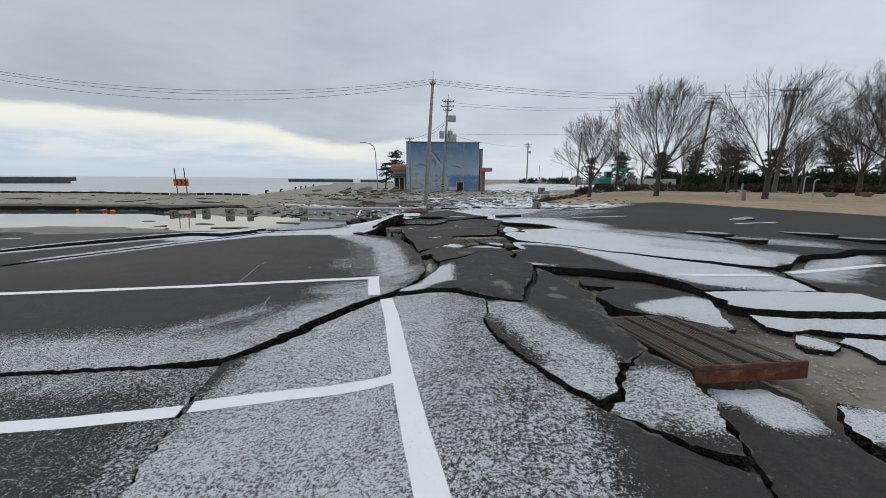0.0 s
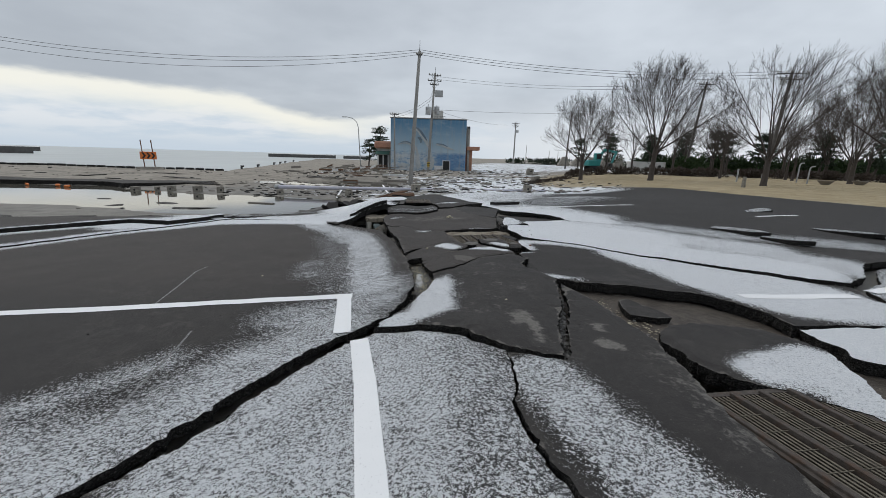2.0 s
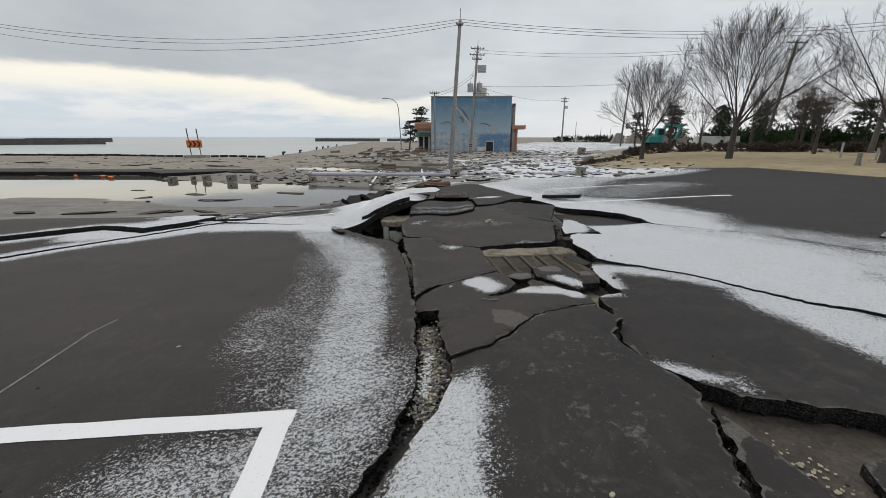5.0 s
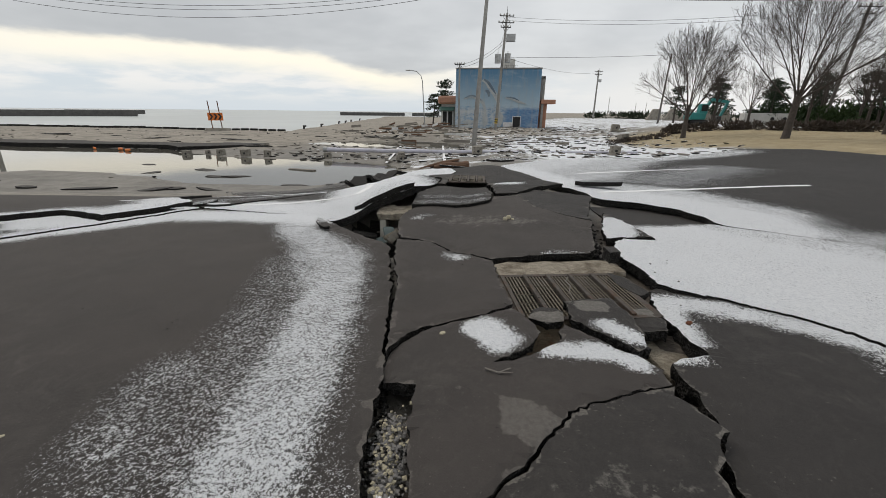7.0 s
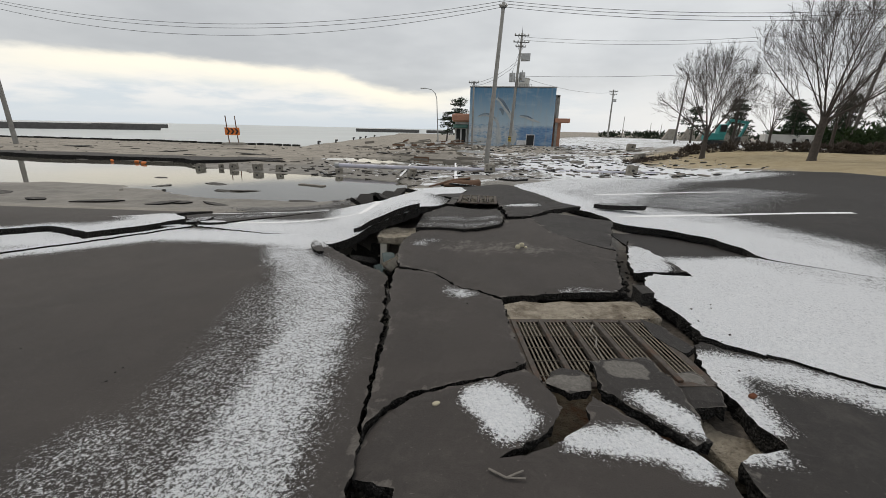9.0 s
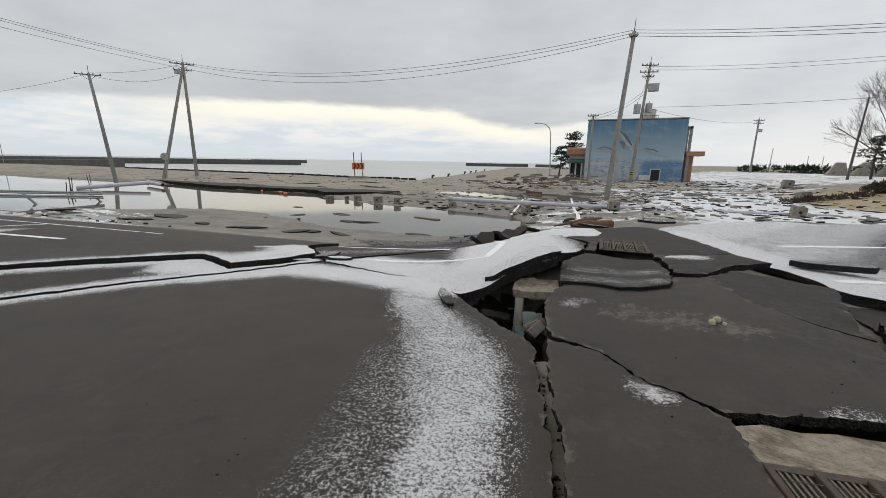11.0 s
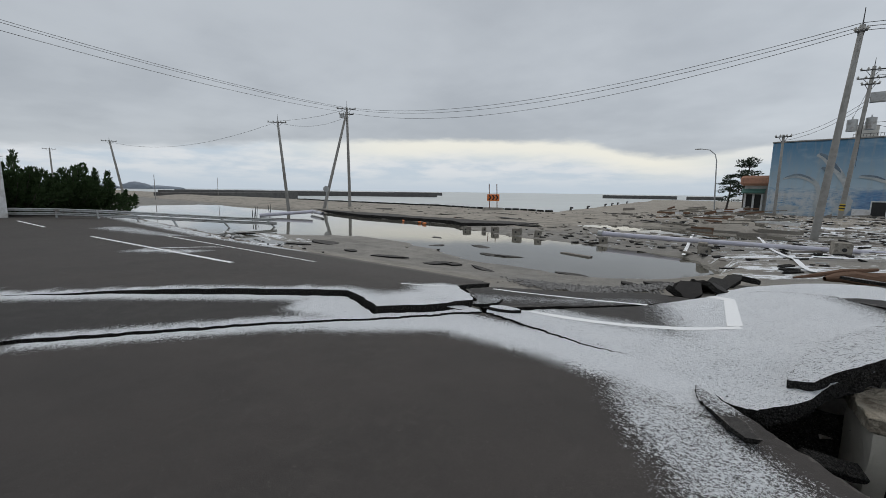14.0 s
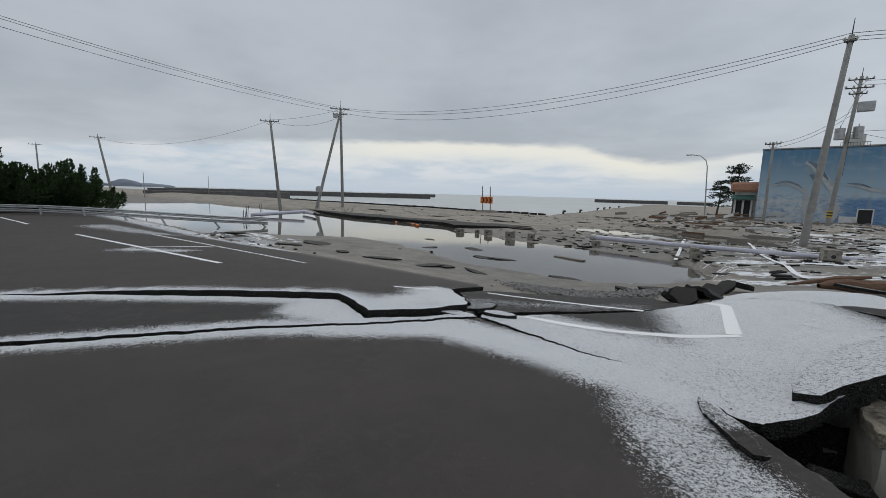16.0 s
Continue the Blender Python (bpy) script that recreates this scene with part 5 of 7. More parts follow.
# rubble sheet lining the hole; the deep shade is put into its black colour
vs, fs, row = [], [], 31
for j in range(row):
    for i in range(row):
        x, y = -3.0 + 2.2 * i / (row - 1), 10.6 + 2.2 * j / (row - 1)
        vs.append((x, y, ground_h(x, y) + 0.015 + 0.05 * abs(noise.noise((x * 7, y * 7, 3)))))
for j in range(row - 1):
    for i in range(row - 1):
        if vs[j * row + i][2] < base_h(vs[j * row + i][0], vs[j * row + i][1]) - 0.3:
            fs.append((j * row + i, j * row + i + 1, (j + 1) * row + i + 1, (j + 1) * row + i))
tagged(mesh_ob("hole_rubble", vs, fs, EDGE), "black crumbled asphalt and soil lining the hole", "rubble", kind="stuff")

# the curled flap and the second layer under the lip
slab("flap", [(-2.70, 11.84), (-2.62, 11.78), (-2.40, 11.46), (-2.22, 11.16), (-2.30, 11.12), (-2.48, 11.32), (-2.64, 11.62)], dz=0.03, lift=lambda x, y: 0.05 * ss(-2.7, -2.4, x), gap=0.002, thick=0.05, step=0.07, seg=0.045,
     snow=[([(-2.66, 11.75), (-2.45, 11.45)], 0.05, 0.09, 0.62)], label="curled flap of asphalt beside the hole")


def along(pts, n, spread):
    out = []
    L = [math.dist(a, b) for a, b in zip(pts, pts[1:])]
    for _ in range(n):
        r = random.uniform(0, sum(L))
        for (a, b), l in zip(zip(pts, pts[1:]), L):
            if r <= l:
                u = r / l
                x, y = a[0] + (b[0] - a[0]) * u + random.gauss(0, spread), a[1] + (b[1] - a[1]) * u + random.gauss(0, spread)
                out.append((x, y, ground_h(x, y)))
                break
            r -= l
    return out


stones("crack_rubble", [(x, y, z + random.uniform(0.0, 0.12)) for x, y, z in along([(-0.5, 5.4), (-0.32, 6.2), (-0.34, 7.3), (-0.5, 7.95), (-0.7, 8.9), (-0.95, 9.8), (-1.15, 10.5)], 620, 0.035)], EDGE, "crumbled asphalt in a crack", (0.008, 0.03))
stones("crack_rubble", [(x, y, z + random.uniform(0.03, 0.13)) for x, y, z in along([(-0.16, 6.25), (-0.17, 6.7), (-0.3, 7.5)], 2400, 0.05)], GRAVEL, "grey crumbled stones in a pit", (0.005, 0.02))
stones("crack_rubble", [(x, y, z + random.uniform(0.09, 0.14)) for x, y, z in along([(-0.16, 6.25), (-0.17, 6.7), (-0.3, 7.5)], 420, 0.045)], STONE, "pale pebbles in a pit", (0.005, 0.02))
stones("snow_crust", [(x, y, z + random.uniform(0.12, 0.15)) for x, y, z in along([(-0.2, 6.4), (-0.22, 6.95)], 260, 0.02)], WHITE, "snow crumbs lying in the gravel of a crack", (0.005, 0.014))
stones("crack_rubble", [(x, y, z + random.uniform(0.03, 0.11)) for x, y, z in along([(1.48, 6.3), (1.32, 5.6), (1.14, 5.02), (0.98, 4.4)], 420, 0.02)], GRAVEL, "crumbled stones in a crack", (0.007, 0.024))
stones("crack_rubble", [(x, y, z + random.uniform(0.0, 0.06)) for x, y, z in along([(-1.9, 3.22), (-1.4, 4.1), (-0.75, 5.15)], 300, 0.03)], EDGE, "crumbled asphalt in a wide crack", (0.012, 0.04))
stones("crack_rubble", [(x, y, z + random.uniform(0.0, 0.05)) for x, y, z in along([(1.75, 5.6), (1.95, 4.9), (1.88, 4.3), (2.2, 4.0)], 240, 0.07)], GRAVEL, "crumbs and grit on bare sand", (0.008, 0.03))
stones("crack_rubble", [(x, y, z + random.uniform(0.0, 0.05)) for x, y, z in along([(1.6, 11.9), (1.5, 11.0), (1.42, 10.4), (1.3, 9.8)], 260, 0.06)], EDGE, "crumbled asphalt beside a slab", (0.012, 0.04))
stones("sand_clods", [(x, y, z + 0.01) for x, y, z in along([(2.9, 2.5), (3.2, 3.0), (3.35, 3.5), (3.3, 4.1)], 220, 0.2)], STONE, "clods of pale dry sand beside the grate", (0.004, 0.02), flat=0.35)
stones("sand_clods", [(x, y, z + 0.01) for x, y, z in along([(1.85, 6.2), (2.0, 5.5), (2.15, 5.3), (1.95, 5.0)], 160, 0.07)], STONE, "clods of pale sand beside a loose block", (0.004, 0.018), flat=0.35)
stones("gravel", [(x, y, z + 0.04) for x, y, z in along([(-8.2, 18.4), (-6.6, 17.6), (-5.4, 17.4), (-4.4, 18.2)], 1500, 0.32)], GRAVEL, "spilled grey gravel by the flood water", (0.02, 0.07))
stones("crumbs", [(x, y, base_h(x, y) + 0.02) for x, y in ((random.uniform(-3.5, 2.2), random.uniform(4.5, 12.5)) for _ in range(160))], EDGE, "asphalt crumbs scattered on the slabs", (0.004, 0.014))
for x, y, s in ((0.40, 11.38, 0.045), (0.36, 11.31, 0.042), (0.46, 11.33, 0.024)):
    top = SLABS["strip_big"](x, y)
    rough_block("pale_stone", (x, y, top + s * 0.6), (s * 1.4, s * 1.2, s * 1.3), 30 * s, STONE, "small pale stone lying on the asphalt", "stone", group="pale stones", amount=0.02, cuts=3, rounded=0.75)


def twig(pts, r):
    vs, fs = tube([Vector(p) for p in pts], [r * (1 - 0.6 * i / len(pts)) for i in range(len(pts))], 5)
    tagged(mesh_ob("dry_stick", vs, fs, DRIFT), "pale bare stick lying on the drain grate", "stick")


for pts in (((0.20, 7.75), (0.28, 7.71), (0.36, 7.72)), ((0.28, 7.71), (0.35, 7.76))):
    twig([(x, y, SLABS["strip_mid"](x, y) + 0.012) for x, y in pts], 0.006)
for x, y, key, s, mat in ((1.74, 8.67, "right_low", 0.035, RUST), (-0.12, 8.22, "strip_left", 0.03, STONE), (0.72, 5.6, "strip_low", 0.02, STONE), (-2.4, 7.1, "left", 0.02, STONE)):
    rough_block("small_stone", (x, y, SLABS[key](x, y) + s * 0.3), (s * 1.6, s, s * 0.6), 40, mat, "small flat stone lying on the asphalt", "stone", group="small stones", amount=0.008, cuts=3, rounded=0.7)
# the open channel beside the middle grate
rough_block("channel_floor", (1.55, 8.52, -0.19), (0.34, 0.66, 0.10), 12, STONE_ROUGH, "sandy concrete floor of the open drain channel", "concrete", amount=0.02, cuts=5)
rough_block("angle_iron", (1.54, 8.88, -0.06), (0.30, 0.02, 0.09), 8, RUST, "rusty angle iron in the drain channel", "angle iron", amount=0.004)
twig([(0.92, 9.33, 0.08), (0.88, 9.2, 0.09), (0.91, 9.12, 0.085), (0.88, 8.98, 0.09), (0.9, 8.8, 0.08)], 0.008)


# ---- flat debris ----
def chunk(x, y, z, size, angle, tilt=(0, 0), thick=0.08, snow=0.0, label="broken asphalt piece lying in the flood silt", group="asphalt debris", mud=0.5):
    """A loose flat piece of asphalt with a broken outline."""
    n = random.randint(5, 8)
    ring = []
    for k in range(n):
        a = 2 * math.pi * (k + random.uniform(-0.25, 0.25)) / n
        ring.append(Vector((math.cos(a) * size[0] * random.uniform(0.38, 0.55), math.sin(a) * size[1] * random.uniform(0.38, 0.55), 0)))
    vs = [v * 0.97 + Vector((0, 0, thick)) for v in ring] + [v + Vector((0, 0, thick * 0.85)) for v in ring] + [v * random.uniform(0.93, 1.03) for v in ring] + [Vector((0, 0, thick * 1.02))]
    fs = [(k, (k + 1) % n, 3 * n) for k in range(n)]
    for r in range(2):
        fs += [(r * n + k, (r + 1) * n + k, (r + 1) * n + (k + 1) % n, r * n + (k + 1) % n) for k in range(n)]
    ob = mesh_ob("asphalt_piece", vs, fs, [ASPHALT, EDGE], index=[0] * n + [1] * (2 * n))
    float_attr(ob.data, "snow", [snow] * len(vs))
    float_attr(ob.data, "mud", [mud] * len(vs))
    float_attr(ob.data, "rim", [0.4] * len(vs))
    ob.matrix_world = pose(x, y, z, tilt[0], tilt[1], angle)
    return tagged(ob, label, "asphalt piece", group)


for x, y, sx, sy, a in ((-22.6, 18.9, 2.2, 1.0, 20), (-22, 20.1, 2.4, 1.1, 10), (-15.3, 25.6, 1.6, 0.7, -20), (-13.2, 23.7, 1.5, 0.8, 0), (-12.4, 24.0, 1.6, 0.7, 30), (-17.3, 24.2, 1.1, 0.6, 60),
                         (-8.4, 22.0, 1.5, 0.5, 0), (-15.8, 19.5, 2.2, 0.7, 15), (-13.2, 19.9, 1.2, 0.8, 40), (-12.6, 20.2, 1.0, 0.6, 10), (-18.4, 19.3, 0.9, 0.5, 0), (-11.2, 20.3, 1.6, 0.4, -15), (-30, 18.9, 2.6, 0.9, 5), (-20, 27, 1.0, 0.5, 0)):
    chunk(x, y, max(ground_h(x, y), WATER_Z - 0.03), (sx, sy), a, (random.uniform(-3, 3), random.uniform(-3, 3)), 0.05)
bm = bmesh.new()
bar(bm, (-11.2, 26.9, WATER_Z + 0.02), (-9.6, 26.5, WATER_Z + 0.03), 0.05, 0.3)
tagged(part("floating_board", bm, DRIFT), "grey board lying in the flood water", "board")
# pieces heaved up at the pond's near shore
for x, y, sx, sy, a, tx, ty in ((-3.75, 16.9, 0.75, 0.5, 70, 24, -28), (-3.55, 17.5, 0.8, 0.45, 55, -26, 22), (-3.5, 18.2, 0.7, 0.4, 80, 28, -14), (-3.9, 17.4, 0.5, 0.35, 20, -30, 18), (-3.3, 17.1, 0.5, 0.3, 40, 20, 24), (-3.35, 18.8, 0.8, 0.35, 65, 14, -20),
                                  (-3.8, 18.1, 0.4, 0.3, 10, -20, 30), (-3.95, 16.6, 0.4, 0.25, 60, 12, 34), (-3.1, 19.3, 0.6, 0.3, 30, -12, 12), (-4.6, 18.6, 0.9, 0.35, 5, 3, -5), (-5.4, 18.9, 0.7, 0.25, -10, 4, 3)):
    chunk(x, y, base_h(x, y) - 0.02, (sx, sy), a, (tx, ty), 0.10, 0.0, "jagged dark asphalt piece heaped at the shore", mud=0.2)
for x, y, sx, sy, a, tx, ty in ((-1.2, 18.6, 1.3, 0.6, 10, -6, 6), (0.3, 19.0, 1.2, 0.6, -8, 6, 0)):
    chunk(x, y, base_h(x, y) + 0.03, (sx * 0.85, sy * 0.8), a, (tx * 0.8, ty * 0.8), 0.06, 0.45, "tilted asphalt piece at the end of the heaved strip")
slab("fold", [(-3.25, 16.5), (-2.75, 17.1), (-1.8, 16.5), (-1.35, 16.0), (-0.95, 17.0), (-1.2, 17.9), (-2.1, 18.1), (-2.9, 17.9), (-3.35, 17.3)], gap=0.01, dz=0.03, tilt=(0.05, 0.03), thick=0.1, step=0.12,
     lift=lambda x, y: 0.12 * math.exp(-((x + 2.0) / 0.7) ** 2 - ((y - 17.3) / 0.5) ** 2), snow=[([(-3.0, 17.2), (-2.1, 17.3), (-1.2, 17.0)], 0.55, 0.3, 1.05)], label="buckled asphalt slab under white snow at the shore")
for x, y, sx, sy, a in ((6.9, 10.55, 1.5, 0.55, -70), (7.15, 9.5, 1.3, 0.45, -74), (9.6, 10.6, 1.6, 0.45, -70), (10.2, 9.6, 1.5, 0.4, -62), (10.9, 14.7, 1.3, 0.5, 18), (2.4, 14.6, 1.1, 0.3, -20)):
    chunk(x, y, base_h(x, y) + 0.03, (sx, sy), a, (2, -4), 0.09, 0.55, "ridge of broken asphalt dusted with snow", mud=0.1)
for x, y, sx, sy, a, tx, ty, sn in ((-6.15, 12.75, 0.6, 0.4, 35, 2, 3, 0.9), (-5.75, 12.4, 0.45, 0.3, 20, -2, 3, 0.95), (-5.6, 12.95, 0.5, 0.3, 60, 3, -2, 0.5), (-5.2, 12.8, 0.5, 0.26, 25, -2, 2, 0.95)):
    chunk(x, y, base_h(x, y) - 0.015, (sx, sy), a, (tx, ty), 0.045, sn, "small snowy asphalt plate where the cracks meet", "plates at the cracks", mud=0.1)
random.seed(5)
for _ in range(75):
    x, y = random.uniform(-16, 14), random.uniform(23, 60)
    if pond_in(x, y) > 0.2 or puddle_in(x, y) > 0.3 or (x > 2 and y < 29):
        continue
    w = random.uniform(0.3, 1.1) * (0.6 + 0.014 * y)
    sn = random.choice((0, 0, 0.95, 0.5)) if x > -2 else random.choice((0, 0, 0, 0.6))
    chunk(x, y, ground_h(x, y) + 0.01, (w * 1.2, w * random.uniform(0.12, 0.45)), random.gauss(0, 25), (random.gauss(0, 3), random.gauss(0, 3)), random.uniform(0.02, 0.06), sn, mud=random.choice((0.3, 0.6, 1.0)))
random.seed(6)
for _ in range(14):
    x, y = random.uniform(-46, -12), random.uniform(35, 60)
    if sea_side(x, y) > -2 or pond_in(x, y) > 0.1:
        continue
    w = random.uniform(1.0, 4.0)
    chunk(x, y, ground_h(x, y) + 0.02, (w, w * random.uniform(0.15, 0.3)), random.gauss(10, 20), (random.gauss(0, 3), random.gauss(0, 3)), random.uniform(0.03, 0.07), 0.0, mud=0.5)


def litter(name, n, area, mat, label, sizes, seed):
    """Small flat scraps strewn over an area, as one mesh."""
    rnd = random.Random(seed)
    vs, fs = [], []
    x0, x1, y0, y1 = area
    while len(vs) < n * 8:
        x, y = rnd.uniform(x0, x1), rnd.uniform(y0, y1)
        if pond_in(x, y) > 0.25 or puddle_in(x, y) > 0.5 or sea_side(x, y) > -1 or (2 < x < 15 and y < 28):
            continue
        w = rnd.uniform(*sizes)
        m = pose(x, y, ground_h(x, y) + 0.02, math.degrees(rnd.gauss(0, 0.12)), math.degrees(rnd.gauss(0, 0.12)), rnd.uniform(-60, 60))
        h, d = min(0.05, w * rnd.uniform(0.03, 0.12)), w * rnd.uniform(0.2, 0.7)
        o = len(vs)
        for k in range(8):
            vs.append(m @ Vector(((w if k & 1 else -w) * rnd.uniform(0.35, 0.5), (d if k & 2 else -d) * rnd.uniform(0.35, 0.5), h if k & 4 else -0.03)))
        fs += [tuple(o + i for i in f) for f in ((0, 2, 3, 1), (4, 5, 7, 6), (0, 1, 5, 4), (1, 3, 7, 5), (3, 2, 6, 7), (2, 0, 4, 6))]
    tagged(mesh_ob(name, vs, fs, mat), label, "debris", kind="stuff")


litter("dark_scraps", 620, (-16, 15, 22, 62), EDGE, "small dark asphalt scraps strewn over the silt", (0.06, 0.6), 1)
litter("pale_scraps", 700, (-14, 15, 23, 66), WHITE, "small pale scraps and snow crusts on the silt", (0.05, 0.4), 2)
litter("wood_scraps", 480, (-18, 12, 26, 76), DRIFT, "small wood scraps strewn over the silt", (0.08, 0.7), 3)
litter("concrete_scraps", 160, (-18, 13, 22, 70), CONCRETE, "small broken concrete scraps on the silt", (0.1, 0.5), 4)
litter("dark_scraps", 50, (-48, -14, 34, 58), EDGE, "dark scraps strewn over the sand bank", (0.08, 0.45), 5)
litter("wood_scraps", 90, (-42, -24, 13.2, 17.2), DRIFT, "wood scraps and reeds washed along the guard rail", (0.1, 0.9), 7)
litter("dark_scraps", 130, (-40, -18, 14.5, 18.2), EDGE, "asphalt crumbs washed along the shore", (0.05, 0.45), 8)
litter("pale_scraps", 160, (-42, -20, 14.2, 18.6), WHITE, "snow crusts and pale scraps along the shore", (0.05, 0.5), 9)
litter("wood_scraps", 120, (-55, -14, 34, 60), DRIFT, "wood scraps strewn over the sand bank", (0.08, 0.5), 6)


def plank(a, c, w, h, mat=DRIFT, label="weathered grey plank among the debris", name="plank", group="driftwood"):
    bm = bmesh.new()
    bar(bm, a, c, w, h)
    return tagged(part(name, bm, mat), label, name, group)


random.seed(8)
for _ in range(80):
    x, y = random.gauss(-9.5, 4.5), random.uniform(44, 76)
    if random.random() < 0.3:
        x, y = random.uniform(-6, 13), random.uniform(30, 58)
    L, a = random.uniform(0.8, 3.6), random.gauss(0, 0.7)
    z = ground_h(x, y) + random.uniform(0.03, 0.45) * (1 if x < -5 and y > 55 else 0.25)
    plank((x, y, z), (x + L * math.cos(a), y + L * math.sin(a), z + random.uniform(-0.05, 0.35) * (1 if y > 55 else 0.3)), random.uniform(0.08, 0.3), random.uniform(0.04, 0.12), random.choice((DRIFT, DRIFT, WOOD, CONCRETE, WHITE)))


def log():
    g = empty("log", pose(0, 0, 0), "splintered red-brown log across the end of the drain", "log")
    pts = [Vector((-1.85 + 1.0 * u, 18.75 + 1.0 * u, -0.16 + 0.03 * math.sin(6 * u))) for u in (0, 0.2, 0.4, 0.6, 0.8, 1.0)]
    vs, fs = tube(pts, [0.04, 0.10, 0.13, 0.15, 0.16, 0.15], 9)
    fs += [tuple(range(len(vs) - 9, len(vs)))]
    part_ob = mesh_ob("trunk", [v + noise.noise_vector(v * 5) * 0.035 for v in vs], fs, WOOD, g)
    part_ob["label"] = "splintered brown wood"
    vs, fs = tube([Vector((-2.3, 18.7, -0.2)), Vector((-1.6, 19.2, -0.05)), Vector((-1.1, 19.5, 0.02))], [0.02, 0.06, 0.03], 6)
    mesh_ob("splinter", vs, fs, WOOD, g)


log()


# ---- concrete footings, the fallen pole and the barrier ----
def footing(x, y, z, s, angle, tilt=(0, 0)):
    g = empty("concrete_footing", pose(x, y, z, tilt[0], tilt[1], angle), "square concrete footing block with a post hole", "concrete block", group="footing blocks")
    b = rough_block("block", (0, 0, s / 2), (s, s, s * 0.95), 0, CONCRETE, "", "", parent=g, amount=0.008)
    bm = bmesh.new()
    bmesh.ops.create_cone(bm, cap_ends=True, segments=12, radius1=s * 0.14, radius2=s * 0.14, depth=0.02, matrix=pose(0.06 * s, -s * 0.49, s * 0.5, 90))
    part("post_hole", bm, BLACK, g, "dark round post hole")


for x, y, s, a in ((-21.8, 32.3, 0.5, 10), (-20.6, 32.9, 0.34, 40), (-19.4, 32.7, 0.45, 0), (-17.2, 32.2, 0.52, 5), (-15.6, 32.2, 0.48, 30), (-11.2, 32.2, 0.45, 10), (-6.2, 32.5, 0.42, 0), (-5.7, 29.9, 0.42, 30),
                    (-1.15, 31.8, 0.6, 12), (7.6, 33.5, 0.62, -5), (11.0, 44, 0.7, 20), (13.0, 55, 0.8, 0)):
    footing(x, y, max(ground_h(x, y), WATER_Z - 0.1) - 0.05, s, a, (random.uniform(-6, 6), random.uniform(-6, 6)))


def fallen_pole():
    g = empty("fallen_lamp_post", pose(0, 0, 0), "fallen pale lavender steel lamp post lying on the silt", "lamp post")
    pts = [Vector((-11.8, 33.4, -1.05)), Vector((-7.5, 33.1, -1.02)), Vector((-3.0, 32.9, -0.95)), Vector((2.2, 33.2, -0.9))]
    vs, fs = tube(pts, [0.15, 0.13, 0.11, 0.09], 12)
    mesh_ob("shaft", vs, fs, PIPE, g, smooth=True)
    bm = bmesh.new()
    bar(bm, (-12.0, 33.42, -1.05), (-11.7, 33.4, -1.05), 0.2, 0.2, 12)
    part("collar", bm, GALV, g)
    pts = [Vector((2.2, 33.2, -0.9)), Vector((4.5, 33.5, -0.88)), Vector((9.5, 34.4, -0.85))]
    vs, fs = tube(pts, [0.075, 0.065, 0.05], 10)
    mesh_ob("arm", vs, fs, PIPE, g, smooth=True)


fallen_pole()
for a, c in (((-45.5, 26.5, -1.35), (-43.5, 31.5, -1.0)), ((-48, 34, -1.2), (-43, 32.5, -1.25))):
    vs, fs = tube([Vector(a), Vector(c)], [0.2, 0.18], 10)
    tagged(mesh_ob("fallen_beam", vs, fs, PIPE), "pale fallen beam lying across the flood water", "beam")
# sunken painted lines of the flooded bays
for a, c in (((-6.45, 29.6), (-8.9, 45)), ((-1.95, 22.4), (-4.9, 43.5)), ((1.5, 25), (6, 27))):
    vs, n = [], 24
    way = [(a[0] + (c[0] - a[0]) * i / n, a[1] + (c[1] - a[1]) * i / n) for i in range(n + 1)]
    zs = [max(ground_h(x, y), WATER_Z) + 0.03 for x, y in way]
    for i, (x, y) in enumerate(way):
        near = zs[max(0, i - 4):i + 5]
        for o in (-0.08, 0.08):
            vs.append((x + o, y, max(zs[i], sum(near) / len(near)) + 0.02))
    tagged(mesh_ob("road_marking", vs, [(2 * i, 2 * i + 1, 2 * i + 3, 2 * i + 2) for i in range(n)], PAINT), "muddy white bay line", "road marking", kind="structure")


# ---- utility poles and cables ----
def insulator(bm, p, s=1.0):
    bar(bm, p, (p[0], p[1], p[2] + 0.16 * s), 0.05 * s, 0.03 * s, 6)
    bar(bm, (p[0], p[1], p[2] + 0.05 * s), (p[0], p[1], p[2] + 0.08 * s), 0.085 * s, 0.085 * s, 6)


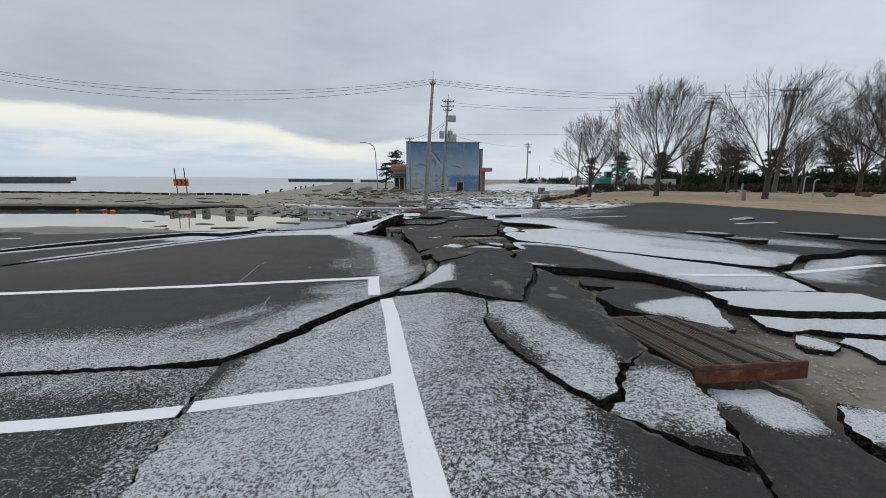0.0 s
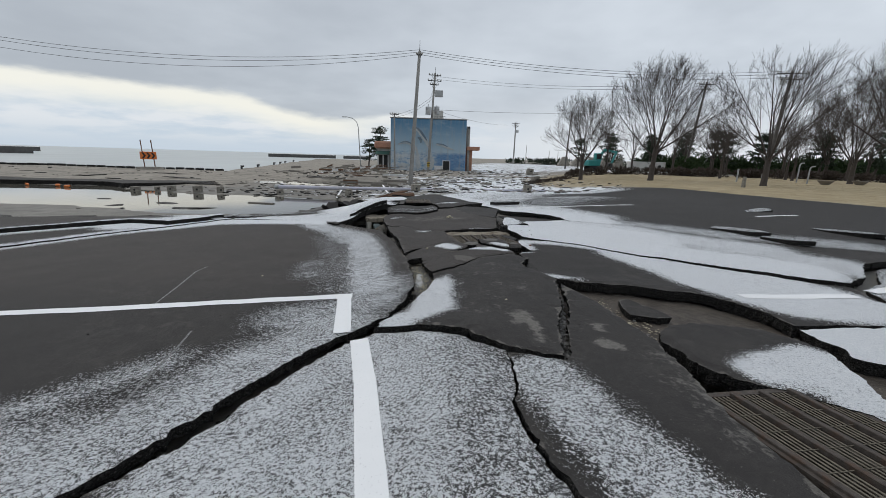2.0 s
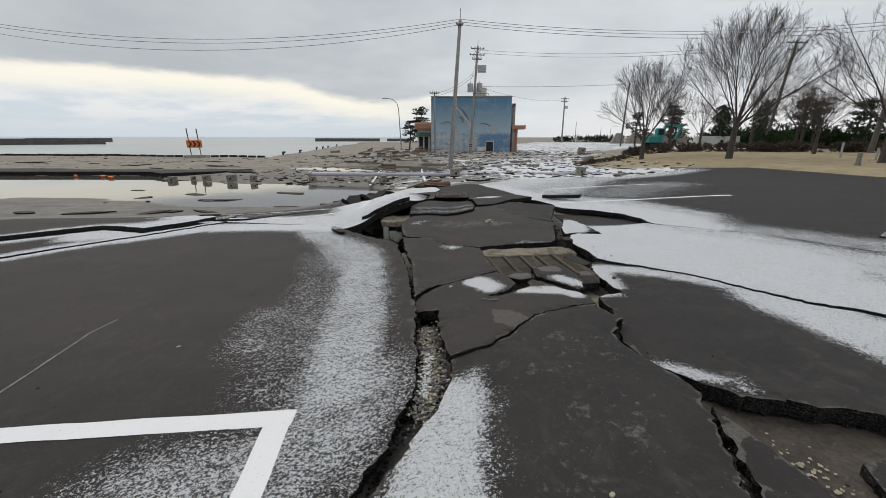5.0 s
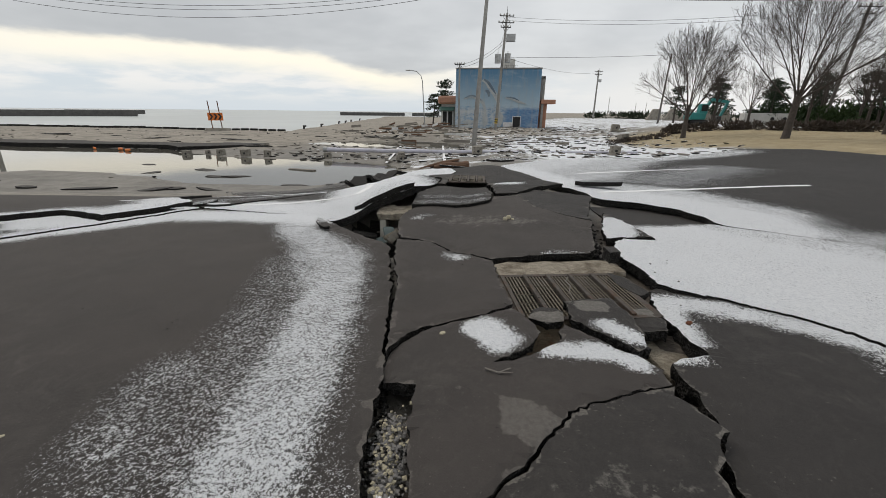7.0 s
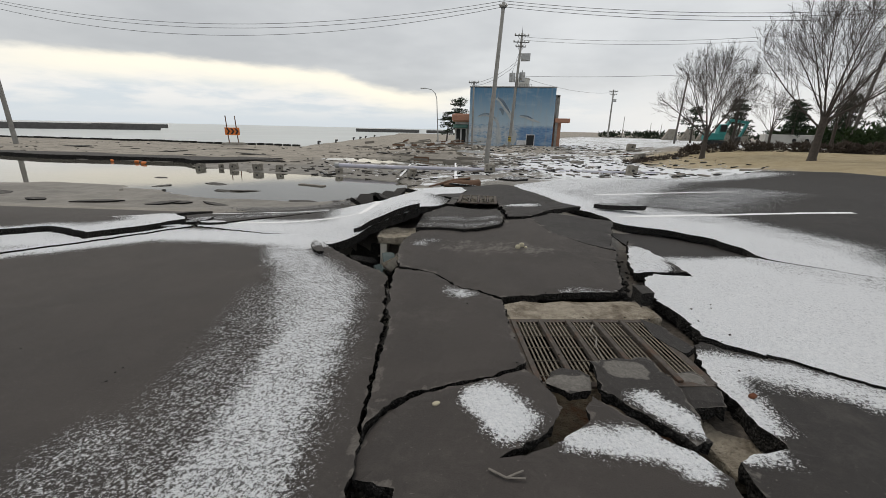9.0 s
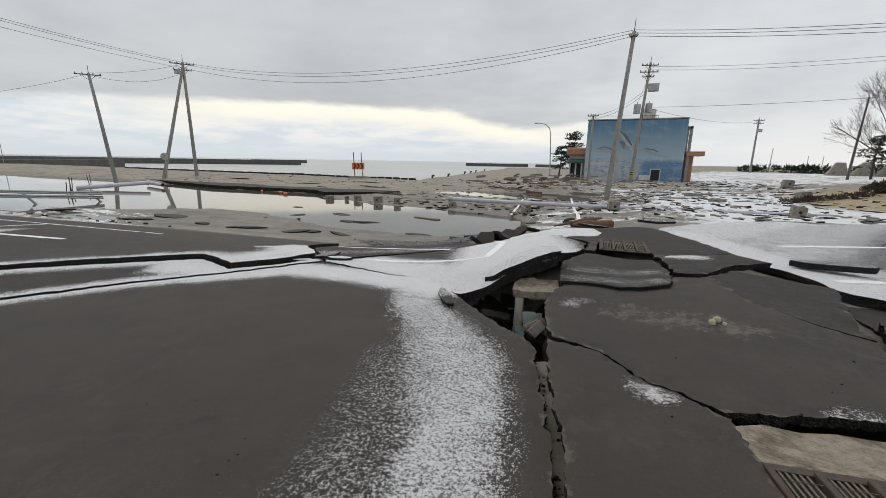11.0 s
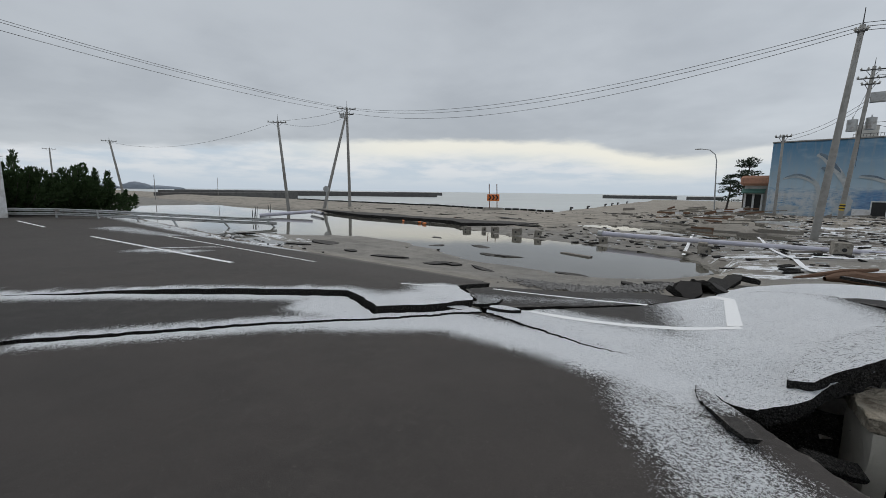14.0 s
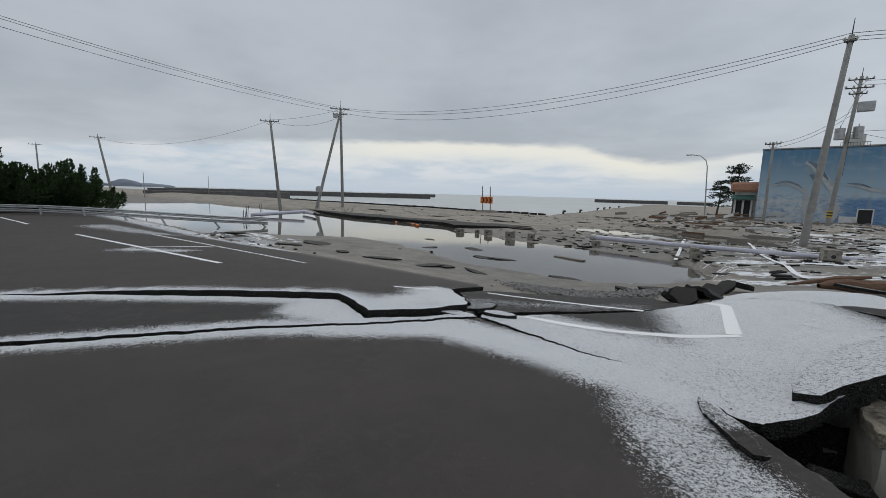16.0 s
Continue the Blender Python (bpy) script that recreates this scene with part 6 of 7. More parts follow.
def utility_pole(base, top, label, arms=(), spike=0.8, r=(0.2, 0.12), band=False, gear=(), brace=None, turn=0.0, mat=POLE):
    """A concrete pole that leans from base to top. arms: metres below the top and arm length; gear: cans and boxes (below top, side, size)."""
    base, top = Vector(base), Vector(top)
    g = empty("utility_pole", Matrix.Translation(base), label, "utility pole", group="utility poles")
    d = top - base
    at = lambda k: d * (1 - k / d.length)
    vs, fs = tube([Vector((0, 0, -0.3)), d * 0.5, d], [r[0], (r[0] + r[1]) / 2, r[1]], 12)
    fs.append(tuple(range(len(vs) - 12, len(vs))))
    mesh_ob("shaft", vs, fs, mat, g, smooth=True)
    across = Vector((math.cos(turn), math.sin(turn), 0))
    for below, length in arms:
        c = at(below)
        bm = bmesh.new()
        bar(bm, c - across * length / 2 + Vector((0, -0.1, 0)), c + across * length / 2 + Vector((0, -0.1, 0)), 0.09, 0.09)
        part("crossarm", bm, STEEL_DARK, g)
        for u in (-0.47, -0.2, 0.2, 0.47):
            bm = bmesh.new()
            insulator(bm, tuple(c + across * length * u + Vector((0, -0.1, 0.03))), 1.3)
            part("insulator", bm, WALL, g)
        bm = bmesh.new()
        bar(bm, c + across * length * 0.3 + Vector((0, -0.1, 0)), at(below + 0.6), 0.03)
        bar(bm, c - across * length * 0.3 + Vector((0, -0.1, 0)), at(below + 0.6), 0.03)
        part("arm_brace", bm, STEEL_DARK, g)
    if spike:
        bm = bmesh.new()
        bar(bm, d, d + Vector((0.02, 0, spike)), 0.035, 0.02, 6)
        part("top_spike", bm, STEEL_DARK, g)
    if band:
        bm = bmesh.new()
        bar(bm, d * (1.0 / d.length), d * (1.6 / d.length), r[0] * 1.03, r[0] * 1.02, 14)
        part("warning_band", bm, YELLOW, g, "yellow and black warning band")
        for k in (1.12, 1.38):
            bm = bmesh.new()
            bar(bm, d * (k / d.length), d * ((k + 0.13) / d.length), r[0] * 1.05, r[0] * 1.05, 14)
            part("black_stripe", bm, BLACK, g)
    for below, side, size, kind in gear:
        c = at(below) + across * side
        bm = bmesh.new()
        if kind == "can":
            bar(bm, c - Vector((0, 0, size / 2)), c + Vector((0, 0, size / 2)), size * 0.36, size * 0.36, 12)
            bar(bm, c + Vector((0, 0, size / 2)), c + Vector((0, 0, size * 0.75)), 0.05, 0.05, 6)
            part("transformer", bm, GALV, g, "grey pole transformer")
        else:
            box(bm, c, (size, size * 0.5, size * 0.75), bevel=0.03)
            part("switch_box", bm, GALV, g, "grey switch box")
        bm = bmesh.new()
        bar(bm, at(below), c, 0.05)
        part("bracket", bm, STEEL_DARK, g)
    if brace:
        b0 = Vector(brace) - base
        vs, fs = tube([b0, d * 0.97], [r[0] * 0.95, r[1] * 0.95], 12)
        mesh_ob("strut_pole", vs, fs, POLE, g, smooth=True)
    return g


def cable(a, c, sag, r=0.016, label="black overhead power cable"):
    a, c = Vector(a), Vector(c)
    pts = [a.lerp(c, u) - Vector((0, 0, sag * 4 * u * (1 - u))) for u in (i / 24 for i in range(25))]
    vs, fs = tube(pts, [r] * 25, 4)
    tagged(mesh_ob("power_cable", vs, fs, WIRE), label, "cable", group="overhead cables")


POLE_MID = ((-2.0, 41.8, -1.15), (-1.25, 41.4, 10.9))
utility_pole(*POLE_MID, "tall leaning grey concrete pole in the silt", ((0.35, 0.5),), 0.9, (0.22, 0.13))
utility_pole((-0.4, 60.0, -0.8), (0.35, 60.0, 12.6), "leaning concrete pole with tangled fittings and transformers", ((0.3, 1.7), (1.0, 1.9), (1.5, 1.2)), 0.7, (0.2, 0.13), True,
             ((4.9, -0.6, 1.0, "can"), (4.8, 0.62, 1.0, "can"), (2.6, 0.75, 1.1, "box")), turn=0.25)
bm = bmesh.new()
bar(bm, (0.28, 60.0, 12.4), (0.1, 59.8, 4.0), 0.02)
bar(bm, (0.35, 60.0, 11.2), (-0.5, 59.6, 8.4), 0.02)
tagged(part("loose_cable", bm, WIRE), "loose cable hanging on the pole", "cable")
utility_pole((-5.0, 59.0, -0.7), (-5.05, 59.0, 7.2), "short thin dark pole beside the building", ((0.2, 1.2),), 0.0, (0.13, 0.1))
POLE_L = ((-52.5, 42.7, -1.7), (-52.0, 42.1, 12.9))
utility_pole(*POLE_L, "braced pair of concrete poles in the flood water", ((0.2, 2.6), (0.9, 2.0)), 0.9, (0.24, 0.15), False, ((1.1, -0.7, 0.7, "box"),), (-52.4, 38.2, -1.7), turn=0.9)
utility_pole((-54.15, 34.1, -1.5), (-54.6, 33.25, 10.2), "leaning concrete pole by the flood water", ((0.2, 2.3),), 0.8, (0.22, 0.13), False, turn=0.9)
utility_pole((-105.9, 25.0, -0.8), (-106.2, 23.5, 10.6), "distant leaning utility pole", ((0.2, 2.4),), 0.5, (0.24, 0.15), turn=1.4)
utility_pole((-151.9, 17.7, -0.8), (-151.9, 17.7, 11.3), "distant utility pole beyond the shrubs", ((0.2, 2.6),), 0.5, (0.24, 0.15), turn=1.4)
utility_pole((-168, 8.0, -0.8), (-168, 8.0, 9.5), "distant utility pole far along the shore", ((0.2, 2.6), (0.9, 2.6)), 0.5, (0.26, 0.16), turn=1.4)
utility_pole((-34, -12, -0.9), (-34, -12, 13.2), "utility pole at the edge of the car park", ((0.2, 2.3),), 0.6, (0.22, 0.14), turn=0.3)
POLE_R1 = ((32.2, 52.8, 0.3), (33.1, 52.4, 11.3))
utility_pole(*POLE_R1, "leaning dark pole among the bare trees", ((0.3, 2.2), (0.9, 1.4)), 0.5, (0.18, 0.12), turn=0.1, mat=DARK_POLE)
POLE_R2 = ((34.5, 42.8, 0.3), (34.9, 42.5, 10.7))
utility_pole(*POLE_R2, "leaning pole with crossarms among bare trees", ((0.25, 2.8), (0.8, 2.0)), 0.5, (0.22, 0.14), gear=((1.0, -0.6, 0.6, "can"),), turn=-0.2, mat=DARK_POLE)
utility_pole((22.1, 68.5, 0.2), (22.4, 68.5, 9.2), "thin distant pole beside a bare tree", (), 0.0, (0.14, 0.09), mat=DARK_POLE)
utility_pole((21.5, 107.8, -0.3), (21.5, 107.8, 10.7), "distant utility pole across the plain", ((0.3, 1.8), (0.9, 1.6)), 0.4, (0.2, 0.14), gear=((2.2, 0.4, 0.8, "box"),))
for x, y, h in ((27, 118, 5.5), (40, 140, 4.5), (43, 140, 4.5), (-119.6, 33.2, 4.5), (-144.6, 55.5, 4.9)):
    bm = bmesh.new()
    bar(bm, (x, y, ground_h(x, y) - 0.2), (x + 0.1, y, h), 0.09, 0.06, 8)
    tagged(part("thin_post", bm, POLE), "thin distant post on the skyline", "post", group="distant posts")
mid_top, left_top = Vector(POLE_MID[1]), Vector(POLE_L[1])
for o, dz, sag in ((0.0, 0.0, 2.0), (0.3, -0.25, 2.1), (-0.25, -0.6, 2.4)):
    cable(left_top + Vector((o, 0, dz)), mid_top + Vector((0, o * 0.3, dz * 0.7 + 0.1)), sag)
    cable(mid_top + Vector((0, o * 0.3, dz * 0.7 + 0.1)), Vector(POLE_R2[1]) + Vector((o, 0, dz)), 0.9)
    cable(left_top + Vector((o, 0, dz)), (-34 + o, -12, 13.0 + dz), 1.3)
cable(left_top + Vector((0, 0, -0.2)), (-54.6, 33.3, 10.2), 0.3)
cable((-54.6, 33.2, 10.1), (-106.2, 23.5, 10.3), 2.0)
cable((-54.2, 33.5, 9.9), left_top + Vector((0, 0, -1.2)), 0.8)
for dz in (0.0, -0.35):
    cable((-5.0, 59, 7.0 + dz), (0.2, 60, 9.8 + dz), 0.5)
    cable((0.35, 60, 12.2 + dz), (33.1, 52.4, 11.2 + dz), 0.8, 0.014)
cable((0.3, 60, 7.9), (21.5, 107.8, 10.2), 0.8)
cable((0.3, 60, 7.9), (33.1, 52.4, 8.2), 0.5, 0.016)


def street_lamp():
    x, y = -13.2, 80.0
    g = empty("street_lamp", pose(x, y, ground_h(x, y)), "grey street lamp with a curved arm", "street lamp")
    vs, fs = tube([Vector(p) for p in ((0, 0, 0), (-0.2, 0, 4), (-0.35, 0, 7.2), (-0.6, -0.1, 8.1), (-1.3, -0.2, 8.75), (-2.4, -0.4, 8.95))], [0.11, 0.09, 0.075, 0.07, 0.065, 0.06], 8)
    mesh_ob("post", vs, fs, GALV, g, smooth=True)
    bm = bmesh.new()
    box(bm, (-2.75, -0.45, 8.93), (0.85, 0.3, 0.16), bevel=0.05)
    part("lamp_head", bm, GALV, g)


street_lamp()


# ---- the building with the sea mural ----
def make_mural():
    b = Mat("painted_mural", 0.75)
    sep = b.n("ShaderNodeSeparateXYZ")
    b.link(b.co, sep.inputs[0])
    z = sep.outputs[2]
    wave = b.math("MULTIPLY", b.math("SUBTRACT", b.noise(0.8, 5, vec=b.co, stretch=(1, 1, 3)), 0.5), 1.3)
    h = b.math("ADD", z, wave)
    sky = b.mix(b.range(z, 2.6, 7.4), (0.40, 0.51, 0.58), (0.095, 0.215, 0.34))
    sea = b.mix(b.range(b.noise(2.6, 6, 0.65, vec=b.co, stretch=(0.6, 1, 3.5)), 0.42, 0.62), (0.11, 0.24, 0.40), (0.48, 0.545, 0.585))
    foam = b.mix(b.range(b.noise(1.1, 5, 0.7, vec=b.co), 0.40, 0.58), sea, (0.50, 0.53, 0.54))
    low = b.mix(b.range(z, 2.4, 3.2), foam, sea)
    c = b.mix(b.range(h, 2.75, 3.15), low, sky)
    xs = sep.outputs[0]
    blue = b.math("MULTIPLY", b.range(xs, 6.6, 7.4), b.range(z, 3.0, 2.6))
    c = b.mix(b.math("MULTIPLY", blue, 0.8), c, b.mix(b.range(b.noise(3, 5, 0.6, vec=b.co, stretch=(0.6, 1, 3)), 0.4, 0.65), (0.03, 0.13, 0.32), (0.12, 0.28, 0.46)))
    cloud = b.range(b.noise(0.5, 6, 0.6, vec=b.co, stretch=(0.6, 1, 1.8)), 0.52, 0.75, 0, 0.5)
    c = b.mix(cloud, c, (0.45, 0.52, 0.56))
    grime = b.range(b.noise(0.7, 7, 0.7, vec=b.co, stretch=(3, 1, 0.4)), 0.5, 0.72, 0, 0.55)
    b.color(b.mix(grime, c, (0.36, 0.35, 0.32)))
    return b.bump(b.noise(40, 3, vec=b.co), 0.3, 0.01).m


MURAL = make_mural()
PAINT_PALE = make_plain("pale_mural_paint", (0.40, 0.43, 0.44), (0.52, 0.53, 0.52), 1.6, 0.8, stain=(0.24, 0.30, 0.34))


PAINT_SLATE = make_plain("slate_mural_paint", (0.10, 0.14, 0.19), (0.17, 0.22, 0.27), 1.6, 0.8, stain=(0.24, 0.30, 0.34))


def leap(parent, pts, w, mat, out=0.06):
    """A plain curved painted shape on the mural, tapered along points (x, z)."""
    n = 18
    vs, fs = [], []
    for i in range(n + 1):
        u = i / n
        k = min(len(pts) - 2, int(u * (len(pts) - 1)))
        f = u * (len(pts) - 1) - k
        p = [pts[max(0, min(len(pts) - 1, k + d))] for d in (-1, 0, 1, 2)]
        c = [0.5 * (2 * p[1][a] + (p[2][a] - p[0][a]) * f + (2 * p[0][a] - 5 * p[1][a] + 4 * p[2][a] - p[3][a]) * f * f + (3 * p[1][a] - p[0][a] - 3 * p[2][a] + p[3][a]) * f ** 3) for a in (0, 1)]
        h = w * (math.sin(math.pi * (0.08 + 0.92 * u)) ** 0.75 + 0.04)
        d = (pts[k + 1][0] - pts[k][0], pts[k + 1][1] - pts[k][1])
        L = math.hypot(*d)
        vs += [(c[0] - d[1] / L * h, -out, c[1] + d[0] / L * h), (c[0] + d[1] / L * h, -out, c[1] - d[0] / L * h)]
    fs = [(2 * i, 2 * i + 2, 2 * i + 3, 2 * i + 1) for i in range(n)]
    mesh_ob("painted_shape", vs, fs, mat, parent)


def building():
    bx, by, bz = -6.25, 66.2, -0.75
    g = empty("seaside_building", pose(bx, by, bz), "flat-roofed building with a blue sea mural", "building")
    W, D, H = 11.7, 12.0, 7.95
    bm = bmesh.new()
    box(bm, (W / 2, D / 2, H / 2), (W, D, H), bevel=0.12)
    part("wall", bm, MURAL, g, "wall painted with a blue sea mural")
    bm = bmesh.new()
    box(bm, (W / 2, D / 2, H + 0.06), (W + 0.12, D + 0.1, 0.12))
    part("parapet", bm, POLE, g)
    bm = bmesh.new()
    bar(bm, (7.25, 3, H), (7.25, 3, H + 1.5), 0.85, 0.85, 16)
    part("water_tank", bm, WALL, g, "pale round roof tank")
    bm = bmesh.new()
    for k in range(10):
        bar(bm, (6.2 + k * 0.24, 1.2, H), (6.2 + k * 0.24, 1.2, H + 0.55), 0.03)
    bar(bm, (6.2, 1.2, H + 0.55), (8.4, 1.2, H + 0.55), 0.04)
    part("roof_rail", bm, STEEL_DARK, g)
    for pts, w in (([(1.2, 4.05), (2.2, 4.35), (3.2, 4.1), (3.9, 3.5), (4.2, 2.6), (4.3, 1.4)], 0.22), ([(3.7, 6.5), (4.3, 6.2), (5.0, 5.3), (5.6, 4.5), (6.1, 3.4), (6.3, 1.9)], 0.3), ([(7.0, 4.2), (8.0, 4.1), (8.8, 3.75), (9.9, 3.4)], 0.2)):
        leap(g, pts, w, PAINT_PALE)
    for pts, w in (([(1.35, 4.2), (2.3, 4.5), (3.2, 4.2), (3.7, 3.8)], 0.1), ([(3.9, 6.6), (4.5, 6.2), (5.2, 5.3), (5.7, 4.6)], 0.17), ([(4.2, 5.2), (4.6, 4.9), (4.7, 4.3)], 0.2), ([(7.1, 4.32), (8.1, 4.2), (8.9, 3.85)], 0.09)):
        leap(g, pts, w, PAINT_SLATE, 0.075)
    for x, z, w, h in ((4.3, 1.2, 0.9, 2.2), (6.4, 1.4, 1.2, 2.6), (2.0, 0.9, 2.4, 0.8)):
        vs = [(x + w * math.cos(a) * random.uniform(0.3, 0.5), -0.05, z + h * math.sin(a) * random.uniform(0.3, 0.5)) for a in (2 * math.pi * k / 15 for k in range(15))]
        mesh_ob("painted_foam", vs, [tuple(range(15))], PAINT_PALE, g)
    bm = bmesh.new()
    box(bm, (8.7, -0.03, 0.85), (1.0, 0.12, 1.7))
    part("doorway", bm, BLACK, g, "dark open doorway")
    bm = bmesh.new()
    for dx in (-0.55, 0.55):
        box(bm, (8.7 + dx, -0.06, 0.87), (0.1, 0.14, 1.74))
    box(bm, (8.7, -0.06, 1.76), (1.2, 0.14, 0.1))
    part("door_frame", bm, WHITE, g)
    bm = bmesh.new()
    box(bm, (7.5, -0.1, 0.5), (1.3, 0.12, 0.95), bevel=0.02)
    part("white_panel", bm, WHITE, g, "white panel leaning at the wall")
    # terracotta wing behind, with its green awning and posts
    bm = bmesh.new()
    box(bm, (-1.3, 4.4, 3.95), (3.0, 5.0, 1.15), bevel=0.25)
    part("wing_band", bm, TERRA, g, "rounded terracotta band")
    bm = bmesh.new()
    box(bm, (-1.25, 4.6, 1.7), (2.2, 4.2, 3.4))
    part("wing_wall", bm, WALL, g)
    bm = bmesh.new()
    box(bm, (-1.45, 1.95, 2.75), (2.2, 1.4, 0.12), Euler((0.35, 0, 0)).to_matrix())
    part("awning", bm, GREEN_ROOF, g, "sagging green awning")
    for x in (-2.2, -1.4, -0.6):
        bm = bmesh.new()
        box(bm, (x, 2.3, 1.2), (0.18, 0.18, 2.4))
        part("wing_post", bm, WHITE, g)
    for x in (-1.9, -1.0):
        bm = bmesh.new()
        box(bm, (x, 2.47, 1.4), (0.7, 0.06, 1.9))
        part("window", bm, BLACK, g, "dark window opening")
    # the open frame at the other end
    for x, y in ((12.15, 0.6), (12.15, 4.5)):
        bm = bmesh.new()
        box(bm, (x, y, 3.5), (0.32, 0.4, 7.0))
        part("frame_post", bm, POLE, g)
    bm = bmesh.new()
    box(bm, (12.0, 0.6, 6.9), (0.6, 0.4, 0.3))
    box(bm, (12.0, 2.5, 6.9), (0.4, 4.0, 0.3))
    part("frame_beam", bm, POLE, g)
    bm = bmesh.new()
    box(bm, (12.9, 2.0, 3.75), (2.0, 3.6, 0.55), bevel=0.04)
    part("balcony_band", bm, TERRA, g, "terracotta balcony band")
    for x, z0, z1 in ((11.95, 0, 3.5), (12.6, 0, 3.5)):
        bm = bmesh.new()
        box(bm, (x, 1.2, (z0 + z1) / 2), (0.45, 0.5, z1 - z0))
        part("pier", bm, TERRA, g)


building()


# ---- trees ----
def bare_tree(seed, height, width, fork=0.3, limbs=9, lean=0.0, dense=1.0):
    """A bare broad-leaved tree: trunk, fanned limbs and fine ascending twigs inside a rounded crown, base at the origin."""
    rnd = random.Random(seed)
    parts = {"trunk": ([], []), "limb": ([], []), "crown": ([], [])}
    th = height * fork
    mid = th + (height - th) * 0.36
    drift = Vector((lean * 0.12 * height, 0, 0))

    def add(kind, pts, rad, sides):
        vs, fs = tube(pts, rad, sides)
        V, F = parts[kind]
        o = len(V)
        V += vs
        F += [tuple(i + o for i in f) for f in fs]

    def out_of_crown(p, slack):
        """Over 1 outside the crown's rounded, slightly uneven outline."""
        up = (p.z - mid) / ((height - mid) if p.z > mid else (mid - th * 0.75))
        q = p - drift * max(0.0, p.z / height)
        r = math.hypot(q.x, q.y) / (width * 0.5)
        return math.hypot(r, up) * (1 + 0.10 * noise.noise((p.x * 0.9, p.y * 0.9, p.z * 0.9 + seed))) / slack

    def grow(p, d, length, up, n, slack):
        pts = [p]
        slack *= 1 - 0.30 * rnd.random() ** 2
        for k in range(n):
            d = (d + Vector((rnd.gauss(0, 0.045) + lean * 0.02, rnd.gauss(0, 0.045), up + rnd.gauss(0, 0.02)))).normalized()
            q = pts[-1] + d * length / n
            if k and out_of_crown(q, slack) > 1:
                break
            pts.append(q)
        return pts

    def branch(p, d, length, r, level):
        n = (8, 5, 4, 3)[level]
        pts = grow(p, d, length, (0.012, 0.02, 0.015, 0.01)[level], n, (0.94, 0.98, 1.01, 1.03)[level])
        m = len(pts) - 1
        if m < 1:
            return
        rad = [max(0.0036, r * (1 - 0.86 * (k / n) ** 0.8)) for k in range(m + 1)]
        add("limb" if level < 2 else "crown", pts, rad, (7, 4, 3, 3)[level])
        if level == 3:
            return
        count = int((13, 8, 6)[level] * dense * (0.4 + 0.6 * m / n))
        for k in range(count):
            u = min(0.985, (0.22, 0.15, 0.10)[level] + 0.85 * (k + rnd.random()) / count)
            i = min(m - 1, int(u * m))
            s = pts[i].lerp(pts[i + 1], u * m - i)
            ax = (pts[i + 1] - pts[i]).normalized()
            side = ax.cross(Vector((rnd.gauss(0, 1), rnd.gauss(0, 1), rnd.gauss(0, 0.6)))).normalized()
            a = rnd.uniform(0.28, 0.62)
            nd = (ax * math.cos(a) + side * math.sin(a) + Vector((0, 0, 0.06))).normalized()
            branch(s, nd, length * rnd.uniform(0.38, 0.62) * (1.15 - 0.45 * u), max(0.0048, rad[i] * 0.46), level + 1)

    r0 = height * 0.019
    wob = Vector((lean * 0.2, rnd.gauss(0, 0.05), 0))
    add("trunk", [Vector((0, 0, -0.15)), Vector((0, 0, 0.12)), wob * 0.5 + Vector((0, 0, th * 0.5)), wob + Vector((0, 0, th))], [r0 * 1.6, r0 * 1.2, r0, r0 * 0.95], 10)
    for k in range(limbs):
        a = 2 * math.pi * (k * 0.382 + rnd.uniform(-0.05, 0.05))
        out = 0.06 + 0.94 * (k + 0.5) / limbs
        reach, rise = width * 0.5 * out, (height - th) * (1.0 - 0.50 * out)
        d = Vector((math.cos(a) * reach + lean * 0.3, math.sin(a) * reach, rise)).normalized()
        branch(wob * rnd.uniform(0.7, 1) + Vector((0, 0, th * rnd.uniform(0.66, 1.0))), d, math.hypot(reach, rise) * 1.02, r0 * rnd.uniform(0.26, 0.44), 0)
    return parts


def plant_bare(seed, places, height, label, **kw):
    """One bare tree, then its copies: places are x, y, size, turn."""
    first = None
    for x, y, s, turn in places:
        m = pose(x, y, ground_h(x, y), 0, 0, turn) @ Matrix.Scale(s, 4)
        if first is None:
            first = empty("bare_tree", Matrix.Identity(4), label, "tree", group="bare park trees")
            for n, (V, F) in bare_tree(seed, height, **kw).items():
                mesh_ob(n, V, F, BARK if n == "trunk" else TWIG, first, smooth=n == "trunk")
            first.matrix_world = m
        else:
            c = copy_thing(first, m)
            c.matrix_world = m


